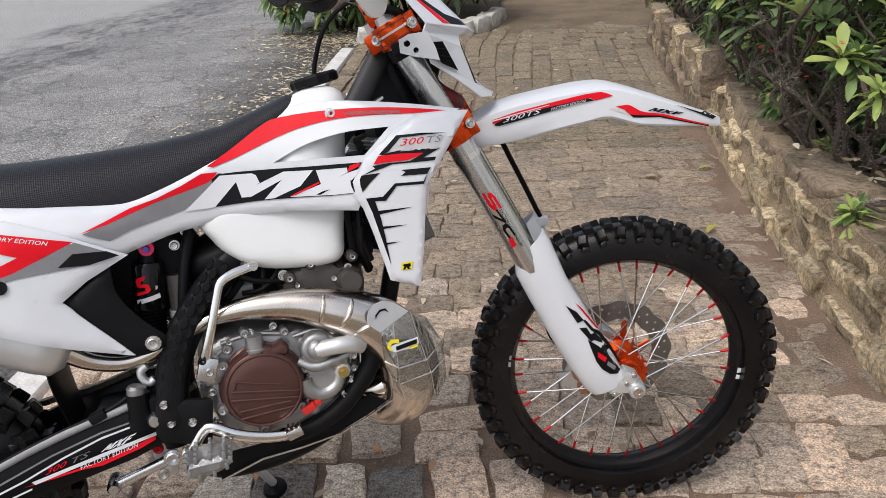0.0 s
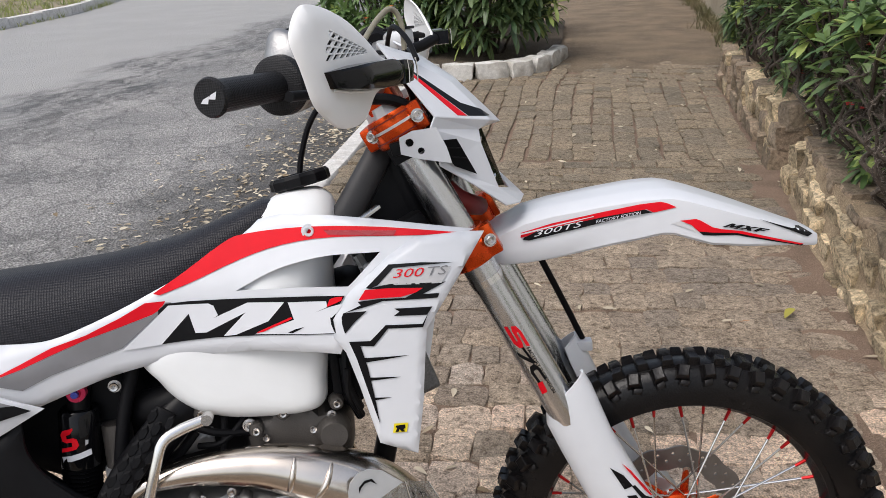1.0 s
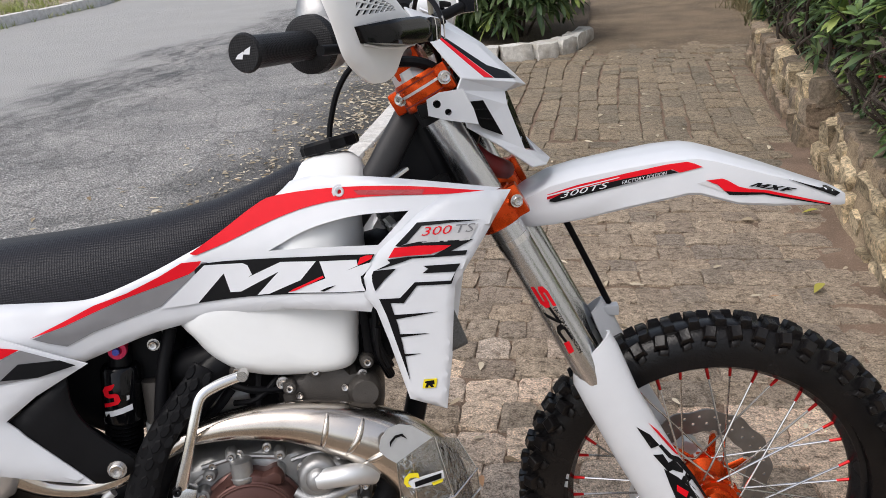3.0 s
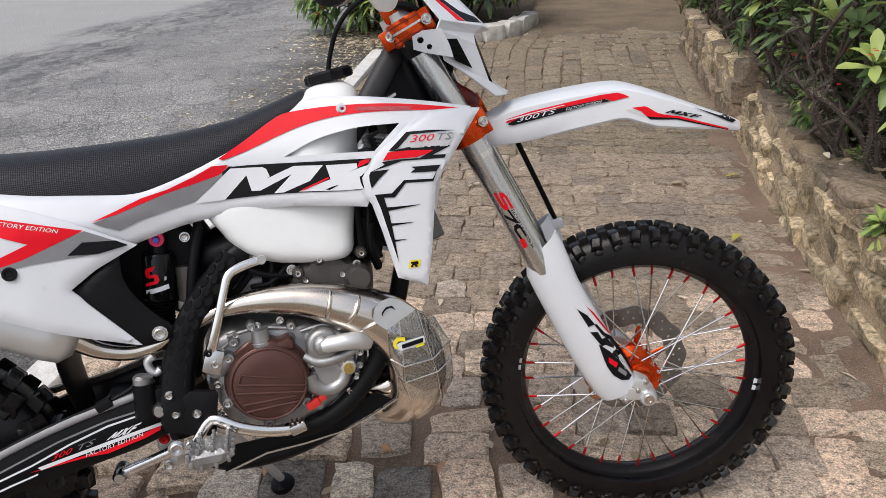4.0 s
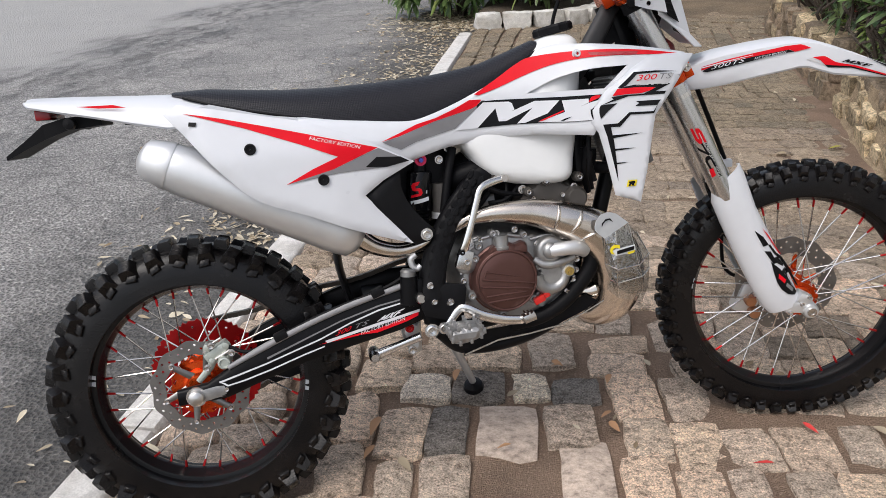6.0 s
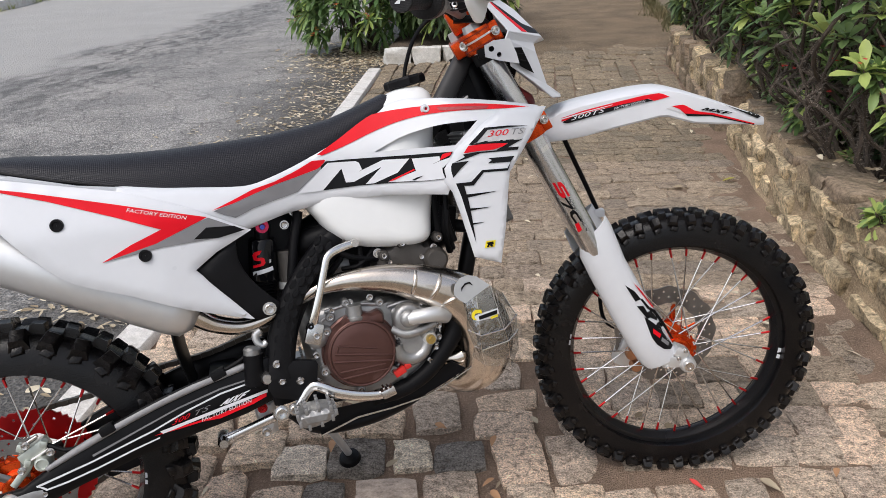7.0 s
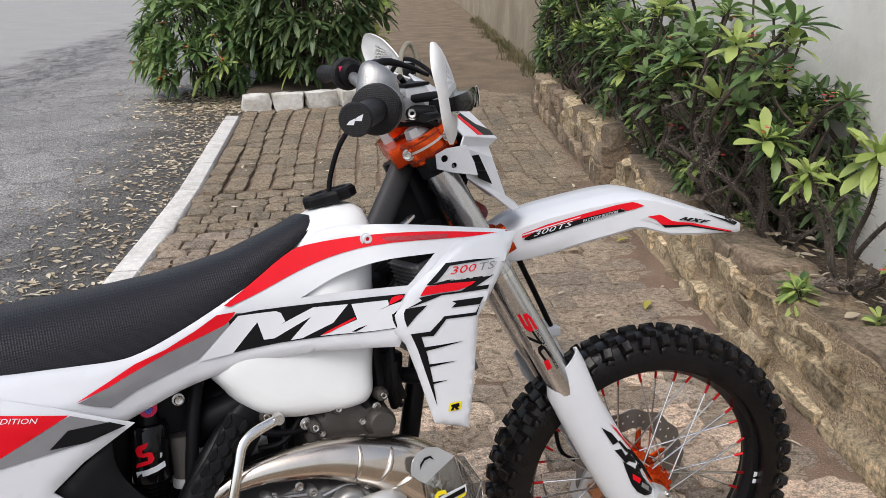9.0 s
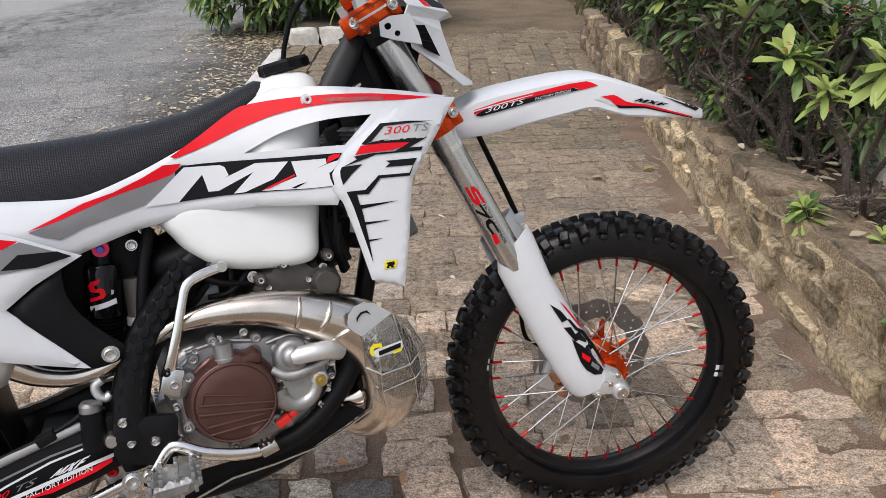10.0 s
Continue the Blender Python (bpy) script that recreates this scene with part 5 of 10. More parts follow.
# ---- tank ----
LOBE = smooth_line([(0.650, 0.500), (0.664, 0.445), (0.698, 0.402), (0.745, 0.378), (0.80, 0.367), (0.862, 0.363), (0.893, 0.373), (0.903, 0.41), (0.908, 0.52), (0.80, 0.54)], 6, True)
part("fuel_tank", lobe(LOBE, 0.110, ((0.0, 0.70), (0.002, 0.79), (0.006, 0.87), (0.012, 0.935), (0.020, 0.975), (0.030, 0.995), (0.05, 1.0))), TANK, bike, "milky white plastic fuel tank, its lower lobe showing under the shroud", angle=80)
bm = bmesh.new()
rings = []
for z, x0, x1, w in ((0.50, 0.74, 0.935, 0.130), (0.56, 0.765, 0.937, 0.136), (0.60, 0.785, 0.942, 0.131), (0.635, 0.81, 0.953, 0.112), (0.660, 0.828, 0.957, 0.080), (0.680, 0.846, 0.950, 0.066), (0.690, 0.866, 0.940, 0.048), (0.695, 0.880, 0.930, 0.034)):
    rings.append([Vector(((x0 + x1) / 2 + (x1 - x0) / 2 * math.copysign(abs(math.cos(a)) ** 0.75, math.cos(a)), w * math.copysign(abs(math.sin(a)) ** 0.75, math.sin(a)), z)) for a in (2 * math.pi * k / 28 for k in range(28))])
add_loft(bm, rings)
part("tank_neck", bm, TANK, bike, "milky white upper part of the tank")
bm = bmesh.new()
prof = []
for k in range(36):
    a = 2 * math.pi * k / 36
    prof.append((0.0455 + 0.0022 * math.cos(12 * a), a))
rings = [[Vector((0.905 + r * s * math.cos(a), r * s * math.sin(a), z)) for r, a in prof] for z, s in ((0.692, 0.90), (0.695, 1.0), (0.707, 1.0), (0.712, 0.92), (0.7125, 0.72), (0.709, 0.66), (0.710, 0.2))]
add_loft(bm, rings)
cap = part("tank_cap", bm, BLACK, bike, "black ribbed fuel cap", m=Matrix.Translation((0.905, 0, 0.705)) @ Matrix.Rotation(radians(-9), 4, "Y") @ Matrix.Translation((-0.905, 0, -0.699)), angle=30)
part("vent_hose", tube([(0.905, 0, 0.716), (0.912, -0.005, 0.745), (0.930, -0.02, 0.79), (0.960, -0.035, 0.825), (1.00, -0.045, 0.842), (1.03, -0.03, 0.82)], 0.0045, 8, 5), HOSE, bike, "thin black tank vent hose")

# ---- seat ----
def ring_seat(x, top, bot, w_top, w_bot, n=22):
    pts = []
    for k in range(n + 1):
        a = math.pi * k / n
        c, s = math.cos(a), math.sin(a)
        wide = w_bot + (w_top - w_bot) * min(1, s * 1.25)
        pts.append(Vector((x, -wide * math.copysign(abs(c) ** 0.62, c), bot + (top - bot) * abs(s) ** 0.62)))
    return pts


xs_seat = [0.052, 0.075, 0.12, 0.20, 0.28, 0.38, 0.46, 0.54, 0.60, 0.66, 0.72, 0.78, 0.82, 0.845, 0.856]
top_seat = np.interp(xs_seat, [0.052, 0.12, 0.268, 0.389, 0.514, 0.622, 0.721, 0.80, 0.845, 0.86], [0.652, 0.652, 0.634, 0.629, 0.630, 0.634, 0.648, 0.672, 0.688, 0.684])
bot_seat = np.interp(xs_seat, [0.052, 0.131, 0.239, 0.375, 0.493, 0.56, 0.60, 0.65, 0.70, 0.78, 0.86], [0.642, 0.614, 0.583, 0.555, 0.533, 0.530, 0.540, 0.560, 0.583, 0.625, 0.668])
w_seat = np.interp(xs_seat, [0.05, 0.12, 0.25, 0.38, 0.50, 0.62, 0.74, 0.86], [0.075, 0.105, 0.128, 0.128, 0.118, 0.098, 0.075, 0.050])
bm = bmesh.new()
rings = [ring_seat(x, t, b, w * 0.86, w) for x, t, b, w in zip(xs_seat, top_seat, bot_seat, w_seat)]
add_loft(bm, rings)
part("seat", bm, SEAT, bike, "long black seat in dimpled grip vinyl", angle=60)
bm = bmesh.new()
for side in (-1, 1):
    add_tube(bm, [Vector((x, side * (w + 0.001), b + 0.002)) for x, b, w in zip(xs_seat[1:], bot_seat[1:], w_seat[1:])], 0.0028, 6)
part("seat_piping", bm, BLACK, bike, "thin black seam along the seat base")

# ---- side panels ----
def y_plate(X, Z):
    return -0.185 + 0.13 * max(0, X - 0.36) + 0.10 * max(0, 0.12 - X) + 0.25 * max(0, Z - 0.50)


def on_plate(lift):
    return lambda X, Z, d: (X, y_plate(X, Z) - lift + d, Z)


PLATE = smooth_line([(0.040, 0.604), (0.075, 0.562), (0.110, 0.514), (0.156, 0.458), (0.205, 0.412), (0.301, 0.370), (0.389, 0.328), (0.487, 0.290), (0.508, 0.283)], 3) + smooth_line([(0.475, 0.325), (0.437, 0.372), (0.424, 0.394)], 2)[:-1] + [(0.418, 0.398), (0.46, 0.425), (0.530, 0.456)] + smooth_line([(0.500, 0.472), (0.462, 0.494), (0.415, 0.519), (0.360, 0.544), (0.306, 0.564), (0.241, 0.580), (0.137, 0.606), (0.07, 0.622)], 2)
right_plate, left_plate = both("side_panel", lambda: shell(PLATE, on_plate(0), 0.003, (), 0.013, 0.012, 0.006), WHITE, "large white side panel with red and grey stripes")
UPPER = [(0.08, 0.608), (0.137, 0.590), (0.241, 0.565), (0.33, 0.548), (0.375, 0.558), (0.239, 0.583), (0.131, 0.616)]
right_up, left_up = both("seat_side_panel", lambda: shell(UPPER, lambda X, Z, d: (X, -0.135 - 0.03 * max(0, 0.3 - X) + d, Z), 0.003, (), 0.014), WHITE)
decal(smooth_line([(0.080, 0.603), (0.154, 0.585), (0.303, 0.541), (0.455, 0.494)], 2) + [(0.360, 0.461), (0.262, 0.441), (0.318, 0.466), (0.372, 0.485), (0.300, 0.518), (0.194, 0.562)], RED, right_plate, D1, on_plate)
decal([(0.456, 0.493), (0.518, 0.459), (0.470, 0.452), (0.370, 0.452), (0.262, 0.441), (0.360, 0.461)], GREY_VINYL, right_plate, D1, on_plate)
decal([(0.500, 0.470), (0.518, 0.459), (0.47, 0.452), (0.425, 0.457), (0.45, 0.475)], BLACK_VINYL, right_plate, D2, on_plate)
part("lettering", writing("FACTORY EDITION", 0.0095, on_line(y_plate, D2, (0.318, 0.526), (0.957, -0.29), (0.29, 0.957)), 0.2, width=0.105), WHITE_VINYL, right_plate, smooth=False)
decal([(0.09, 0.585), (0.105, 0.583), (0.102, 0.575), (0.088, 0.577)], BLACK_VINYL, right_plate, D2, on_plate)
for X, Z in ((0.201, 0.519), (0.337, 0.442)):
    part("fastener", lathe([(0.0005, 0), (0.0005, -0.002), (0.006, -0.002), (0.0075, -0.004), (0.011, -0.004), (0.012, 0.002)], 20, (X, y_plate(X, Z) - 0.001, Z)), BLACK, right_plate, "dark quarter-turn fastener")
FRONTBLACK = smooth_line([(0.416, 0.394), (0.455, 0.417), (0.497, 0.442)], 2) + smooth_line([(0.497, 0.432), (0.497, 0.40), (0.512, 0.362), (0.540, 0.325), (0.560, 0.302), (0.556, 0.286), (0.538, 0.279), (0.505, 0.281), (0.478, 0.312), (0.440, 0.362)], 3)
both("side_cover", lambda: shell(FRONTBLACK, lambda X, Z, d: (X, -0.168 + 0.18 * max(0, X - 0.45) + d, Z), 0.006, (), 0.012, 0.010, 0.006), BLACK, "matt black frame side cover")
bolt((0.539, -0.158, 0.297), 0.010, bike)

# ---- tail ----
def ring_tail(x, zt, ze, w):
    up = [Vector((x, -w, ze)), Vector((x, -w * 0.92, ze + (zt - ze) * 0.55)), Vector((x, -w * 0.66, zt - 0.004)), Vector((x, -w * 0.3, zt + 0.003)), Vector((x, 0, zt + 0.004)), Vector((x, w * 0.3, zt + 0.003)), Vector((x, w * 0.66, zt - 0.004)), Vector((x, w * 0.92, ze + (zt - ze) * 0.55)), Vector((x, w, ze))]
    dn = [p + Vector((0, -0.004 * (1 if p.y > 0 else -1 if p.y < 0 else 0), -0.004)) for p in reversed(up)]
    return up + dn


bm = bmesh.new()
add_loft(bm, [ring_tail(*r) for r in ((-0.246, 0.664, 0.658, 0.045), (-0.235, 0.665, 0.650, 0.062), (-0.18, 0.662, 0.636, 0.078), (-0.10, 0.656, 0.616, 0.092), (-0.03, 0.650, 0.597, 0.104), (0.04, 0.645, 0.580, 0.118), (0.12, 0.632, 0.575, 0.13), (0.2, 0.60, 0.56, 0.135))])
tail = part("rear_fender", bm, WHITE, bike, "white rear mudguard tapering to the tail", angle=50)
y_tail = lambda X, Z: -float(np.interp(X, [-0.235, -0.18, -0.1, -0.03, 0.04], [0.062, 0.078, 0.092, 0.104, 0.118])) + 0.004
decal([(-0.135, 0.640), (-0.06, 0.636), (-0.035, 0.628), (-0.09, 0.632)], RED, tail, 0.004, lambda l: (lambda X, Z, d: (X, y_tail(X, Z) - l + d, Z)))
bm = bmesh.new()
add_loft(bm, [[Vector((x, -w, z)), Vector((x, w, z)), Vector((x, w, z - h)), Vector((x, -w, z - h))] for x, z, w, h in ((-0.10, 0.622, 0.045, 0.022), (-0.17, 0.622, 0.048, 0.026), (-0.215, 0.612, 0.05, 0.03), (-0.25, 0.585, 0.055, 0.018), (-0.292, 0.556, 0.06, 0.008))])
part("plate_holder", bm, BLACK, bike, "black number plate bracket under the tail", smooth=False)
part("tail_light", box((-0.212, 0, 0.632), (0.03, 0.10, 0.022), 0.004), mat("dark_red_lens", (0.22, 0.006, 0.01), 0.15), bike, "dark red tail light")
both("indicator", lambda: lathe([(0.0005, -0.012), (0.011, -0.010), (0.013, 0.0), (0.010, 0.012), (0.0005, 0.014)], 16, (-0.158, -0.065, 0.608)), BLACK, "small black rear indicator")
# inner mudguard behind the engine
part("mud_flap", tube([(0.46, 0, 0.55), (0.40, 0, 0.44), (0.355, 0, 0.34), (0.345, 0, 0.24), (0.36, 0, 0.14)], [0.09, 0.09, 0.085, 0.075, 0.06], 12, 4, squash=(1.0, 0.13)), BLACK, bike, "black inner mudguard in front of the rear wheel")

# ---- exhaust ----
axis = [(-0.018, -0.125, 0.528), (-0.012, -0.125, 0.525), (0.03, -0.125, 0.504), (0.06, -0.125, 0.489), (0.36, -0.120, 0.325), (0.385, -0.118, 0.311), (0.40, -0.116, 0.302)]
muffler = part("muffler", tube(axis, [0.022, 0.034, 0.045, 0.049, 0.049, 0.046, 0.028], 30, squash=(0.92, 1.08)), ALU_MATT, bike, "satin aluminium silencer with a rounded end cap", angle=50)
part("end_cap", tube([(-0.0225, -0.125, 0.5305), (-0.018, -0.125, 0.528), (-0.010, -0.125, 0.524), (0.030, -0.125, 0.504), (0.036, -0.125, 0.501)], [0.012, 0.026, 0.037, 0.0475, 0.047], 24, squash=(0.93, 1.08)), ALU_MATT, muffler, "tapered matt alloy end cap")
part("mid_pipe", tube([(0.395, -0.116, 0.304), (0.43, -0.112, 0.277), (0.48, -0.11, 0.262), (0.53, -0.112, 0.270), (0.58, -0.118, 0.292), (0.635, -0.12, 0.312)], [0.022, 0.018, 0.016, 0.015, 0.015, 0.014], 18, 5), PIPE, bike, "nickel-plated pipe running to the silencer")
P_pipe = [(0.632, -0.12, 0.312), (0.70, -0.122, 0.318), (0.788, -0.124, 0.308), (0.86, -0.124, 0.282), (0.925, -0.120, 0.246), (0.972, -0.112, 0.190), (0.985, -0.100, 0.125), (0.972, -0.08, 0.070), (0.935, -0.05, 0.045), (0.905, -0.03, 0.075), (0.905, -0.01, 0.14), (0.92, 0, 0.22), (0.90, 0.0, 0.28)]
R_pipe = [0.013, 0.021, 0.031, 0.043, 0.052, 0.060, 0.061, 0.052, 0.040, 0.033, 0.028, 0.024, 0.022]
pipe = part("expansion_chamber", tube(P_pipe, R_pipe, 30, 6), PIPE, bike, "polished nickel expansion chamber sweeping round the engine", angle=60)
for (xa, za), (xb, zb), (xc, zc) in (((0.8396, 0.3194), (0.8324, 0.2945), (0.8237, 0.2680)), ((0.8921, 0.3065), (0.8760, 0.2768), (0.8545, 0.2523)), ((0.9136, 0.2531), (0.8977, 0.2458), (0.8810, 0.2369))):
    line = []
    for x, z, _ in smooth_line([(xa, za, 0), (xb, zb, 0), (xc, zc, 0)], 5):
        r = float(np.interp(x, [0.788, 0.86, 0.925], [0.031, 0.043, 0.052]))
        dz = min(0.97, abs(z - float(np.interp(x, [0.788, 0.86, 0.925], [0.308, 0.282, 0.246]))) / r)
        line.append(Vector((x, -0.1225 - r * math.sqrt(1 - dz * dz), z)))
    n = len(line)
    part("weld_rib", tube(line, [0.0052 * math.sin(math.pi * (0.08 + 0.84 * k / (n - 1))) ** 0.45 for k in range(n)], 10), PIPE, pipe, "raised stiffening rib")
part("header_bend", tube([(0.945, -0.070, 0.205), (0.962, -0.082, 0.160), (0.955, -0.088, 0.118), (0.918, -0.085, 0.100), (0.880, -0.070, 0.112)], [0.022, 0.024, 0.025, 0.024, 0.022], 20, 5), PIPE, bike, "bright exhaust header bend behind the hose")
# pipe guard of folded clear sheet
bm = bmesh.new()
G = [[(0.928, -0.180, 0.238), (0.952, -0.186, 0.252), (0.990, -0.168, 0.263), (1.030, -0.120, 0.232)],
     [(0.928, -0.172, 0.179), (0.949, -0.190, 0.167), (1.006, -0.176, 0.167), (1.054, -0.125, 0.179)],
     [(0.939, -0.168, 0.141), (0.948, -0.186, 0.135), (1.013, -0.172, 0.139), (1.055, -0.120, 0.143)],
     [(0.936, -0.155, 0.115), (0.956, -0.172, 0.096), (1.018, -0.155, 0.074), (1.057, -0.105, 0.093)]]
add_loft(bm, [[Vector(p) for p in row] for row in G], caps=False, closed=False)
bmesh.ops.solidify(bm, geom=bm.faces[:], thickness=0.003)
guard = part("pipe_guard", bm, CLEAR, bike, "folded clear plastic guard round the exhaust bend", smooth=False)
for row in G[1:3]:
    part("fold_edge", tube([Vector(p) + Vector((0.001, -0.002, 0)) for p in row], 0.0016, 6), CHROME, guard, "bright folded edge")
for k in (0, 1, 2, 3):
    part("fold_edge", tube([Vector(row[k]) + Vector((0, -0.0015, 0)) for row in G], 0.0009, 6), CHROME, guard, "bright folded edge")
flat = lambda y: (lambda X, Z, d: (X, y + d, Z))
FROST = mat("frosted_sheet", (0.50, 0.52, 0.54), 0.3, metal=0.4, vary=0.08)
part("guard_tab", shell([(0.9069, 0.2682), (0.9113, 0.2815), (0.9223, 0.2930), (0.9396, 0.2971), (0.9587, 0.2908), (0.9852, 0.2677), (0.9528, 0.2514), (0.9279, 0.2387), (0.9156, 0.2494), (0.9067, 0.2606)], flat(-0.1825), 0.002, (), 0.02), FROST, guard, "pale rounded mounting tab of the guard")
part("sticker", shell([(0.9224, 0.2651), (0.9227, 0.2734), (0.9317, 0.2820), (0.9428, 0.2828), (0.9488, 0.2734), (0.9403, 0.2794), (0.9321, 0.2779), (0.9258, 0.2720)], flat(-0.1845), 0.0005, (), 0.02), BLACK_VINYL, guard, "small black mark")
part("sticker", shell([(0.9342, 0.2107), (0.9361, 0.2187), (0.9437, 0.2243), (0.9569, 0.2224), (0.9579, 0.2133), (0.9510, 0.2167), (0.9435, 0.2162), (0.9399, 0.2103), (0.9447, 0.2023), (0.9376, 0.2041)], flat(-0.1930), 0.0005, (), 0.02), YELLOW, guard, "yellow curved sticker")
part("sticker", shell([(0.9404, 0.2111), (0.9510, 0.2139), (0.9935, 0.2186), (0.9944, 0.2059), (0.9797, 0.2000), (0.9487, 0.1988), (0.9424, 0.2017)], flat(-0.1915), 0.0005, (), 0.02), WHITE_VINYL, guard, "white sticker ground")
part("sticker", shell([(0.9745, 0.2030), (0.9926, 0.2065), (0.9904, 0.2011), (0.9762, 0.1985)], flat(-0.1930), 0.0005, (), 0.02), YELLOW, guard, "small yellow bar")
part("sticker", shell([(0.9496, 0.2098), (0.9906, 0.2160), (0.9896, 0.2078), (0.9500, 0.2020)], flat(-0.1945), 0.0005, (), 0.02), BLACK_VINYL, guard, "black bar of lettering")
part("lower_guard", shell([(0.60, 0.006), (0.68, 0.0285), (0.755, 0.032), (0.829, 0.0405), (0.885, 0.060), (0.941, 0.084), (0.943, 0.082), (0.887, 0.0575), (0.830, 0.0375), (0.755, 0.0285), (0.68, 0.0245), (0.60, 0.002)], lambda X, Z, d: (X, -0.124 + d, Z), 0.003, (), 0.02), ALU, bike, "thin bright edge of the skid plate")
part("skid_plate", shell([(0.60, -0.004), (0.68, 0.022), (0.755, 0.028), (0.829, 0.038), (0.885, 0.058), (0.93, 0.078), (0.90, 0.10), (0.80, 0.062), (0.70, 0.052), (0.60, 0.05)], lambda X, Z, d: (X, -0.112 + d, Z), 0.004, (), 0.02), BLACK_SATIN, bike, "dark skid plate under the engine")

# ---- engine ----
CASE = smooth_line([(0.600, 0.250), (0.640, 0.282), (0.70, 0.286), (0.761, 0.278), (0.82, 0.262), (0.862, 0.236), (0.892, 0.200), (0.890, 0.140), (0.85, 0.098), (0.80, 0.068), (0.70, 0.052), (0.62, 0.085), (0.597, 0.16)], 4, True)
engine = part("engine_case", pillow(CASE, 0.118, 0.022, flat=0.25), ALU_CAST, bike, "grey cast aluminium engine case with bolts")
cover_at = (0.706, -0.128, 0.170)
bm = bmesh.new()
add_lathe(bm, [(0.0005, -0.030), (0.040, -0.030), (0.062, -0.028), (0.070, -0.023), (0.0745, -0.014), (0.076, 0.0), (0.080, 0.003), (0.080, 0.02), (0.0005, 0.02)], 64, cover_at)
cover = part("clutch_cover", bm, BROWN_COVER, engine, "round brown anodised clutch cover with cast ribs", angle=30)
for xa, za, xb, zb, r in ((-0.060, -0.006, 0.062, -0.026, 0.0030), (-0.056, 0.010, 0.064, -0.014, 0.0028), (-0.050, -0.030, 0.044, -0.030, 0.0024), (-0.048, -0.044, 0.050, -0.041, 0.0024), (-0.046, 0.026, 0.030, 0.006, 0.0022), (-0.046, 0.026, -0.054, 0.008, 0.0022)):
    a, b = (Vector((cover_at[0] + x, -0.1580, cover_at[2] + z)) for x, z in ((xa, za), (xb, zb)))
    part("cover_rib", tube([a, a.lerp(b, 0.5), b], [r, r, r * 0.55], 8), BROWN_COVER, cover, "raised cast rib")
part("cover_shoulder", pillow(smooth_line([(0.672, 0.232), (0.690, 0.250), (0.718, 0.252), (0.735, 0.246), (0.752, 0.250), (0.762, 0.240), (0.758, 0.222), (0.72, 0.228)], 3, True), 0.022, 0.008, y0=-0.130, flat=0.4), BROWN_COVER, cover, "raised brown shoulder of the cover")
for a in (12, 55, 95, 140, 200, 262, 318):
    bolt((cover_at[0] + 0.084 * math.cos(radians(a)), -0.137, cover_at[2] + 0.084 * math.sin(radians(a))), 0.0058, engine)
part("cover_ring", tube([Vector((cover_at[0] + 0.0665 * math.cos(2 * math.pi * k / 40), -0.1555, cover_at[2] + 0.0665 * math.sin(2 * math.pi * k / 40))) for k in range(41)], 0.0026, 8), BROWN_COVER, cover, "raised rim of the cover")
for a in (12, 55, 95, 140, 200, 262, 318):
    part("cover_lug", lathe([(0.0005, -0.010), (0.009, -0.010), (0.011, -0.007), (0.012, 0.012), (0.0005, 0.012)], 14, (cover_at[0] + 0.083 * math.cos(radians(a)), -0.127, cover_at[2] + 0.083 * math.sin(radians(a)))), ALU_CAST, engine)
for k, (X, Z, r) in enumerate(((0.655, 0.250, 0.010), (0.632, 0.222, 0.009), (0.760, 0.262, 0.009), (0.690, 0.274, 0.009), (0.795, 0.236, 0.009), (0.785, 0.120, 0.010), (0.645, 0.085, 0.010), (0.855, 0.226, 0.008), (0.875, 0.165, 0.008))):
    part("case_boss", lathe([(0.0005, -0.012), (r * 0.8, -0.012), (r, -0.009), (r * 1.15, 0.008), (0.0005, 0.008)], 16, (X, -0.118, Z)), ALU_CAST, engine)
    bolt((X, -0.130, Z), r * 0.5, engine)
for line in (((0.645, 0.262), (0.70, 0.268), (0.755, 0.258)), ((0.61, 0.19), (0.628, 0.235), (0.66, 0.258)), ((0.775, 0.248), (0.815, 0.252), (0.858, 0.238)), ((0.80, 0.085), (0.845, 0.115), (0.875, 0.15)), ((0.78, 0.14), (0.81, 0.118), (0.845, 0.132), (0.862, 0.17))):
    part("case_rib", tube([Vector((x, -0.1205, z)) for x, z in line], 0.0042, 8, 4), ALU_CAST, engine)
part("inner_frame", pillow(smooth_line([(0.60, 0.27), (0.605, 0.40), (0.66, 0.455), (0.76, 0.44), (0.80, 0.40), (0.79, 0.28), (0.70, 0.26)], 3, True), 0.040, 0.03), BLACK, bike, "dark reed valve block behind the kick starter")
for p0, p1, r in (((0.66, 0.395), (0.79, 0.345), 0.006), ((0.70, 0.335), (0.775, 0.37), 0.005), ((0.64, 0.33), (0.70, 0.36), 0.007), ((0.745, 0.39), (0.73, 0.30), 0.005)):
    part("engine_hose", tube([(p0[0], -0.07, p0[1]), ((p0[0] + p1[0]) / 2, -0.085, (p0[1] + p1[1]) / 2 - 0.012), (p1[0], -0.075, p1[1])], r, 8, 4), HOSE, bike)
part("plug_lead", tube([(0.80, -0.088, 0.392), (0.775, -0.09, 0.398), (0.745, -0.08, 0.392)], 0.004, 8, 3), RED_PLASTIC, bike, "red ignition lead")
for X, Z in ((0.715, 0.392), (0.788, 0.352), (0.83, 0.372), (0.91, 0.372)):
    part("mount_boss", lathe([(0.0005, -0.010), (0.009, -0.010), (0.011, -0.007), (0.012, 0.012), (0.0005, 0.012)], 18, (X, -0.088, Z)), GREY_CAST, bike)
    bolt((X, -0.098, Z), 0.006, bike)
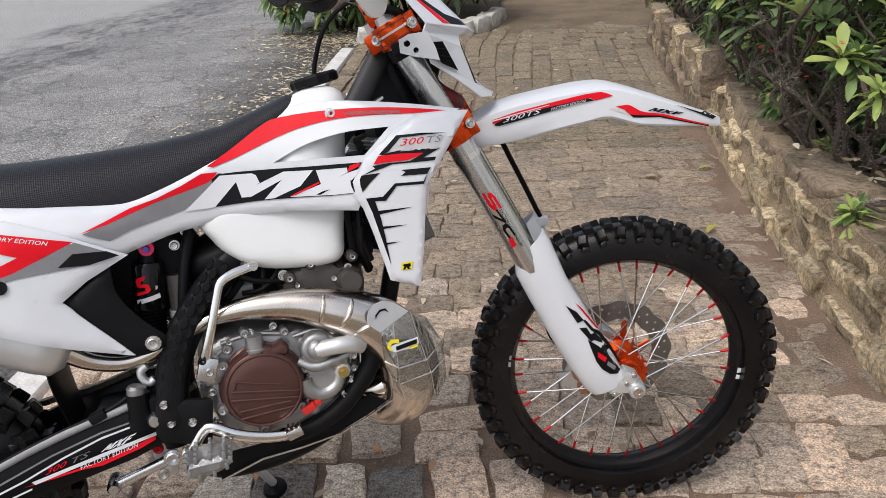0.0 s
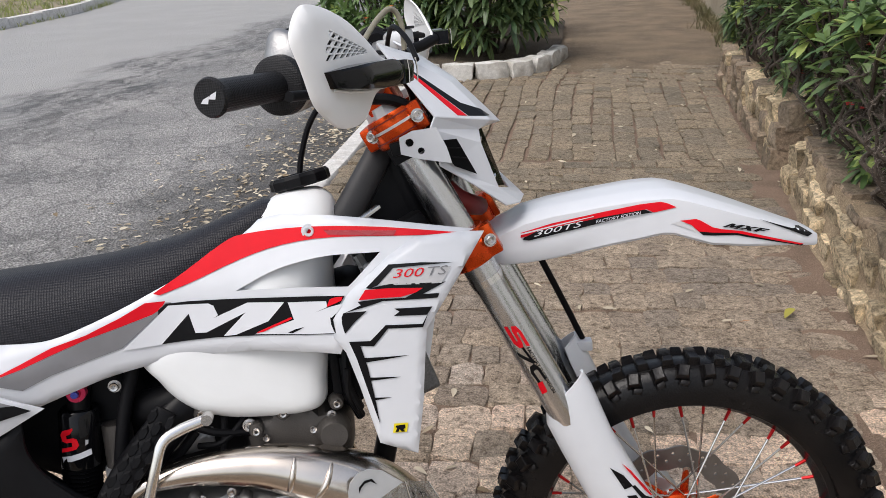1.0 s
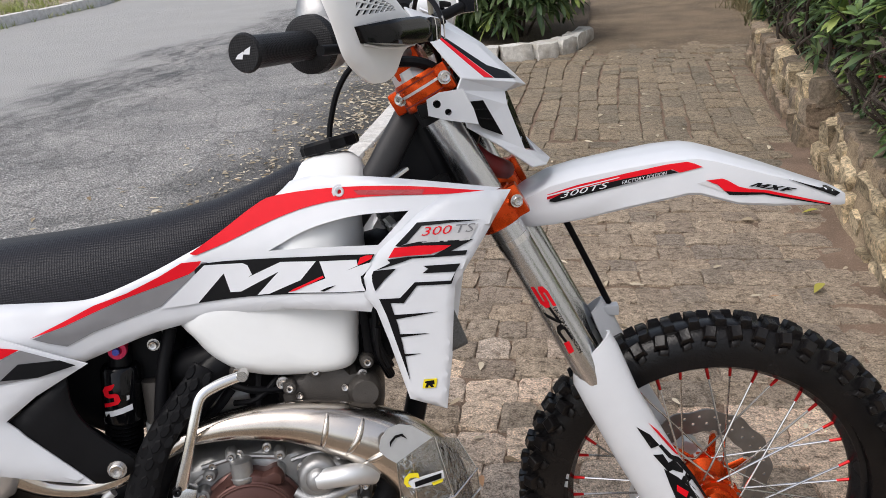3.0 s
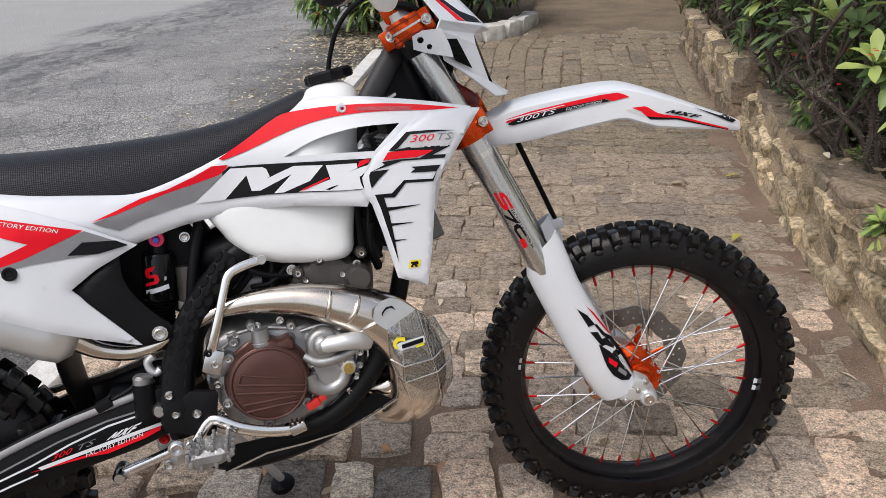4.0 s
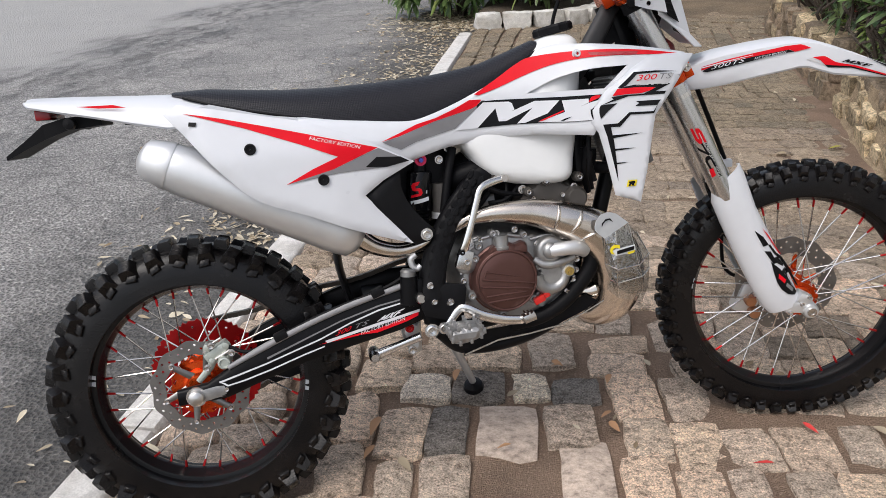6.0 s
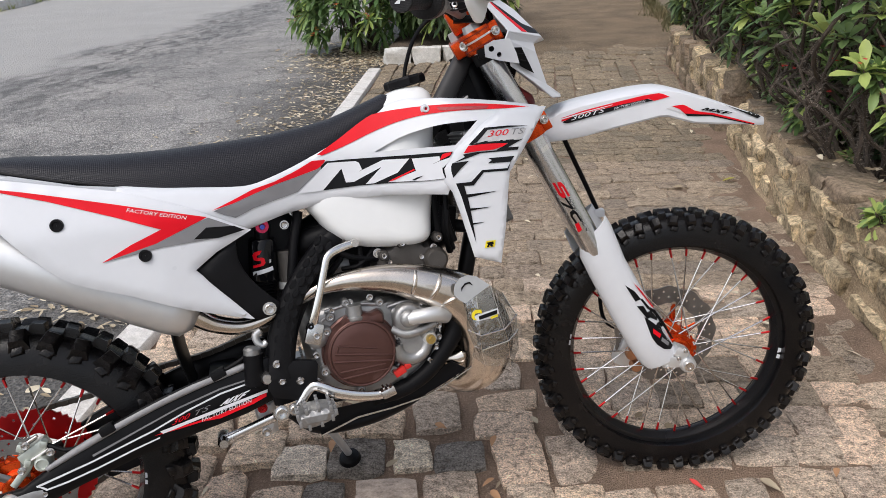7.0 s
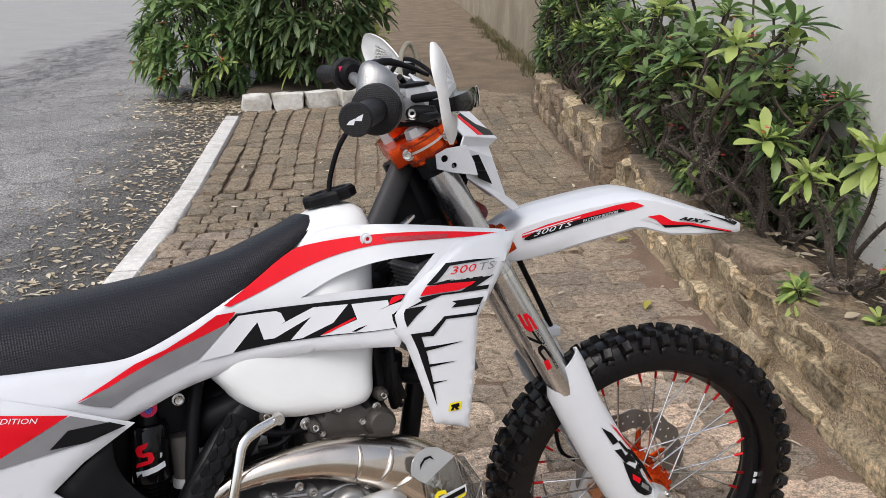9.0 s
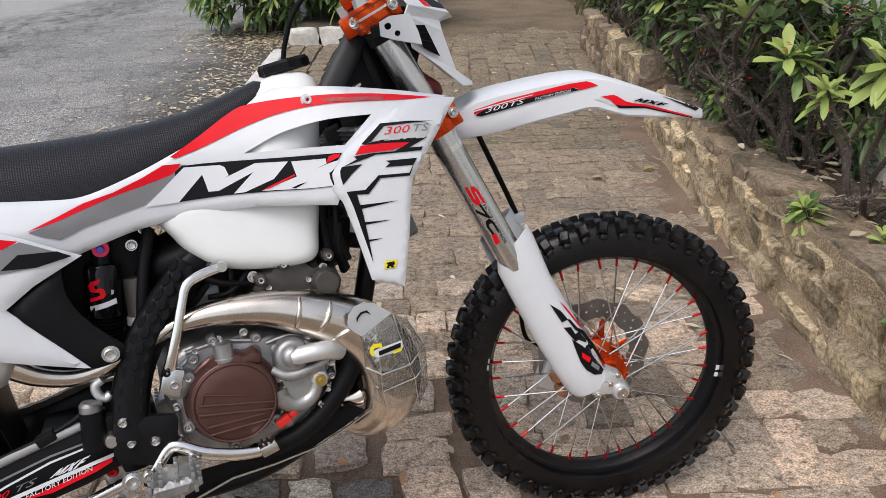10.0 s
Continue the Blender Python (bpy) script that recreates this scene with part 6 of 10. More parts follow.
part("oil_plug", lathe([(0.0005, -0.004), (0.012, -0.004), (0.0165, -0.001), (0.0185, 0.005), (0.0185, 0.010), (0.016, 0.011), (0.016, 0.034), (0.0005, 0.034)][::-1], 24, (0.704, -0.138, 0.236), "Z"), ALU_CAST, engine, "round alloy oil filler cap")
bm = bmesh.new()
add_pillow(bm, smooth_line([(0.780, 0.205), (0.790, 0.236), (0.820, 0.250), (0.850, 0.240), (0.868, 0.215), (0.868, 0.17), (0.848, 0.135), (0.815, 0.125), (0.788, 0.15)], 4, True), 0.024, 0.010, y0=-0.118, flat=0.3)
part("pump_cover", bm, ALU_CAST, engine, "rounded cast water pump cover")
part("pump_outlet", tube([(0.812, -0.150, 0.222), (0.840, -0.157, 0.224), (0.868, -0.155, 0.222), (0.893, -0.140, 0.212)], [0.0150, 0.0155, 0.0165, 0.0175], 18, 4), ALU_MATT, engine, "grey pump outlet elbow")
part("pump_dome", lathe([(0.0005, -0.016), (0.010, -0.016), (0.016, -0.012), (0.019, -0.006), (0.024, -0.006), (0.028, -0.003), (0.031, 0.002), (0.032, 0.020), (0.0005, 0.020)], 32, (0.812, -0.146, 0.222)), ALU_CAST, engine, "stepped round pump hub")
part("pump_volute", tube([(0.812 + 0.034 * math.cos(a), -0.136, 0.166 + 0.034 * math.sin(a)) for a in (1.4 - 0.42 * k for k in range(12))], [0.010 + 0.0006 * k for k in range(12)], 14, 2), ALU_CAST, engine, "spiral pump volute")
part("pump_bridge", tube([(0.775, -0.140, 0.205), (0.800, -0.146, 0.190), (0.835, -0.146, 0.192), (0.868, -0.142, 0.200)], [0.008, 0.010, 0.010, 0.008], 12, 3), ALU_CAST, engine)
part("plug_flange", lathe([(0.0005, -0.006), (0.013, -0.006), (0.016, -0.003), (0.017, 0.014), (0.0005, 0.014)], 8, (0.852, -0.142, 0.170)), ALU_MATT, engine)
part("drain_plug", lathe([(0.0005, -0.010), (0.005, -0.010), (0.0055, -0.006), (0.010, -0.006), (0.010, 0.004), (0.0005, 0.004)], 12, (0.852, -0.150, 0.170)), BRASS, engine, "brass hexagonal plug")
for X, Z in ((0.846, 0.246), (0.878, 0.19), (0.80, 0.155), (0.788, 0.238), (0.742, 0.275), (0.70, 0.272), (0.66, 0.262), (0.615, 0.175), (0.612, 0.12), (0.865, 0.145), (0.85, 0.118)):
    bolt((X, -0.132 if X > 0.78 else -0.122, Z), 0.0052, engine)
part("clutch_fitting", box((0.779, -0.142, 0.112), (0.026, 0.014, 0.015), 0.003, (0, -22, 0)), RED_PLASTIC, engine, "red plastic connector")
part("connector_plug", box((0.797, -0.142, 0.121), (0.014, 0.012, 0.012), 0.003, (0, -22, 0)), RED_PLASTIC, engine, "red plastic connector")
part("connector_lead", tube([(0.803, -0.142, 0.124), (0.825, -0.140, 0.123), (0.850, -0.138, 0.136), (0.868, -0.134, 0.165)], 0.0022, 8, 4), HOSE, engine, "thin black lead")
part("gear_boss", lathe([(0.0005, -0.018), (0.014, -0.018), (0.022, -0.012), (0.024, 0.01), (0.0005, 0.01)], 24, (0.622, -0.125, 0.215)), ALU_CAST, engine)
CYL = smooth_line([(0.775, 0.27), (0.765, 0.352), (0.80, 0.376), (0.86, 0.380), (0.925, 0.352), (0.935, 0.31), (0.91, 0.26)], 3, True)
cyl = part("cylinder", pillow(CYL, 0.085, 0.02, flat=0.3), GREY_CAST, bike, "dark grey cast cylinder and head")
for X, Z in ((0.778, 0.358), (0.84, 0.372), (0.90, 0.350), (0.80, 0.335), (0.87, 0.335)):
    bolt((X, -0.086, Z), 0.0075 if X < 0.79 else 0.006, cyl)
part("power_valve", lathe([(0.0005, -0.03), (0.02, -0.03), (0.026, -0.022), (0.028, 0.02), (0.0005, 0.02)], 24, (0.90, -0.075, 0.325)), GREY_CAST, cyl)
part("spark_plug_cap", tube([(0.85, -0.02, 0.385), (0.855, -0.03, 0.42), (0.875, -0.04, 0.44)], 0.011, 12, 3), BLACK, bike)
part("engine_harness", pillow(smooth_line([(0.66, 0.36), (0.68, 0.44), (0.78, 0.50), (0.93, 0.56), (0.99, 0.54), (0.97, 0.40), (0.94, 0.33), (0.80, 0.36)], 3, True), 0.045, 0.03), BLACK, bike, "dark cables and frame parts under the tank")
part("carburettor", tube([(0.60, -0.01, 0.33), (0.66, -0.02, 0.335), (0.72, -0.02, 0.335)], [0.035, 0.03, 0.026], 20), ALU_CAST, bike, "grey carburettor between engine and shock")
part("coolant_hose", tube([(0.880, -0.122, 0.232), (0.905, -0.124, 0.212), (0.913, -0.126, 0.176), (0.884, -0.125, 0.134), (0.838, -0.122, 0.091), (0.782, -0.116, 0.064), (0.72, -0.10, 0.052)], [0.017, 0.0185, 0.0185, 0.0185, 0.0185, 0.018, 0.017], 18, 5), HOSE, bike, "thick black coolant hose curving under the pump")
part("radiator_hose", tube([(0.93, -0.02, 0.37), (0.955, -0.05, 0.385), (0.98, -0.09, 0.385), (1.0, -0.11, 0.40)], 0.014, 14, 4), HOSE, bike, "black upper radiator hose")
# kick starter
kick = part("kick_starter", tube([(0.612, -0.142, 0.236), (0.622, -0.150, 0.262), (0.640, -0.152, 0.310), (0.655, -0.150, 0.352), (0.667, -0.146, 0.378), (0.690, -0.138, 0.388), (0.728, -0.128, 0.394)], [0.010, 0.008, 0.0068, 0.0064, 0.007, 0.0074, 0.0068], 14, 5, squash=(0.75, 1.15)), CHROME, bike, "bright forged kick starter lever")
part("boss", box((0.617, -0.142, 0.228), (0.034, 0.022, 0.045), 0.006, (0, 20, 0)), ALU, kick)
bolt((0.620, -0.154, 0.224), 0.007, kick)
bolt((0.612, -0.154, 0.246), 0.006, kick, material=BLACK_SATIN)
part("knuckle", lathe([(0.0005, -0.008), (0.008, -0.008), (0.009, -0.004), (0.009, 0.008), (0.0005, 0.008)], 14, (0.727, -0.128, 0.394)), STEEL, kick)

# ---- frame ----
def spar():
    return tube([(1.09, -0.030, 0.62), (1.02, -0.050, 0.55), (0.92, -0.058, 0.48), (0.80, -0.060, 0.44), (0.70, -0.078, 0.405), (0.62, -0.104, 0.335), (0.565, -0.110, 0.25), (0.54, -0.112, 0.16), (0.545, -0.11, 0.09)], [0.024, 0.024, 0.022, 0.022, 0.024, 0.025, 0.025, 0.026, 0.024], 16, 5, squash=(0.75, 1.2))


both("frame_spar", spar, BLACK_SATIN, "black frame spar")
GRAPHITE = mat("graphite_coated_frame", (0.035, 0.035, 0.037), 0.5, vary=0.12, bump=0.05, bump_scale=200, spec=0.3)
part("frame_beam", tube([(1.052, -0.028, 0.765), (1.005, -0.040, 0.700), (0.955, -0.048, 0.632), (0.90, -0.05, 0.57)], [0.019, 0.0205, 0.022, 0.022], 16, 3, squash=(0.7, 1.1)), GRAPHITE, bike, "dark grey upper frame beam")
both("frame_gusset", lambda: shell([(1.050, 0.748), (0.965, 0.632), (1.045, 0.590), (1.100, 0.600)], lambda X, Z, d: (X, -0.030 + d, Z), 0.004, (), 0.03), BLACK_SATIN, "black steering head plate")
part("head_tube", tube([(1.115, 0, 0.53), (1.045, 0, 0.755)], 0.034, 22), BLACK_SATIN, bike, "black steering head")
part("down_tube", tube([(1.10, 0, 0.60), (1.035, 0, 0.42), (0.985, 0, 0.26), (0.955, 0, 0.17)], 0.019, 14, 3), BLACK_SATIN, bike)
both("cradle_tube", lambda: tube([(0.965, -0.02, 0.19), (0.935, -0.055, 0.13), (0.875, -0.080, 0.072), (0.80, -0.090, 0.030), (0.70, -0.094, 0.008), (0.60, -0.098, 0.015), (0.55, -0.102, 0.06)], 0.0150, 14, 5), BLACK_SATIN, "black lower frame tube")
both("subframe", lambda: tube([(0.66, -0.085, 0.50), (0.45, -0.085, 0.545), (0.20, -0.08, 0.575), (-0.05, -0.06, 0.605)], 0.011, 10, 3), BLACK_SATIN)
both("subframe_strut", lambda: tube([(0.55, -0.095, 0.28), (0.40, -0.085, 0.42), (0.24, -0.08, 0.56)], 0.010, 10, 3), BLACK_SATIN)
part("air_box", pillow(smooth_line([(0.30, 0.42), (0.33, 0.54), (0.45, 0.55), (0.60, 0.50), (0.645, 0.42), (0.62, 0.34), (0.56, 0.30), (0.42, 0.33)], 3, True), 0.060, 0.04), BLACK, bike, "black air filter box inside the frame")
# grip guard over the spar
guard_line = [(0.672, -0.112, 0.412), (0.634, -0.126, 0.362), (0.594, -0.136, 0.316), (0.564, -0.140, 0.256), (0.546, -0.143, 0.190), (0.540, -0.145, 0.150)]
fg = part("frame_guard", tube(guard_line, [0.016, 0.018, 0.021, 0.023, 0.025, 0.027], 16, 5, squash=(0.45, 1.0), up=(0, -1, 0)), BLACK, bike, "black textured frame guard")
scale_line = smooth_line(guard_line, 5)
for i in range(1, len(scale_line) - 1, 2):
    for s in (-1, 0, 1):
        c = scale_line[i] if s else scale_line[min(i + 1, len(scale_line) - 1)]
        d = (scale_line[i + 1] - scale_line[i - 1]).normalized()
        n = d.cross(Vector((0, -1, 0))).normalized()
        p = c + n * s * 0.0125 + Vector((0, -0.0085 if s == 0 else -0.0062, 0))
        bm = bmesh.new()
        hexa = [p + (d * math.cos(a) * 0.0125 + n * math.sin(a) * 0.0068) for a in (k * math.pi / 3 for k in range(6))]
        lo = [bm.verts.new(q) for q in hexa]
        hi = [bm.verts.new(p + (q - p) * 0.72 + Vector((0, -0.0028, 0))) for q in hexa]
        bm.faces.new(hi)
        for k in range(6):
            bm.faces.new((lo[k], lo[(k + 1) % 6], hi[(k + 1) % 6], hi[k]))
        part("grip_scale", bm, BLACK, fg, smooth=False)
pp = part("pivot_guard", shell([(0.5107, 0.1335), (0.5190, 0.1809), (0.5309, 0.1848), (0.5751, 0.1805), (0.6110, 0.1722), (0.6143, 0.1647), (0.6013, 0.0990), (0.5942, 0.0911), (0.5595, 0.1000), (0.5171, 0.1152)], lambda X, Z, d: (X, -0.154 + d, Z), 0.012, (), 0.014, 0.008, 0.005), BLACK, bike, "black plastic pivot guard plate with three bolts")
for X, Z in ((0.5346, 0.1826), (0.5393, 0.1464), (0.5743, 0.1395)):
    bolt((X, -0.156, Z), 0.0062, pp)
for x, z in ((0.597, 0.446), (0.62, 0.47)):
    bolt((x, -0.066, z), 0.007, bike)
part("breather_hose", tube([(0.628, -0.075, 0.47), (0.612, -0.085, 0.42), (0.600, -0.09, 0.37), (0.588, -0.09, 0.31)], 0.010, 12, 4), HOSE, bike, "black breather hose")
part("intake_boot", tube([(0.58, -0.02, 0.38), (0.63, -0.05, 0.40), (0.67, -0.066, 0.41), (0.70, -0.06, 0.42)], [0.03, 0.028, 0.026, 0.024], 16, 4), HOSE, bike, "black rubber intake boot")

# ---- shock ----
sh0, sh1 = Vector((0.552, -0.078, 0.452)), Vector((0.528, -0.070, 0.28))
shock = part("shock_body", tube([sh0.lerp(sh1, 0.14), sh0.lerp(sh1, 0.17), sh0.lerp(sh1, 0.62), sh0.lerp(sh1, 0.64)], [0.025, 0.0285, 0.0285, 0.026], 26), BLACK_GLOSS, bike, "black shock absorber reservoir with red adjuster")
part("adjuster", lathe([(0.0005, -0.012), (0.006, -0.012), (0.007, -0.008), (0.013, -0.008), (0.014, 0.008), (0.0005, 0.008)], 18, tuple(sh0 + Vector((0, -0.006, 0)))), PINK_RED, shock, "red and blue adjuster knob")
part("adjuster_screw", lathe([(0.0005, -0.017), (0.005, -0.017), (0.006, -0.012), (0.0005, -0.012)], 12, tuple(sh0 + Vector((0, -0.006, 0)))), mat("blue_anodised", (0.08, 0.10, 0.45), 0.3, metal=0.7), shock, "blue adjuster screw")
part("adjuster_body", tube([sh0 + Vector((0, 0.004, 0.004)), sh0.lerp(sh1, 0.15)], 0.016, 18), BLACK_SATIN, shock, "black shock head")
part("spring", tube([sh0.lerp(sh1, 0.64 + 0.012 * k / 6) + Vector((math.cos(k * math.pi / 6) * 0.020, math.sin(k * math.pi / 6) * 0.020, 0)) for k in range(160)], 0.0028, 6), BLACK_SATIN, shock, "black coil spring")
dk = lambda lift: (lambda X, Z, d: ((X - 0.541) * 1.45 + 0.541, -0.0758 - math.sqrt(max(1e-6, 0.0287 ** 2 - ((X - 0.541) * 1.45) ** 2)) - lift + d, (Z - 0.385) * 1.2 + 0.385))
part("decal", shell([(0.550, 0.404), (0.536, 0.401), (0.533, 0.396), (0.534, 0.388), (0.538, 0.386), (0.543, 0.386), (0.543, 0.381), (0.532, 0.379), (0.531, 0.374), (0.546, 0.377), (0.549, 0.381), (0.548, 0.389), (0.545, 0.391), (0.539, 0.391), (0.539, 0.395), (0.551, 0.398)], lambda X, Z, d: dk(0)(X - 0.004, Z, d), 0.0005, (), 0.006), RED, shock)
part("decal", shell([(0.526, 0.368), (0.554, 0.373), (0.554, 0.366), (0.526, 0.361)], dk(0), 0.0005, (), 0.006), WHITE_VINYL, shock)
part("decal", shell([(0.5485, 0.400), (0.5555, 0.401), (0.5550, 0.397), (0.5525, 0.380), (0.5500, 0.379), (0.5525, 0.396), (0.5485, 0.395)], dk(0), 0.0005, (), 0.006), SILVER_VINYL, shock)
for k in range(9):
    t = 0.655 + 0.036 * k
    part("rib", tube([sh0.lerp(sh1, t), sh0.lerp(sh1, t + 0.010), sh0.lerp(sh1, t + 0.024)], [0.0225, 0.0275, 0.0225], 22), BLACK_SATIN, shock)
res = part("shock_reservoir", tube([(0.592, -0.070, 0.395), (0.590, -0.070, 0.330)], 0.021, 20), GREY_CAST, bike, "dark ribbed reservoir beside the shock")
part("reservoir_ring", tube([(0.590, -0.070, 0.330), (0.589, -0.070, 0.316)], 0.0235, 20), ALU_MATT, res, "pale ring at the foot")
# ---- swingarm and running gear ----
def arm_ring(x, zc, h, y, w):
    return [Vector((x, y + sy * w * (1 if abs(sz) < 0.9 else 0.72), zc + sz * h)) for sy, sz in ((-1, -0.7), (-1, 0.7), (-0.72, 1), (0.72, 1), (1, 0.7), (1, -0.7), (0.72, -1), (-0.72, -1))]


ARM = [(-0.035, 0.004, 0.017, 0.106, 0.010), (0.03, 0.008, 0.020, 0.106, 0.012), (0.07, 0.020, 0.030, 0.106, 0.014), (0.13, 0.045, 0.036, 0.105, 0.015), (0.25, 0.085, 0.042, 0.104, 0.016), (0.36, 0.112, 0.048, 0.104, 0.017), (0.46, 0.132, 0.050, 0.104, 0.018), (0.52, 0.140, 0.040, 0.104, 0.018)]


def arm():
    bm = bmesh.new()
    add_loft(bm, [arm_ring(x, zc, h, -y, w) for x, zc, h, y, w in ARM])
    return bm


right_arm, left_arm = both("swingarm", arm, BLACK_SATIN, "black swingarm with white and red graphics", angle=50)
part("cross_brace", box((0.42, 0, 0.12), (0.06, 0.19, 0.06), 0.01), BLACK_SATIN, bike)
y_arm = lambda X, Z: -float(np.interp(X, [0, 0.1, 0.25, 0.5], [0.119, 0.1205, 0.1205, 0.1225]))
on_arm = lambda l: (lambda X, Z, d: (X, y_arm(X, Z) - l + d, Z))
decal([(0.0563, 0.0310), (0.1618, 0.0569), (0.2819, 0.0927), (0.3499, 0.1186), (0.4174, 0.1392), (0.4841, 0.1501), (0.4837, 0.1470), (0.4169, 0.1355), (0.3493, 0.1150), (0.2813, 0.0890), (0.1611, 0.0532), (0.0577, 0.0270)], WHITE_VINYL, right_arm, D1, on_arm)
decal([(0.0581, 0.0288), (0.0677, 0.0265), (0.0744, 0.0209), (0.1115, 0.0275), (0.1705, 0.0421), (0.2425, 0.0634), (0.2906, 0.0755), (0.2901, 0.0724), (0.2419, 0.0598), (0.1698, 0.0384), (0.1108, 0.0238), (0.0727, 0.0174), (0.0640, 0.0246)], WHITE_VINYL, right_arm, D1, on_arm)
decal([(0.1638, 0.0684), (0.2605, 0.1020), (0.3339, 0.1275), (0.4190, 0.1491), (0.4792, 0.1572), (0.4788, 0.1541), (0.4184, 0.1454), (0.3333, 0.1239), (0.2599, 0.0983), (0.1654, 0.0644)], GREY_VINYL, right_arm, D1, on_arm)
decal([(0.2798, 0.0798), (0.3273, 0.0870), (0.4108, 0.0960), (0.4848, 0.1144), (0.5052, 0.1226), (0.5037, 0.1126), (0.4772, 0.1029), (0.4094, 0.0873), (0.3742, 0.0880), (0.3267, 0.0833), (0.2914, 0.0804)], RED, right_arm, D1, on_arm)
decal([(0.2924, 0.0865), (0.4129, 0.1096), (0.5083, 0.1272), (0.5074, 0.1210), (0.4119, 0.1034), (0.2973, 0.0807)], WHITE_VINYL, right_arm, D2, on_arm)
decal([(0.4110, 0.1124), (0.4285, 0.1238), (0.4331, 0.1248), (0.4269, 0.1188), (0.4397, 0.1262), (0.4449, 0.1272), (0.4273, 0.1145), (0.4230, 0.1140), (0.4335, 0.1213), (0.4225, 0.1149), (0.4191, 0.1144), (0.4250, 0.1198), (0.4148, 0.1129)], WHITE_VINYL, right_arm, D2, on_arm)
decal([(0.4283, 0.1146), (0.4415, 0.1217), (0.4459, 0.1274), (0.4510, 0.1285), (0.4484, 0.1252), (0.4567, 0.1297), (0.4613, 0.1307), (0.4475, 0.1227), (0.4437, 0.1166), (0.4384, 0.1159), (0.4410, 0.1196), (0.4331, 0.1153)], WHITE_VINYL, right_arm, D2, on_arm)
decal([(0.4447, 0.1167), (0.4634, 0.1311), (0.4758, 0.1337), (0.4711, 0.1302), (0.4645, 0.1289), (0.4611, 0.1262), (0.4666, 0.1272), (0.4624, 0.1241), (0.4574, 0.1233), (0.4495, 0.1173)], WHITE_VINYL, right_arm, D2, on_arm)
part("lettering", writing("300", 0.015, on_line(y_arm, D2, (0.3145, 0.0935), (0.976, 0.22), (0.30, 0.95)), 0.3, width=0.038), RED, right_arm, smooth=False)
part("lettering", writing("TS", 0.015, on_line(y_arm, D2, (0.3550, 0.1025), (0.976, 0.20), (0.30, 0.95)), 0.3, width=0.038), GREY_VINYL, right_arm, smooth=False)
part("lettering", writing("FACTORY EDITION", 0.011, on_line(y_arm, D2, (0.372, 0.0885), (0.983, 0.185), (-0.05, 0.999)), 0.2, width=0.104), WHITE_VINYL, right_arm, smooth=False)
top_guard = part("arm_protector", tube([(0.08, -0.118, 0.058), (0.16, -0.120, 0.092), (0.27, -0.121, 0.133), (0.37, -0.122, 0.162), (0.475, -0.122, 0.184)], [0.005, 0.0075, 0.008, 0.008, 0.007], 10, 4), mat("grey_protector", (0.26, 0.26, 0.27), 0.45), bike, "grey brake hose guard along the swingarm")
for x, z in ((0.20, 0.113), (0.42, 0.178)):
    part("hose_clip", box((x, -0.121, z), (0.03, 0.022, 0.018), 0.004, (0, -20, 0)), BLACK, top_guard)
part("pivot_bolt", lathe([(0.0005, -0.016), (0.009, -0.016), (0.012, -0.012), (0.014, 0.0), (0.0005, 0.0)], 16, (0.512, -0.135, 0.155)), STEEL, bike)
part("pivot_block", box((0.505, -0.126, 0.165), (0.05, 0.02, 0.055), 0.008, (0, -10, 0)), BLACK_SATIN, bike)
cyl2 = part("brake_cylinder", tube([(0.4918, -0.128, 0.2063), (0.4900, -0.128, 0.1775), (0.4883, -0.125, 0.1448)], [0.0195, 0.020, 0.022], 20), BLACK_SATIN, bike, "black rear brake cylinder")
part("cylinder_cap", tube([(0.4908, -0.128, 0.2043), (0.4918, -0.128, 0.2163), (0.4928, -0.128, 0.2203)], [0.0175, 0.0175, 0.013], 20), ALU_CAST, cyl2, "ribbed alloy cap")
part("cylinder_elbow", tube([(0.5231, -0.115, 0.2223), (0.5136, -0.115, 0.2168), (0.5042, -0.115, 0.2259), (0.5030, -0.115, 0.2407), (0.5144, -0.115, 0.2489)], 0.0075, 12, 4), ALU_MATT, cyl2, "pale curved brake fitting")
# linkage and stand
part("linkage", tube([(0.400, -0.03, 0.004), (0.455, -0.045, 0.024), (0.512, -0.055, 0.042)], [0.012, 0.009, 0.010], 14, squash=(0.8, 1.1)), ALU, bike, "polished shock linkage arm")
part("linkage_bolt", lathe([(0.0005, -0.02), (0.009, -0.02), (0.013, -0.014), (0.015, 0.03), (0.0005, 0.03)], 16, (0.400, -0.03, 0.004)), STEEL, bike)
part("linkage_plate", pillow([(0.47, 0.075), (0.52, 0.07), (0.515, -0.005), (0.49, -0.012), (0.475, 0.02)], 0.03, 0.008, flat=0.5), ALU_MATT, bike)
for x, z, mt in ((0.490, 0.058, RED_METAL), (0.49, 0.004, STEEL), (0.496, 0.03, STEEL)):
    bolt((x, -0.034, z), 0.008, bike, material=mt)
for s in (1, -1):
    bm = bmesh.new()
    ring = smooth_line([(0.555, 0.088), (0.585, 0.098), (0.622, 0.094), (0.630, 0.078), (0.600, 0.066), (0.565, 0.066)], 3, True)
    add_pillow(bm, ring, 0.035, 0.006, y0=-0.195, flat=0.8)
    if s < 0:
        bmesh.ops.scale(bm, vec=(1, -1, 1), verts=bm.verts)
    peg = part("footpeg", bm, ALU_CAST, bike, "toothed steel footpeg", smooth=False)
    for p in ring[::2]:
        for y in (-0.225, -0.204, -0.183, -0.162):
            part("peg_tooth", box((p[0] * 0.97 + 0.592 * 0.03, y * s, p[1] + 0.003), (0.006, 0.007, 0.013), 0.001), ALU_CAST, peg)
bolt((0.555, -0.152, 0.082), 0.010, bike)
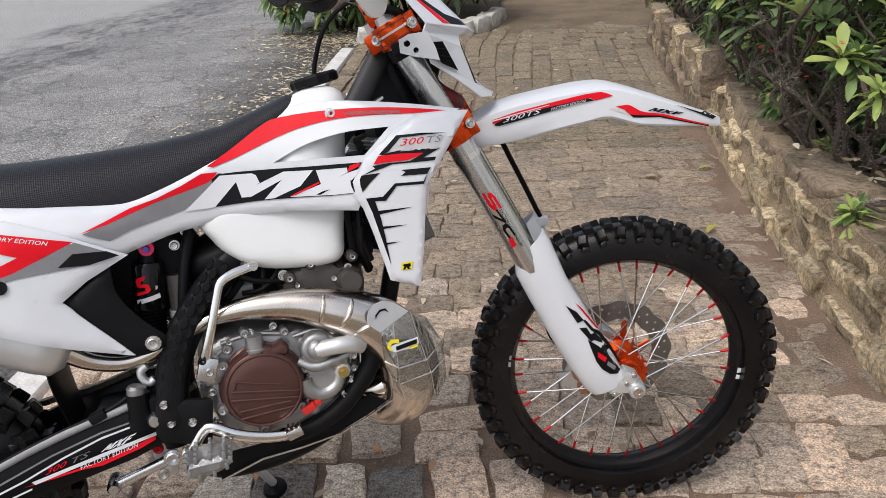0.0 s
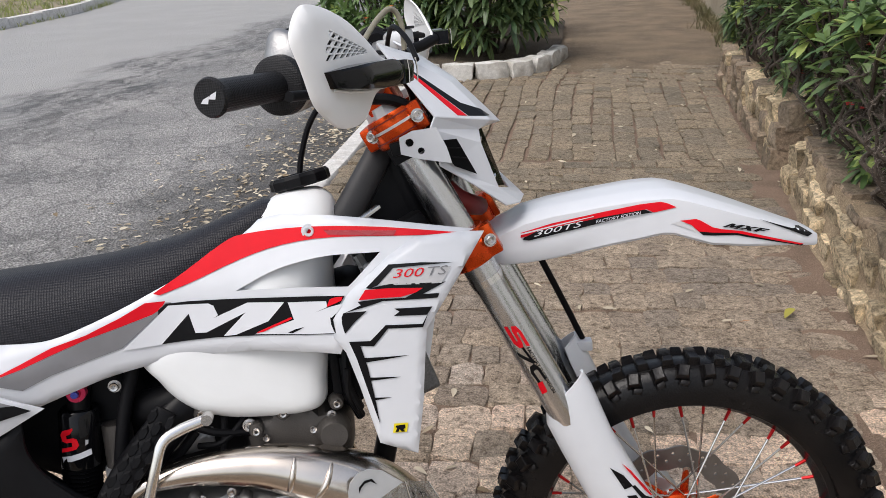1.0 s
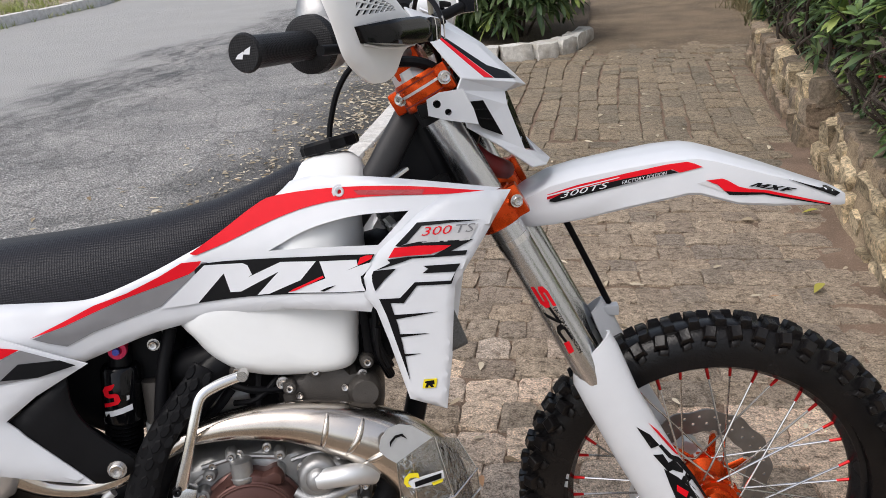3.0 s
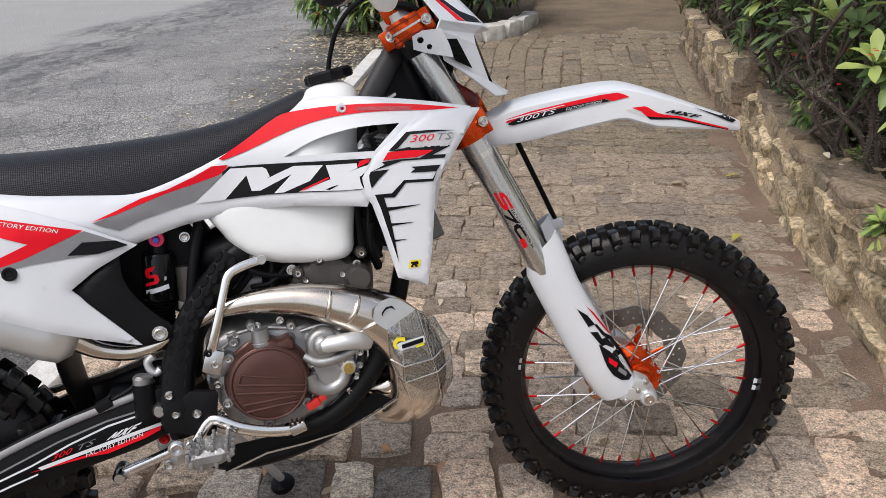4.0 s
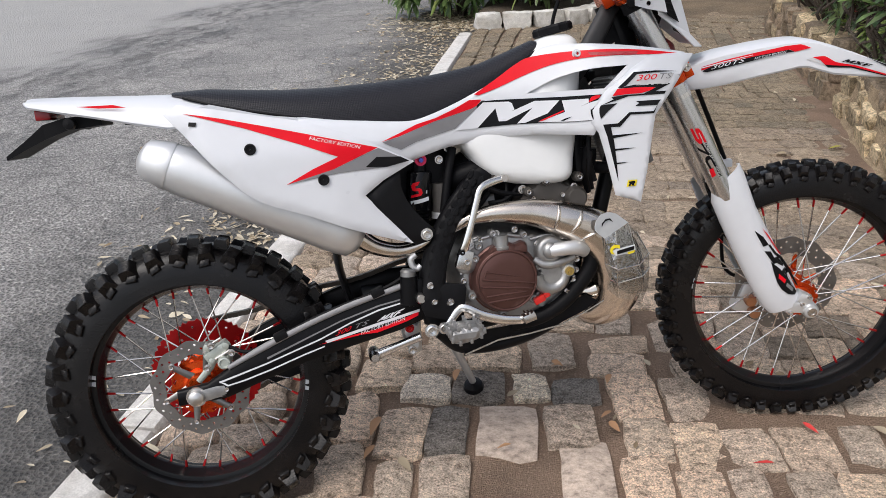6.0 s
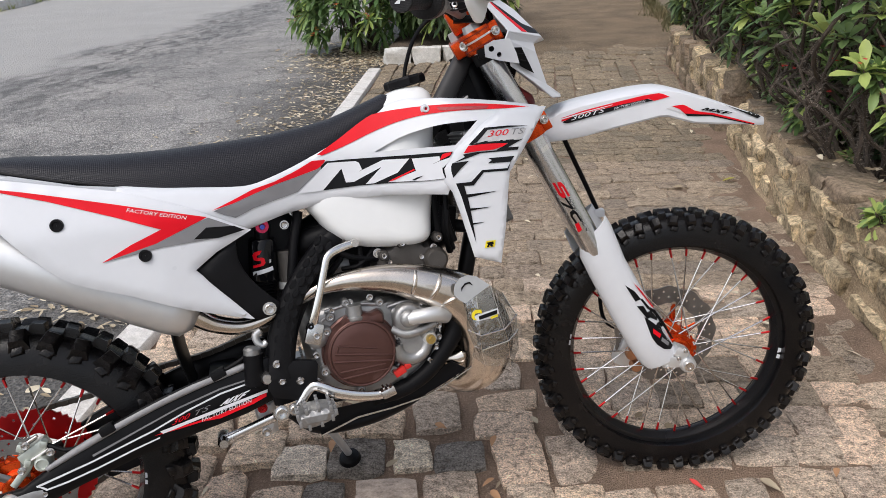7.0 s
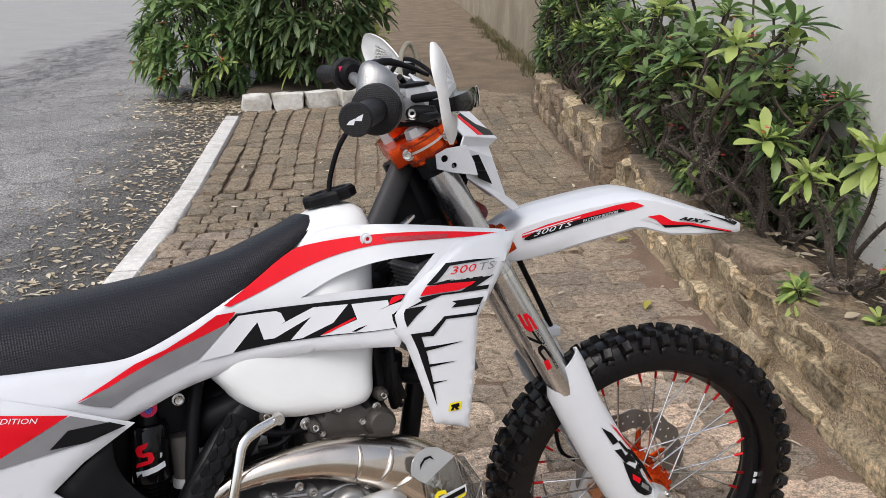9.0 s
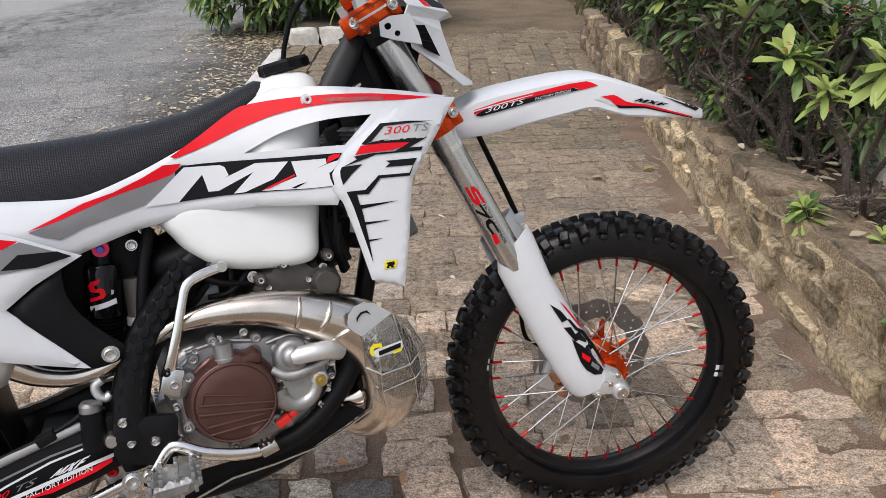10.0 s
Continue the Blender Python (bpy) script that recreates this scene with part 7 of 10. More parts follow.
bolt((0.528, -0.145, 0.078), 0.012, bike, material=ALU)
pedal = part("brake_pedal", tube([(0.565, -0.150, 0.088), (0.590, -0.152, 0.118), (0.607, -0.155, 0.121), (0.642, -0.158, 0.100), (0.686, -0.158, 0.0835), (0.726, -0.158, 0.0765), (0.740, -0.158, 0.078)], [0.008, 0.009, 0.0095, 0.0105, 0.0105, 0.0095, 0.008], 14, 5, squash=(0.7, 1.1)), CHROME, bike, "bright forged brake pedal")
part("pedal_tip", box((0.745, -0.166, 0.083), (0.030, 0.026, 0.019), 0.004, (0, -14, 0)), STEEL, pedal)
for k in (-1, 0, 1):
    part("pedal_tooth", box((0.745 + 0.009 * k, -0.166, 0.094), (0.004, 0.022, 0.005), 0.001, (0, -14, 0)), STEEL, pedal)
stand = part("side_stand", tube([(0.575, 0.105, 0.015), (0.62, 0.17, -0.07), (0.660, 0.235, -0.165), (0.680, 0.27, -0.215)], [0.013, 0.011, 0.010, 0.010], 14, 2), ALU_MATT, bike, "grey side stand, folded out")
part("stand_foot", tube([(0.680, 0.268, -0.218), (0.6805, 0.270, -0.224), (0.682, 0.276, -0.234)], [0.014, 0.026, 0.030], 18), BLACK_SATIN, stand, "dark flat foot pad")

# ---- chain side ----
part("chain_guide", box((0.19, 0.075, -0.02), (0.11, 0.02, 0.06), 0.008, (0, -12, 0)), BLACK, bike)
bm = bmesh.new()
loop = []
for k in range(15):
    loop.append(Vector((0.57 - 0.54 * k / 14, 0.075, 0.208 - 0.100 * k / 14 * 0.9 + 0.004 * math.sin(k))))
for k in range(15):
    a = math.pi / 2 + math.pi * k / 14
    loop.append(Vector((0.012 + 0.105 * math.cos(a), 0.075, 0.005 + 0.105 * math.sin(a))))
for k in range(15):
    loop.append(Vector((0.03 + 0.54 * k / 14, 0.075, -0.100 + 0.235 * k / 14)))
dense = [p for p in smooth_line(loop, 3)]
chain = bmesh.new()
i = 0
for a, b in zip(dense, dense[1:]):
    d = b - a
    n = max(1, int(d.length / 0.0145))
    for k in range(n):
        c = a + d * ((k + 0.5) / n)
        i += 1
        add_box(chain, c, (0.013, 0.012 if i % 2 else 0.018, 0.011), 0, (0, -math.degrees(math.atan2(d.z, d.x)), 0))
part("chain", chain, mat("oily_chain", (0.10, 0.085, 0.07), 0.4, metal=0.8), bike, "oily roller chain", smooth=False)

# ---- wheels ----
def torus_profile(r_in, r_out, half, n=12):
    """A tyre's section: bead, bulged wall, rounded tread."""
    pts = []
    for k in range(2 * n + 1):
        a = -math.pi * 0.5 + math.pi * k / (2 * n)
        w, h = math.sin(a), math.cos(a)
        pts.append((r_in + (r_out - r_in) * (abs(h) ** 0.7), half * math.copysign(abs(w) ** 0.8, w)))
    return pts


def knob(bm, ang, r, y, tilt, size, skew, sink=0.012, turn=0.0):
    """A tapered tread block standing on the carcass."""
    L, W, H = size
    base, top = [], []
    ca, sa = math.cos(ang), math.sin(ang)
    radial, tang, side = Vector((ca, 0, sa)), Vector((-sa, 0, ca)), Vector((0, 1, 0))
    up = radial * math.cos(tilt) + side * math.sin(tilt)
    across = side * math.cos(tilt) - radial * math.sin(tilt)
    t2 = tang * math.cos(turn) + across * math.sin(turn)
    a2 = across * math.cos(turn) - tang * math.sin(turn)
    c = radial * r + side * y
    shoulder, foot = [], []
    for sx, sy in ((-1, -1), (1, -1), (1, 1), (-1, 1)):
        base.append(bm.verts.new(c + t2 * (sx * L * 0.72) + a2 * (sy * W * 0.66) - up * sink))
        foot.append(bm.verts.new(c + t2 * (sx * L * 0.54 + skew * sy * L * 0.5) + a2 * (sy * W * 0.52) + up * H * 0.25))
        shoulder.append(bm.verts.new(c + t2 * (sx * L * 0.47 + skew * sy * L) + a2 * (sy * W * 0.47) + up * H * 0.86))
        top.append(bm.verts.new(c + t2 * (sx * L * 0.38 + skew * sy * L) + a2 * (sy * W * 0.41) + up * H))
    # softened edges, and a shallow dish moulded into the crown
    mid = bm.verts.new(c + up * H * 0.88)
    for k in range(4):
        q = (k + 1) % 4
        bm.faces.new((top[k], top[q], mid))
        for lo, hi in ((base, foot), (foot, shoulder), (shoulder, top)):
            bm.faces.new((lo[k], lo[q], hi[q], hi[k]))


def tyre(r_in, r_out, half, rows, centre, knob_len, rear):
    bm = bmesh.new()
    carc = r_out - (0.019 if rear else 0.0145)
    add_lathe(bm, torus_profile(r_in, carc, half), 96, closed=True)
    bmesh.ops.translate(bm, vec=centre, verts=bm.verts)
    return bm


def tread(rim, r_out, half, rows, knob_len, rear):
    """The tread blocks of a tyre, each one a piece of the wheel."""
    carc = r_out - (0.019 if rear else 0.0145)
    h = 0.018 if rear else 0.0135
    step = 2 * math.pi / rows
    made = {}
    for k in range(rows):
        odd = k % 2
        for s in (-1, 1):
            for kind in range(3):
                key = (odd, s, kind)
                if key not in made:
                    bm = bmesh.new()
                    sw = 1 if odd else -1
                    if kind == 0:
                        knob(bm, 0, carc - 0.002, s * half * (0.34 if odd else 0.24), s * 0.18, (knob_len, half * (0.36 if odd else 0.42), h), 0.06 * s * sw)
                    elif kind == 1:
                        knob(bm, step * 0.5, carc - (0.016 if rear else 0.011), s * half * (0.80 if rear else 0.76), s * 0.80, (knob_len * 1.08, half * 0.50, h), 0.06 * s, turn=0.18 * s * sw)
                    else:
                        knob(bm, step * 0.5, carc - (0.036 if rear else 0.026), s * half * 0.96, s * 1.25, (knob_len * 0.8, half * 0.24, h * 0.32), 0.12 * s, turn=0.3 * s * sw)
                    bmesh.ops.recalc_face_normals(bm, faces=bm.faces)
                    me = bpy.data.meshes.new("knob")
                    bm.to_mesh(me)
                    bm.free()
                    made[key] = me
                part_of("knob", made[key], RUBBER, rim, m=Matrix.Rotation(-step * k, 4, "Y"), angle=58)


def wave_disc(r0, r1, holes, waves, depth, t, y):
    pts = [(math.cos(a) * (r1 + depth * math.cos(waves * a)), math.sin(a) * (r1 + depth * math.cos(waves * a))) for a in (2 * math.pi * k / 120 for k in range(120))]
    inner = [(math.cos(a) * (r0 + depth * 0.8 * math.cos(waves * a)), math.sin(a) * (r0 + depth * 0.8 * math.cos(waves * a))) for a in (2 * math.pi * k / 60 for k in range(60))]
    hs = [inner]
    for k in range(holes):
        for j, rr in enumerate((0.40, 0.72)):
            a = 2 * math.pi * (k + 0.5 * j) / holes
            r = r0 + (r1 - r0) * rr
            hs.append([(math.cos(a) * r + 0.0032 * math.cos(b), math.sin(a) * r + 0.0032 * math.sin(b)) for b in (2 * math.pi * q / 7 for q in range(7))])
    return shell(pts, lambda u, v, d: (u, y + d, v), t, hs, 0.03)


def wheel(name, centre, steer, r_in, r_out, half, rows, knob_len, rear, label):
    c = Vector(centre)
    at = (steer @ Matrix.Translation(c)) if steer else Matrix.Translation(c)
    w = 0.029 if rear else 0.022
    prof = [(r_in - 0.020, -w * 0.35), (r_in - 0.012, -w * 0.8), (r_in - 0.010, -w), (r_in + 0.006, -w * 1.08), (r_in + 0.007, -w * 0.95), (r_in - 0.002, -w * 0.8), (r_in - 0.008, -w * 0.3),
            (r_in - 0.008, w * 0.3), (r_in - 0.002, w * 0.8), (r_in + 0.007, w * 0.95), (r_in + 0.006, w * 1.08), (r_in - 0.010, w), (r_in - 0.012, w * 0.8), (r_in - 0.020, w * 0.35), (r_in - 0.022, 0)]
    rim = part(name, lathe(prof, 96), RIM, bike, label, m=at, angle=30)
    part("tyre", tyre(r_in, r_out, half, rows, (0, 0, 0), knob_len, rear), RUBBER, rim, "black knobbly off-road tyre", angle=35)
    tread(rim, r_out, half, rows, knob_len, rear)
    hr = 0.034 if rear else 0.026
    fl = 0.058 if rear else 0.042
    hub = [(0.012, -0.062), (hr - 0.004, -0.060), (hr, -0.052), (hr + 0.006, -0.050), (hr + 0.008, -0.044), (fl, -0.043), (fl, -0.036), (hr * 0.9, -0.024), (hr * 0.72, 0.0), (hr * 0.9, 0.024), (fl, 0.036), (fl, 0.044), (hr + 0.004, 0.056), (0.012, 0.058)]
    part("hub", lathe(hub, 40), ORANGE, rim, "orange anodised wheel hub", angle=30)
    for sd in (-1, 1):
        turn = [(math.cos(a), math.sin(a)) for a in (2 * math.pi * k / 72 for k in range(72))]
        slots = [[(fl * 1.02 * math.cos(a0) + 0.0062 * math.cos(b), fl * 1.02 * math.sin(a0) + 0.0062 * math.sin(b)) for b in (2 * math.pi * q / 10 for q in range(10))] for a0 in (2 * math.pi * (k + 0.5) / 12 for k in range(12))]
        part("hub_flange", shell([(fl * 1.16 * cu * (1 + 0.03 * math.cos(18 * k * math.pi / 36)), fl * 1.16 * cv * (1 + 0.03 * math.cos(18 * k * math.pi / 36))) for k, (cu, cv) in enumerate(turn)], lambda u, v, d: (u, sd * 0.040 + d, v), 0.006, [[(fl * 0.7 * cu, fl * 0.7 * cv) for cu, cv in turn[::3]]] + slots, 0.03), ORANGE, rim, "drilled orange hub flange")
    rng = random.Random(5 if rear else 6)
    meshes = {}
    n = 36
    for k in range(n):
        side = -1 if k % 2 else 1
        cross = 1 if (k // 2) % 2 else -1
        key = (side, cross)
        if key not in meshes:
            bm = bmesh.new()
            a = cross * radians(62)
            p0 = Vector((fl * 0.9 * math.cos(a), side * 0.040, fl * 0.9 * math.sin(a)))
            p1 = Vector((r_in - 0.021, side * 0.004, 0))
            p2 = p0.lerp(p1, 0.915)
            add_tube(bm, [p0, p2], 0.0019, 6)
            bmesh.ops.recalc_face_normals(bm, faces=bm.faces)
            sp = bpy.data.meshes.new("spoke")
            bm.to_mesh(sp)
            bm.free()
            bm = bmesh.new()
            add_tube(bm, [p2, p0.lerp(p1, 0.96), p1], [0.0026, 0.0030, 0.0032], 7)
            bmesh.ops.recalc_face_normals(bm, faces=bm.faces)
            ni = bpy.data.meshes.new("spoke_nipple")
            bm.to_mesh(ni)
            bm.free()
            meshes[key] = (sp, ni)
        rot = Matrix.Rotation(-2 * math.pi * k / n, 4, "Y")
        part_of("spoke", meshes[key][0], STEEL, rim, m=rot)
        part_of("spoke_nipple", meshes[key][1], RED_METAL, rim, "" if k else "red anodised spoke nipple", m=rot)
    if rear:
        d = part("brake_disc", wave_disc(0.078, 0.108, 22, 11, 0.003, 0.004, -0.056), DISC, rim, "drilled wave brake disc", smooth=False)
        part("sprocket", wave_disc(0.074, 0.128, 9, 50, 0.0035, 0.006, 0.060), RED_METAL, rim, "red anodised rear sprocket", smooth=False)
    else:
        part("brake_disc", wave_disc(0.085, 0.130, 26, 13, 0.003, 0.004, 0.056), DISC, rim, "large drilled wave brake disc", smooth=False)
    for k in range(6):
        a = 2 * math.pi * k / 6
        rr = 0.086 if not rear else 0.080
        y = 0.054 if not rear else -0.057
        arm = tube([(0.03 * math.cos(a), y * 0.92, 0.03 * math.sin(a)), (rr * math.cos(a + 0.25), y, rr * math.sin(a + 0.25))], [0.009, 0.006], 8, squash=(0.4, 1))
        part("disc_carrier", arm, ORANGE if not rear else DISC, rim)
        bolt((rr * math.cos(a + 0.25), y - (0.002 if rear else -0.002), rr * math.sin(a + 0.25)), 0.0055, rim, out=(0, -1 if rear else 1, 0))
    for a in (2.95, -0.18):
        pts = [(a + 0.055 * u, v) for u, v in ((-1, -1), (-0.2, -1), (-0.35, 1), (-1, 1))] , [(a + 0.055 * u, v) for u, v in ((0.05, -1), (1, -1), (0.85, 1), (0.2, 1))]
        for q in pts:
            bm = bmesh.new()
            bm.faces.new([bm.verts.new(((r_in - 0.004 + v * 0.0045) * math.cos(t), -w * 1.10, (r_in - 0.004 + v * 0.0045) * math.sin(t))) for t, v in q])
            part("rim_sticker", bm, WHITE_VINYL, rim, smooth=False)
    return rim


front_wheel = wheel("front_wheel", (1.500, 0, -0.008), S, 0.270, 0.353, 0.043, 50, 0.0185, False, "spoked front wheel with a black rim")
rear_wheel = wheel("rear_wheel", (0.006, 0, 0.003), None, 0.238, 0.340, 0.062, 34, 0.027, True, "spoked rear wheel with a black rim")
bm = bmesh.new()
add_lathe(bm, [(0.0005, -0.135), (0.010, -0.135), (0.016, -0.131), (0.017, -0.118), (0.022, -0.118), (0.022, -0.112), (0.008, -0.11), (0.008, 0.12), (0.0005, 0.12)], 20, (0.004, 0, 0.003))
part("rear_axle", bm, STEEL, bike, "rear axle with a large nut")
part("axle_block", box((0.034, -0.110, 0.006), (0.075, 0.020, 0.028), 0.005, (0, -8, 0)), ALU_CAST, bike, "alloy chain adjuster block")
bolt((0.07, -0.121, 0.012), 0.005, bike)
cal = part("rear_caliper", box((0.058, -0.085, 0.090), (0.058, 0.036, 0.026), 0.007, (0, -28, 0)), ZINC, bike, "cast rear brake caliper")
part("caliper_piston", lathe([(0.0005, -0.022), (0.008, -0.022), (0.010, -0.026), (0.013, -0.025), (0.015, -0.018), (0.015, 0.01), (0.0005, 0.01)], 20, (0.072, -0.09, 0.068)), ZINC, cal)
for x, z, q in ((0.040, 0.105, 0.016), (0.080, 0.104, 0.014), (0.046, 0.074, 0.013)):
    part("caliper_lug", box((x, -0.098, z), (q, 0.020, q), 0.004, (0, 25, 0)), ZINC, cal)
for x, z in ((0.055, 0.118), (0.070, 0.088)):
    part("caliper_pin", tube([(x - 0.016, -0.104, z - 0.010), (x + 0.018, -0.106, z + 0.006)], 0.0035, 8), STEEL, cal)
part("caliper_bracket", tube([(0.01, -0.095, 0.03), (0.04, -0.098, 0.06), (0.06, -0.09, 0.09)], [0.007, 0.008, 0.009], 10, squash=(0.5, 1)), ZINC, cal)
for x, z in ((0.05, 0.11), (0.09, 0.088), (0.035, 0.062)):
    bolt((x, -0.112, z), 0.006, cal)
part("brake_hose", tube([(0.085, -0.10, 0.10), (0.13, -0.112, 0.085), (0.2, -0.12, 0.112), (0.30, -0.122, 0.148), (0.44, -0.122, 0.186), (0.50, -0.12, 0.215)], 0.0045, 8, 4), HOSE, bike)

# ---- fork ----
FX = lambda z: 1.077 + (0.79 - z) * 0.4476
def fork(s):
    y = -0.105 * s
    top = Vector((FX(0.80), y, 0.80))
    bot = Vector((FX(0.285), y, 0.285))
    leg = part("fork_tube", tube([top, bot.lerp(top, 0.06), bot], [0.027, 0.027, 0.0255], 28), ALU, bike, "brushed aluminium fork tube", m=S)
    part("fork_slider", tube([bot, (FX(0.02), y, 0.02)], 0.0235, 20), CHROME, leg)
    part("fork_cap", tube([top, top + Vector((-0.008, 0, 0.018))], [0.024, 0.020], 8), ALU_MATT, leg, "alloy fork cap")
    lug = bmesh.new()
    add_lathe(lug, [(0.010, -0.026), (0.016, -0.025), (0.019, -0.02), (0.020, 0.02), (0.010, 0.022)], 24, (1.500, y * 1.03, -0.008))
    add_box(lug, (1.470, y * 1.03, 0.002), (0.060, 0.038, 0.030), 0.006, (0, 4, 0))
    add_box(lug, (1.486, y * 1.03, 0.022), (0.034, 0.040, 0.026), 0.006, (0, 30, 0))
    lg = part("axle_lug", lug, ALU_MATT, leg, "cast axle clamp")
    for x, z in ((1.452, -0.010), (1.478, 0.012), (1.494, 0.030)):
        bolt((x, y * 1.03 - 0.020 * s, z), 0.0055, lg, out=(0, -s, 0))
    if s > 0:
        part("axle_nut", lathe([(0.0005, -0.136), (0.005, -0.136), (0.006, -0.139), (0.011, -0.139), (0.012, -0.13), (0.0005, -0.13)], 20, (1.500, 0, -0.008)), STEEL, leg)
    # guard: a half shell round the lower leg
    rings = []
    for z, rr, fwd in (((0.345, 0.030, 0.014), (0.315, 0.036, 0.006)) if s > 0 else ((0.318, 0.034, 0.010), (0.295, 0.046, 0.004))) + ((0.25, 0.040 if s > 0 else 0.047, 0.0), (0.15, 0.042, 0.0), (0.07, 0.042, 0.002), (0.02, 0.040, 0.004), (0.000, 0.034, 0.006)):
        c = Vector((FX(z) + 0.006 + fwd, y, z))
        out, inn = [], []
        for k in range(13):
            a = math.pi * (-0.62 + 1.24 * k / 12 + (0.28 if s < 0 else 0))
            d = Vector((math.sin(a) * 1.05, -s * math.cos(a) * 0.72, math.sin(a) * 0.42))
            slope = Vector((0, 0, 0.5 * rr * math.sin(a) * (1 if z > 0.3 else 0.0)))
            out.append(c + d * rr + slope)
            inn.append(c + d * (rr - 0.0035) + slope)
        rings.append(out + inn[::-1])
    bm = bmesh.new()
    add_loft(bm, rings)
    g = part("fork_guard", bm, WHITE, bike, "white plastic fork guard with a black graphic", m=S, angle=50)
    return leg, g


right_leg, right_guard = fork(1)
left_leg, left_guard = fork(-1)
bm = bmesh.new()
add_lathe(bm, [(0.0005, -0.12), (0.008, -0.12), (0.008, 0.12), (0.0005, 0.12)], 14, (1.500, 0, -0.008))
part("front_axle", bm, STEEL, bike, m=S)


def on_guard(lift):
    def f(X, Z, d):
        c = FX(Z) + 0.006
        t = max(-0.97, min(0.97, (X - c) / 0.0520))
        return (X, -0.105 - 0.0304 * math.sqrt(1 - t * t) - lift + d - 0.0006, Z)
    return f


for q, mt, l in (([(1.3571, 0.2130), (1.3790, 0.1946), (1.3935, 0.1726), (1.3793, 0.1705)], BLACK_VINYL, 0.001),
                 ([(1.3921, 0.1719), (1.3974, 0.1724), (1.4138, 0.1489), (1.4295, 0.1349), (1.4496, 0.1019), (1.4720, 0.0546), (1.4661, 0.0595), (1.4446, 0.0972), (1.4229, 0.1325), (1.4078, 0.1468)], BLACK_VINYL, 0.001),
                 ([(1.3773, 0.2149), (1.3926, 0.1967), (1.4274, 0.1417), (1.4227, 0.1437), (1.3896, 0.1957)], RED, 0.001),
                 ([(1.3821, 0.1587), (1.3982, 0.1559), (1.4069, 0.1389), (1.4167, 0.1399), (1.4325, 0.1167), (1.4314, 0.1121), (1.4134, 0.1250), (1.4055, 0.1236), (1.3987, 0.1340)], BLACK_VINYL, 0.001),
                 ([(1.4377, 0.1092), (1.4469, 0.0942), (1.4403, 0.0934), (1.4526, 0.0735), (1.4452, 0.0778), (1.4344, 0.0939), (1.4241, 0.1000), (1.4305, 0.1069)], BLACK_VINYL, 0.001),
                 ([(1.3984, 0.1303), (1.4223, 0.1089), (1.4466, 0.0771), (1.4691, 0.0414), (1.4613, 0.0374), (1.4425, 0.0429), (1.4257, 0.0572), (1.4145, 0.0763), (1.4063, 0.1022)], BLACK_VINYL, 0.001),
                 ([(1.4186, 0.0980), (1.4381, 0.0796), (1.4332, 0.0717), (1.4177, 0.0870)], RED, 0.0018),
                 ([(1.4400, 0.0718), (1.4579, 0.0536), (1.4539, 0.0475), (1.4365, 0.0645)], GREY_VINYL, 0.0018)):
    decal(q, mt, right_guard, l, on_guard, grid=0.004)


def on_tube(lift):
    def f(X, Z, d):
        t = max(-0.97, min(0.97, (X - FX(Z)) * 0.913 / 0.027))
        return (X, -0.105 - (0.0272 + lift - d) * math.sqrt(1 - t * t), Z)
    return f


decal([(1.2089, 0.4668), (1.2216, 0.4386), (1.2299, 0.4307), (1.2361, 0.4322), (1.2353, 0.4397), (1.2272, 0.4572), (1.2300, 0.4573), (1.2412, 0.4331), (1.2464, 0.4335), (1.2346, 0.4588), (1.2274, 0.4674), (1.2198, 0.4677), (1.2204, 0.4605), (1.2287, 0.4425), (1.2260, 0.4420), (1.2143, 0.4674)], RED, right_leg, 0.0006, on_tube, grid=0.0026)
decal([(1.2365, 0.4322), (1.2527, 0.4039), (1.2498, 0.4028), (1.2290, 0.4144), (1.2248, 0.4223), (1.2440, 0.4113), (1.2326, 0.4316)], BLACK_VINYL, right_leg, 0.0006, on_tube, grid=0.0026)
decal([(1.2683, 0.3752), (1.2581, 0.3959), (1.2502, 0.4025), (1.2433, 0.3971), (1.2442, 0.3864), (1.2546, 0.3689), (1.2580, 0.3709), (1.2492, 0.3867), (1.2491, 0.3903), (1.2532, 0.3931), (1.2560, 0.3911), (1.2649, 0.3740)], BLACK_VINYL, right_leg, 0.0006, on_tube, grid=0.0026)
decal([(1.2528, 0.3676), (1.2595, 0.3478), (1.2676, 0.3538), (1.2610, 0.3721)], RED, right_leg, 0.0006, on_tube, grid=0.0026)
part("lettering", writing("FACTORY SUSPENSION", 0.0085, (lambda f: (lambda u, v, d: f(FX(0.430 - u * 0.913) + 0.0020 + v * 0.9, 0.430 - u * 0.913 + v * 0.4, 0)))(on_tube(0.0006)), width=0.088), BLACK_VINYL, right_leg, smooth=False)
part("clear_sleeve", tube([(FX(0.535), -0.105, 0.535), (FX(0.545), -0.105, 0.545)], 0.0278, 28), CHROME, right_leg)

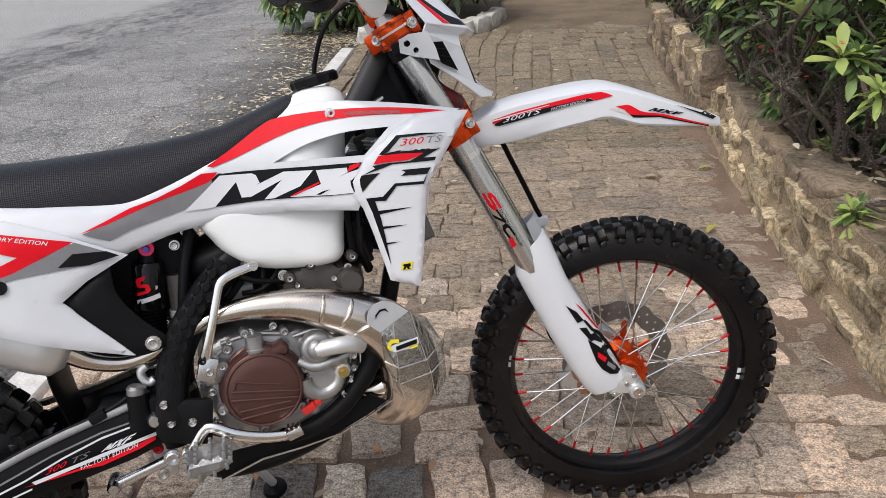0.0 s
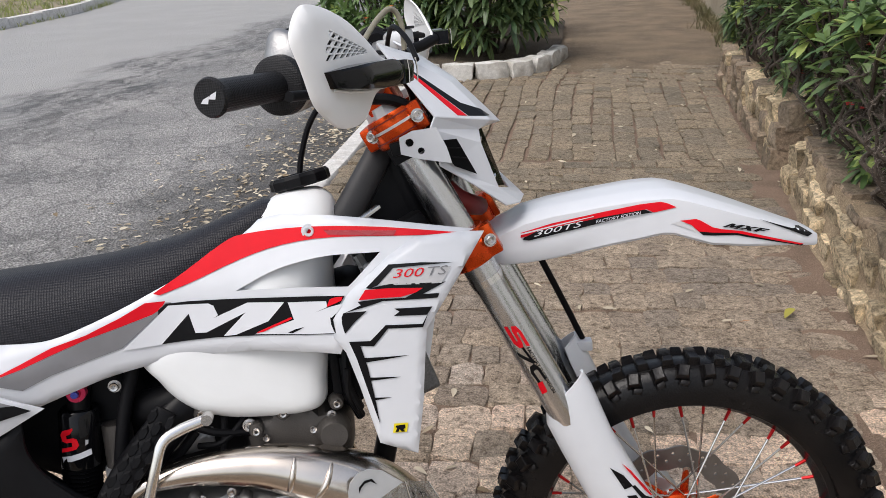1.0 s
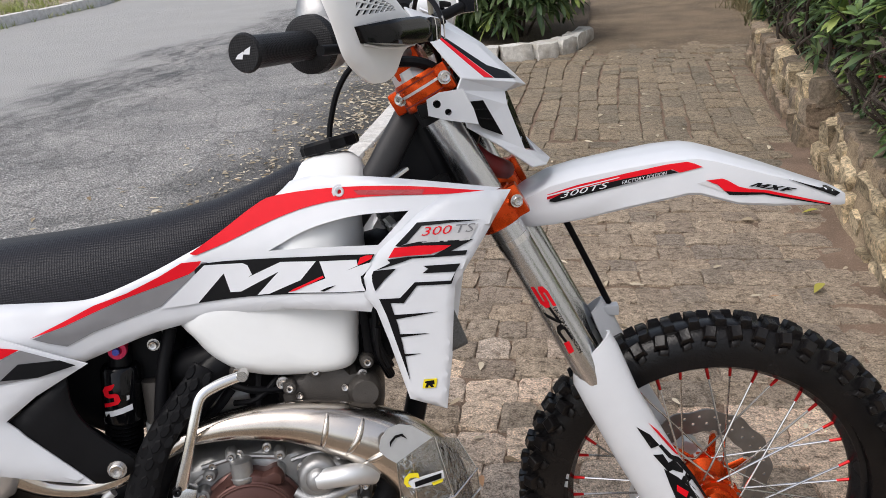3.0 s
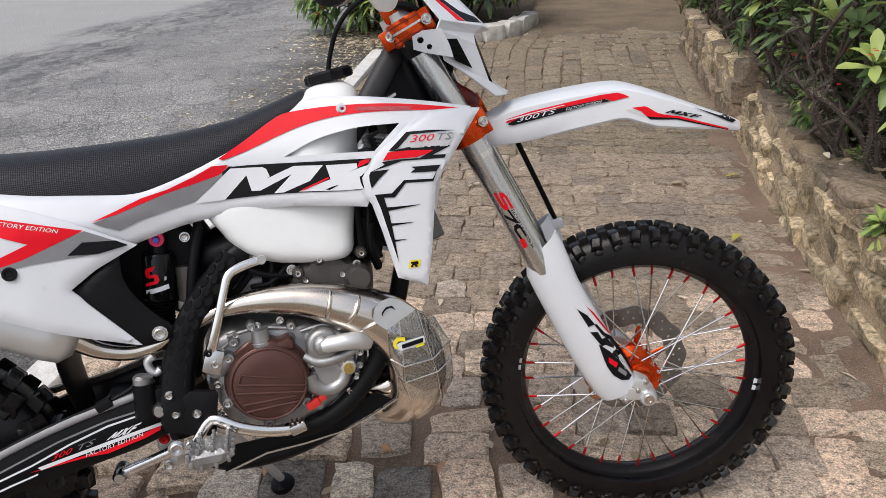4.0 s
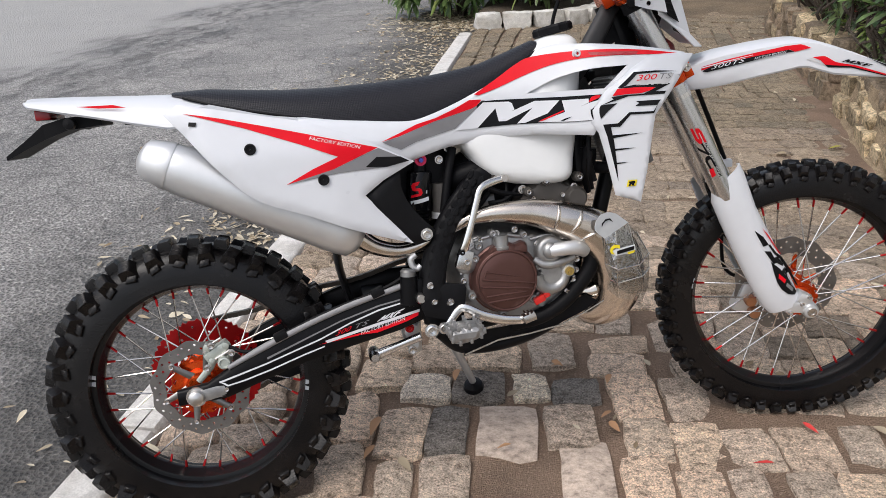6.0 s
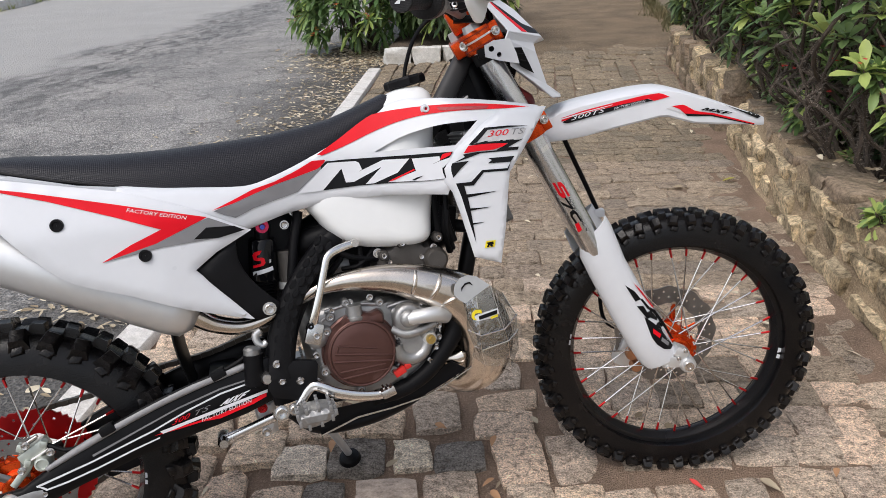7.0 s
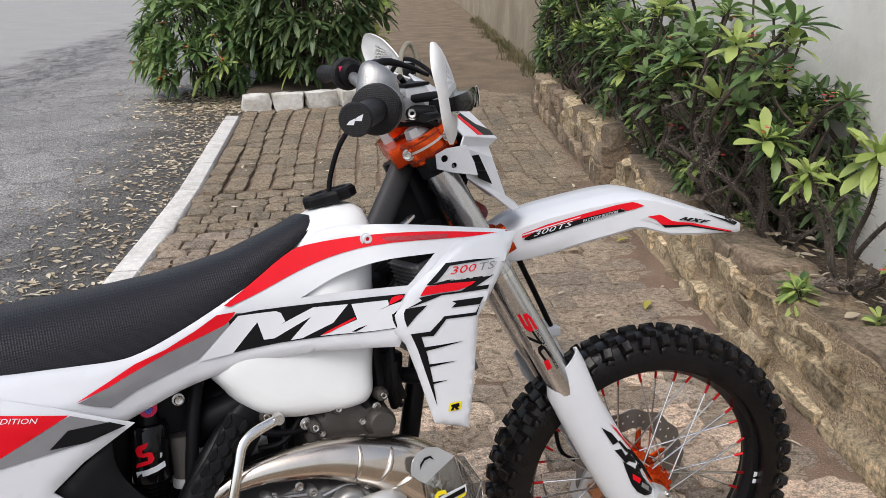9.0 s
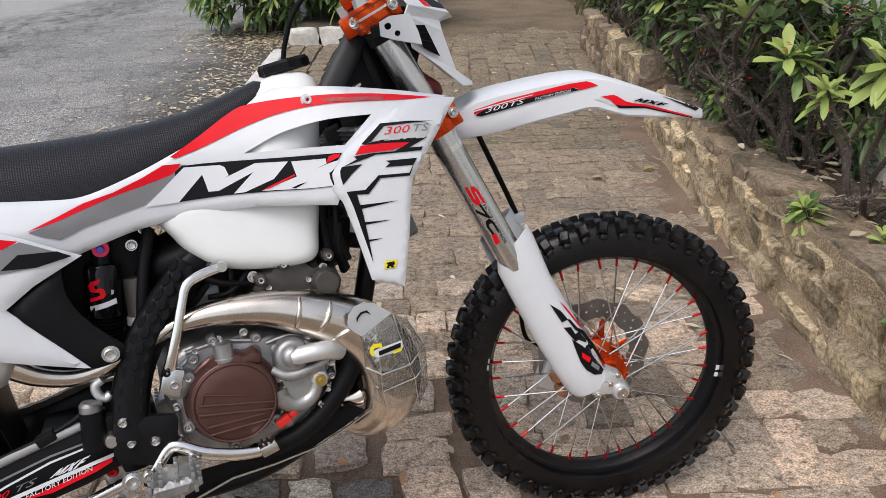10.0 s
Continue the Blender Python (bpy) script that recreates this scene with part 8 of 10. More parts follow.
# ---- triple clamps ----
def clamp(z, label, thick, bolts):
    c = Vector((FX(z), 0, z))
    along = Vector((-0.4085, 0, 0.9127))
    bm = bmesh.new()
    for s in (1, -1):
        p = c + Vector((0, -0.105 * s, 0))
        add_tube(bm, [p - along * thick, p - along * (thick - 0.004), p + along * (thick - 0.004), p + along * thick], [0.036, 0.038, 0.038, 0.036], 24)
        q = p + Vector((0.034, -0.010 * s, 0.014))
        add_box(bm, q, (0.022, 0.026, thick * 1.9), 0.003, (0, -24, 0))
    fwd = Vector((0.9127, 0, 0.4085))
    pts = [c + fwd * (-0.035), c + fwd * (-0.045)]
    add_box(bm, c - fwd * 0.028, (0.062, 0.17, thick * 1.7), 0.006, (0, -24, 0))
    ob = part("triple_clamp", bm, ORANGE, bike, label, m=S, angle=35)
    for s in (1, -1):
        for k in bolts:
            at = c + Vector((0.036, -0.132 * s, 0.015)) + along * k
            bolt(at, 0.0075, ob, out=(0.3, -s, 0.1))
        if z > 0.7:
            bolt(c + Vector((-0.034, -0.128 * s, -0.010)), 0.0075, ob, out=(-0.5, -s, 0.0))
            bm = bmesh.new()
            p = c + Vector((0, -0.105 * s, 0))
            for g in (-0.013, 0.014):
                add_tube(bm, [p + along * g, p + along * (g + 0.0018)], 0.0384, 24)
            part("clamp_seam", bm, CAP_RED, ob)
            bm = bmesh.new()
            add_tube(bm, [p + along * 0.001, p + along * 0.005], 0.0386, 24)
            part("clamp_groove", bm, ALU_MATT, ob)
    return ob


clamp(0.785, "orange anodised upper triple clamp", 0.022, (0.0,))
clamp(0.592, "orange anodised lower triple clamp", 0.026, (0.0,))
part("stem_nut", tube([(1.045, 0, 0.775), (1.032, 0, 0.805)], [0.02, 0.018], 6), ALU_MATT, bike, m=S)

# ---- front fender ----
FEND = [(1.195, 0.588, 0.557, 0.0624), (1.215, 0.600, 0.550, 0.0686), (1.255, 0.619, 0.551, 0.0710), (1.300, 0.628, 0.555, 0.0718), (1.375, 0.636, 0.567, 0.0749), (1.430, 0.640, 0.575, 0.0788), (1.462, 0.640, 0.580, 0.0803), (1.480, 0.639, 0.579, 0.0819), (1.502, 0.634, 0.571, 0.0850), (1.535, 0.622, 0.559, 0.0866), (1.592, 0.598, 0.549, 0.0780), (1.640, 0.576, 0.542, 0.0640), (1.680, 0.558, 0.535, 0.0499), (1.704, 0.548, 0.530, 0.0406), (1.711, 0.544, 0.530, 0.0359)]


def ring_fender(x, zt, ze, w):
    up = []
    for s, q in ((1, 0), (0.99, 0.34), (0.97, 0.70), (0.955, 0.86), (0.88, 0.92), (0.60, 0.93), (0.52, 0.97), (0.3, 0.98), (0, 0.98)):
        up.append(Vector((x, -w * s, ze + (zt - ze) * q)))
    full = up + [Vector((p.x, -p.y, p.z)) for p in reversed(up[:-1])]
    dn = [Vector((p.x, p.y * 0.96, p.z - 0.004)) for p in reversed(full)]
    return full + dn


bm = bmesh.new()
add_loft(bm, [ring_fender(*f) for f in FEND])
fender = part("front_fender", bm, WHITE, bike, "long white front mudguard with red and black graphics", m=S, angle=38)


def y_fend(X, Z):
    x = [f[0] for f in FEND]
    w = float(np.interp(X, x, [f[3] for f in FEND]))
    zt, ze = float(np.interp(X, x, [f[1] for f in FEND])), float(np.interp(X, x, [f[2] for f in FEND]))
    q = (Z - ze) / max(0.002, zt - ze)
    return -w * float(np.interp(q, [0, 0.34, 0.70, 0.86, 0.92, 0.96], [1, 0.99, 0.97, 0.955, 0.88, 0.60]))


on_fender = lambda l: (lambda X, Z, d: (X, y_fend(X, Z) - l + d, Z + l * 0.5))
decal([(1.2480, 0.5962), (1.2964, 0.6071), (1.3718, 0.6183), (1.4300, 0.6261), (1.4619, 0.6276), (1.4722, 0.6241), (1.4842, 0.6176), (1.4610, 0.6137), (1.4503, 0.6121), (1.4401, 0.6180), (1.3711, 0.6100), (1.2956, 0.5986), (1.2566, 0.5902), (1.2471, 0.5883)], RED, fender, 0.0015, on_fender, grid=0.004)
decal([(1.2525, 0.5881), (1.2726, 0.5962), (1.3186, 0.6026), (1.3711, 0.6100), (1.4365, 0.6175), (1.4489, 0.6122), (1.4145, 0.6091), (1.3480, 0.5976), (1.2946, 0.5884), (1.2597, 0.5829), (1.2499, 0.5850)], BLACK_VINYL, fender, 0.0026, on_fender, grid=0.004)
decal([(1.2478, 0.5946), (1.2961, 0.6032), (1.3604, 0.6130), (1.3603, 0.6119), (1.2959, 0.6013), (1.2476, 0.5923)], WHITE_VINYL, fender, 0.0030, on_fender, grid=0.004)
decal([(1.4752, 0.5934), (1.4913, 0.5958), (1.5092, 0.5829), (1.5131, 0.5766), (1.4976, 0.5843)], SILVER_VINYL, fender, 0.0012, on_fender, grid=0.004)
decal([(1.4879, 0.5967), (1.5114, 0.5976), (1.5188, 0.5942), (1.5355, 0.5826), (1.5495, 0.5778), (1.5813, 0.5705), (1.6844, 0.5324), (1.6782, 0.5322), (1.5741, 0.5685), (1.5283, 0.5756), (1.5146, 0.5780), (1.5047, 0.5885)], RED, fender, 0.0020, on_fender, grid=0.004)
decal([(1.5047, 0.5885), (1.5146, 0.5788), (1.5283, 0.5764), (1.5741, 0.5693), (1.6844, 0.5316), (1.6813, 0.5299), (1.5740, 0.5655), (1.5212, 0.5716)], BLACK_VINYL, fender, 0.0014, on_fender, grid=0.004)
decal([(1.6100, 0.5840), (1.6650, 0.5604), (1.6834, 0.5572), (1.6906, 0.5524), (1.7008, 0.5455), (1.6918, 0.5422), (1.6633, 0.5572)], BLACK_VINYL, fender, 0.0020, on_fender, grid=0.004)
decal([(1.5504, 0.5813), (1.5658, 0.5844), (1.5716, 0.5828), (1.5681, 0.5797), (1.5800, 0.5804), (1.5865, 0.5786), (1.5729, 0.5751), (1.5670, 0.5767), (1.5755, 0.5787), (1.5653, 0.5779), (1.5607, 0.5792), (1.5644, 0.5819), (1.5557, 0.5799)], BLACK_VINYL, fender, 0.0020, on_fender, grid=0.004)
decal([(1.5742, 0.5747), (1.5870, 0.5748), (1.5878, 0.5782), (1.5944, 0.5762), (1.5937, 0.5744), (1.6018, 0.5738), (1.6079, 0.5719), (1.5950, 0.5724), (1.5956, 0.5686), (1.5882, 0.5708), (1.5884, 0.5729), (1.5809, 0.5728)], BLACK_VINYL, fender, 0.0020, on_fender, grid=0.004)
decal([(1.5970, 0.5681), (1.6106, 0.5710), (1.6269, 0.5657), (1.6235, 0.5652), (1.6146, 0.5681), (1.6123, 0.5676), (1.6198, 0.5651), (1.6166, 0.5647), (1.6097, 0.5669), (1.6039, 0.5659)], BLACK_VINYL, fender, 0.0020, on_fender, grid=0.004)
fend_line = lambda z0, x0, sl: (lambda u, v, d: (x0 + u, y_fend(x0 + u, z0 + sl * u + v) - 0.0042, z0 + sl * u + v + 0.0016))
part("lettering", writing("300TS", 0.012, fend_line(0.5880, 1.266, 0.144), 0.3, width=0.078), WHITE_VINYL, fender, smooth=False)
part("lettering", writing("FACTORY EDITION", 0.0075, fend_line(0.6015, 1.363, 0.135), 0.2, width=0.068), WHITE_VINYL, fender, smooth=False)
part("brake_line", tube([(1.262, 0.085, 0.56), (1.285, 0.09, 0.50), (1.325, 0.10, 0.40), (1.350, 0.105, 0.335)], 0.006, 10, 4), HOSE, bike, "black front brake hose", m=S)
part("hose_bracket", box((1.352, 0.10, 0.325), (0.03, 0.024, 0.02), 0.004), WHITE, bike, m=S)
fc = part("front_caliper", box((1.405, 0.07, -0.045), (0.06, 0.05, 0.085), 0.010, (0, 22, 0)), ALU_MATT, bike, "cast front brake caliper with bronze pistons", m=S)
for dz in (0.0, -0.035):
    part("caliper_piston", lathe([(0.0005, -0.03), (0.013, -0.03), (0.015, -0.025), (0.015, 0.01), (0.0005, 0.01)], 18, (1.405 - dz * 0.3, 0.052, -0.042 + dz)), mat("bronze_piston", (0.45, 0.22, 0.12), 0.35, metal=0.8), fc, "bronze caliper piston")
part("caliper_hose", tube([(1.40, 0.085, 0.0), (1.355, 0.095, 0.03), (1.345, 0.10, 0.10), (1.352, 0.105, 0.20), (1.352, 0.105, 0.32)], 0.005, 8, 5), HOSE, bike, m=S)

# ---- headlight mask ----
bm = bmesh.new()
V = {}
def mv(k, x, y, z):
    V[k] = bm.verts.new((x, y, z))
    V["-" + k] = bm.verts.new((x, -y, z)) if abs(y) > 1e-6 else V[k]
mv("tl", 1.064, -0.100, 0.902); mv("tm", 1.098, -0.050, 0.884); mv("t0", 1.104, 0, 0.880)
mv("ml", 1.102, -0.122, 0.845); mv("mm", 1.160, -0.055, 0.835); mv("m0", 1.166, 0, 0.834)
mv("bl", 1.137, -0.138, 0.796); mv("bm", 1.212, -0.062, 0.776); mv("b0", 1.226, 0, 0.766)
mv("cl", 1.130, -0.142, 0.782); mv("cm", 1.196, -0.068, 0.766); mv("c0", 1.206, 0, 0.762)
mv("sl", 1.138, -0.136, 0.725); mv("sm", 1.198, -0.080, 0.745)
mv("dl", 1.180, -0.112, 0.690); mv("dm", 1.218, -0.074, 0.672); mv("d0", 1.236, 0, 0.654)
mv("el", 1.228, -0.078, 0.644); mv("em", 1.250, -0.050, 0.640); mv("e0", 1.258, 0, 0.640)
for q in (("tl", "tm", "mm", "ml"), ("tm", "t0", "m0", "mm"), ("ml", "mm", "bm", "bl"), ("mm", "m0", "b0", "bm"), ("bl", "bm", "cm", "cl"), ("bm", "b0", "c0", "cm"),
          ("cl", "cm", "sm", "sl"), ("sl", "sm", "dm", "dl"), ("dl", "dm", "em", "el"), ("dm", "d0", "e0", "em")):
    bm.faces.new([V[k] for k in q])
    bm.faces.new([V["-" + k] for k in reversed(q)])
bmesh.ops.remove_doubles(bm, verts=bm.verts, dist=1e-5)
bmesh.ops.solidify(bm, geom=bm.faces[:], thickness=0.0035)
mask = part("headlight_mask", bm, WHITE, bike, "white headlight mask with a red and black flash", m=S, smooth=False)
bv = mask.modifiers.new("edge", "BEVEL")
bv.width, bv.segments, bv.limit_method, bv.angle_limit = 0.003, 2, "ANGLE", radians(25)
bm = bmesh.new()
vs = [bm.verts.new(p) for p in ((1.189, -0.064, 0.764), (1.200, 0, 0.760), (1.189, 0.064, 0.764), (1.212, 0.070, 0.676), (1.230, 0, 0.660), (1.212, -0.070, 0.676))]
bm.faces.new((vs[0], vs[1], vs[4], vs[5]))
bm.faces.new((vs[1], vs[2], vs[3], vs[4]))
bmesh.ops.solidify(bm, geom=bm.faces[:], thickness=0.004)
lamp = part("headlight", bm, LENS, bike, "dark smoked headlight lens", m=S, smooth=False)
part("lamp_insert", box((1.196, -0.03, 0.738), (0.006, 0.045, 0.02), 0.002, (0, 12, 0)), REFLECTOR, lamp)
part("lamp_insert", box((1.214, -0.03, 0.684), (0.006, 0.045, 0.008), 0.002, (0, 12, 0)), REFLECTOR, lamp)
part("mask_back", box((1.135, 0, 0.735), (0.06, 0.15, 0.11), 0.012, (0, 20, 0)), BLACK, bike, "black wiring box behind the mask", m=S)
part("wiring", tube([(1.12, -0.05, 0.70), (1.15, -0.065, 0.665), (1.175, -0.05, 0.645), (1.185, 0.0, 0.63)], 0.016, 10, 3), CAP_RED, bike, "dark red wiring", m=S)
for s in (1, -1):
    bm = bmesh.new()
    add_shell(bm, [(1.087, 0.773), (1.106, 0.781), (1.140, 0.782), (1.152, 0.752), (1.157, 0.729), (1.112, 0.741), (1.087, 0.750)], lambda X, Z, d: (X, s * (-0.152 + 0.25 * max(0, X - 1.115) + d), Z), 0.004, [[(1.101 + 0.006 * math.cos(t), 0.765 + 0.006 * math.sin(t)) for t in (k * math.pi / 5 for k in range(10))], [(1.116 + 0.005 * math.cos(t), 0.752 + 0.005 * math.sin(t)) for t in (k * math.pi / 5 for k in range(10))]], 0.012)
    part("mask_bracket", bm, WHITE, bike, "white mask bracket with round holes", m=S)
    strap = part("bracket_strap", tube([(FX(0.763), -0.105 * s, 0.763), (FX(0.741), -0.105 * s, 0.741)], 0.0315, 24), BLACK, bike, "black rubber strap", m=S)
    part("strap_tab", box((1.085, -0.140 * s, 0.758), (0.026, 0.016, 0.020), 0.003, (0, -12, 0)), BLACK, bike, m=S)


ROWS_M = [[(1.064, -0.100, 0.902), (1.098, -0.050, 0.884), (1.104, 0, 0.880)], [(1.102, -0.122, 0.845), (1.160, -0.055, 0.835), (1.166, 0, 0.834)], [(1.137, -0.138, 0.796), (1.212, -0.062, 0.776), (1.226, 0, 0.766)]]


def on_mask(lift):
    """The mask's face from its edge (0) to the middle (1), and from the top (0) to the fold (1)."""
    def at(u, v):
        u, v = min(max(u, 0), 0.999) * 2, min(max(v, 0), 0.999) * 2
        i, j = int(v), int(u)
        a, b = v - i, u - j
        q = [[Vector(ROWS_M[i + r][j + c]) for c in (0, 1)] for r in (0, 1)]
        return q[0][0].lerp(q[0][1], b).lerp(q[1][0].lerp(q[1][1], b), a)

    def f(u, v, d):
        p = at(u, v)
        n = (at(u + 0.02, v) - at(u - 0.02, v)).cross(at(u, v + 0.02) - at(u, v - 0.02)).normalized()
        if n.x < 0:
            n = -n
        return p + n * (lift - d)
    return f


for q, mt in (([(0.07, 0.17), (0.095, 0.20), (0.30, 0.985), (0.215, 0.985)], RED), ([(0.085, 0.15), (0.36, 0.80), (0.66, 0.965), (0.315, 0.985)], BLACK_VINYL)):
    bm = bmesh.new()
    add_shell(bm, q, on_mask(0.0045), 0.0006, (), 0.04)
    part("decal", bm, mt, mask, smooth=False)
bm = bmesh.new()
vs = [bm.verts.new(p) for p in ((1.138, -0.146, 0.763), (1.166, -0.121, 0.760), (1.190, -0.105, 0.703), (1.160, -0.131, 0.722))]
bm.faces.new(vs)
bmesh.ops.solidify(bm, geom=bm.faces[:], thickness=0.003)
vent = part("mask_vent", bm, BLACK, mask, "black louvred side opening", smooth=False)
for k in range(2):
    part("louvre", tube([(1.150 + 0.008 * k, -0.139 + 0.005 * k, 0.750 - 0.014 * k), (1.170 + 0.007 * k, -0.121 + 0.004 * k, 0.746 - 0.016 * k)], 0.001, 6), BLACK_SATIN, vent)

# ---- handlebar ----
bar = part("handlebar", tube([(0.943, -0.435, 0.871), (0.977, -0.33, 0.870), (1.008, -0.24, 0.862), (1.040, -0.16, 0.845), (1.048, -0.09, 0.838), (1.050, 0, 0.838), (1.052, 0.09, 0.842), (1.048, 0.16, 0.855), (1.022, 0.24, 0.880), (0.999, 0.32, 0.900), (0.965, 0.425, 0.901)], 0.0125, 16, 4), ALU_CAST, bike, "grey tapered handlebar", m=S)
part("bar_clamp", box((1.046, 0, 0.828), (0.050, 0.095, 0.055), 0.006, (0, -24, 0)), ORANGE, bike, "orange anodised bar clamp", m=S)
for s in (1, -1):
    g0, g1 = Vector((0.938, -0.448 * s, 0.871)), Vector((0.978, -0.328 * s, 0.870))
    SB = S if s > 0 else S @ Matrix.Translation((0.022, -0.010, 0.030))
    grip = part("grip", tube([g0, g0.lerp(g1, 0.03), g0.lerp(g1, 0.12), g0.lerp(g1, 0.9), g1], [0.019, 0.021, 0.0175, 0.017, 0.018], 24), GRIP, bike, "black dimpled rubber grip", m=SB)
    d = (g1 - g0).normalized()
    part("grip_flange", tube([g1 - d * 0.008, g1 - d * 0.004, g1 + d * 0.008, g1 + d * 0.012], [0.027, 0.034, 0.035, 0.031], 32), GRIP, grip)
    e1 = d.cross(Vector((0, 0, 1))).normalized()
    e2 = Vector((0, 0, 1))
    for a in (-1, 1):
        bm = bmesh.new()
        c = g0 - d * 0.0006 + e1 * 0.005 * a + e2 * 0.002 * a
        bm.faces.new([bm.verts.new(c + e1 * u + e2 * v) for u, v in ((-0.006, -0.003), (0.003, -0.004), (0.006, 0.004), (-0.002, 0.001))])
        part("grip_mark", bm, WHITE_VINYL, grip, smooth=False)
    if s > 0:
        h = part("throttle_housing", tube([g1 + d * 0.010, g1 + d * 0.016, g1 + d * 0.040, g1 + d * 0.048], [0.030, 0.035, 0.033, 0.020], 26), ALU_CAST, bike, "grey throttle housing", m=SB)
        part("throttle_elbow", tube([g1 + d * 0.026 + Vector((0, 0, 0.005)), g1 + d * 0.027 + Vector((0.0, 0, 0.030)), g1 + d * 0.030 + Vector((-0.003, 0, 0.046)), g1 + d * 0.034 + Vector((-0.004, 0, 0.056)), g1 + d * 0.036 + Vector((-0.003, 0, 0.061))], [0.033, 0.029, 0.023, 0.017, 0.009], 22, 3, squash=(0.62, 1.0), up=(0, -1, 0)), ALU_CAST, h, "grey cast cable cover")
        part("cable_boot", tube([g1 + d * 0.036 + Vector((-0.002, 0.0, 0.056)), g1 + d * 0.055 + Vector((0.012, 0, 0.060)), g1 + d * 0.085 + Vector((0.036, 0, 0.050)), g1 + d * 0.115 + Vector((0.060, 0, 0.034))], [0.007, 0.0055, 0.004, 0.003], 12, 4), BLACK, h, "black cable boot")
    else:
        h = part("switch_housing", tube([g1 + d * 0.006, g1 + d * 0.012, g1 + d * 0.035, g1 + d * 0.042], [0.022, 0.026, 0.026, 0.02], 18), BLACK, bike, "black switch block with red buttons", m=SB)
        for k in (0, 1):
            part("button", box(g1 + d * (0.015 + 0.016 * k) + Vector((-0.02, 0, 0.012)), (0.012, 0.008, 0.012), 0.002), PINK_RED, h, "red button")
    # lever and its perch
    p0 = g1 + d * 0.075
    perch = part("lever_perch", box((1.024, -0.262 * s, 0.862), (0.040, 0.070, 0.028), 0.006, (0, 0, 18 * s)), ALU_CAST, bike, "grey lever perch with reservoir", m=SB)
    part("reservoir", box((1.043, -0.228 * s, 0.874), (0.038, 0.052, 0.034), 0.007, (0, 0, 15 * s)), ALU_MATT, perch, "alloy fluid reservoir")
    part("reservoir_lid", box((1.043, -0.228 * s, 0.893), (0.041, 0.056, 0.005), 0.002, (0, 0, 15 * s)), BLACK, perch)
    part("lever", tube([(1.026, -0.285 * s, 0.857), (1.046, -0.300 * s, 0.857), (1.064, -0.325 * s, 0.858), (1.060, -0.370 * s, 0.859), (1.040, -0.420 * s, 0.862), (1.020, -0.450 * s, 0.864)], [0.015, 0.013, 0.009, 0.007, 0.006, 0.007], 12, 4, squash=(1, 0.8)), BLACK, bike, "black hand lever", m=SB)
    bolt(Vector((1.031, -0.302 * s, 0.857)), 0.0065, perch, out=(-0.25, -s, 0.15))
    part("adjuster", lathe([(0.0005, -0.012), (0.008, -0.012), (0.009, -0.009), (0.009, 0.012), (0.0005, 0.012)], 16, (1.018, -0.255 * s, 0.879)), STEEL, perch)
    part("lever_stop", tube([(1.036, -0.29 * s, 0.876), (1.062, -0.315 * s, 0.878), (1.078, -0.335 * s, 0.876)], [0.006, 0.007, 0.005], 10, 3), BLACK, perch, "black lever arm")


# ---- handguards ----
def x_guard(Y, Z=0.88):
    return float(np.interp(abs(Y), [0.24, 0.31, 0.36, 0.40, 0.43, 0.465, 0.49], [1.110, 1.095, 1.080, 1.068, 1.058, 1.044, 1.034])) - 0.14 * max(0, Z - 0.89)


HG = [(-0.464, 0.918), (-0.452, 0.936), (-0.436, 0.948), (-0.420, 0.950), (-0.391, 0.945), (-0.353, 0.932), (-0.320, 0.911), (-0.293, 0.891), (-0.262, 0.880), (-0.262, 0.857), (-0.306, 0.852), (-0.324, 0.845), (-0.347, 0.827), (-0.375, 0.820), (-0.408, 0.823), (-0.431, 0.836), (-0.448, 0.853), (-0.456, 0.876), (-0.462, 0.898)]
VENTS = []
REGION = [(-0.4350, 0.8920), (-0.4060, 0.9260), (-0.3680, 0.9190), (-0.3345, 0.9010), (-0.3330, 0.8950)]
FOOT = (Vector((-0.4330, 0.8925)), Vector((-0.3340, 0.8958)))
CROWN = (Vector((-0.4050, 0.9250)), Vector((-0.3350, 0.8995)))
vent_at = lambda u, v: FOOT[0].lerp(FOOT[1], u).lerp(CROWN[0].lerp(CROWN[1], u), v)
for r in range(4):
    for c in range(-2, 9):
        hole = []
        for i, j in ((-0.40, -0.38), (0.40, -0.38), (0.40, 0.38), (-0.40, 0.38)):
            v = (r + 0.5 + j) / 4
            u = (c + 0.5 + i + 1.7 * v) / 8.4
            hole.append((min(0.99, max(0.0, 1 - (1 - min(1, max(0, u))) ** 1.25)), v))
        if hole[1][0] - hole[0][0] > 0.02 and hole[2][0] - hole[3][0] > 0.02:
            VENTS.append([tuple(vent_at(u, v)) for u, v in hole])
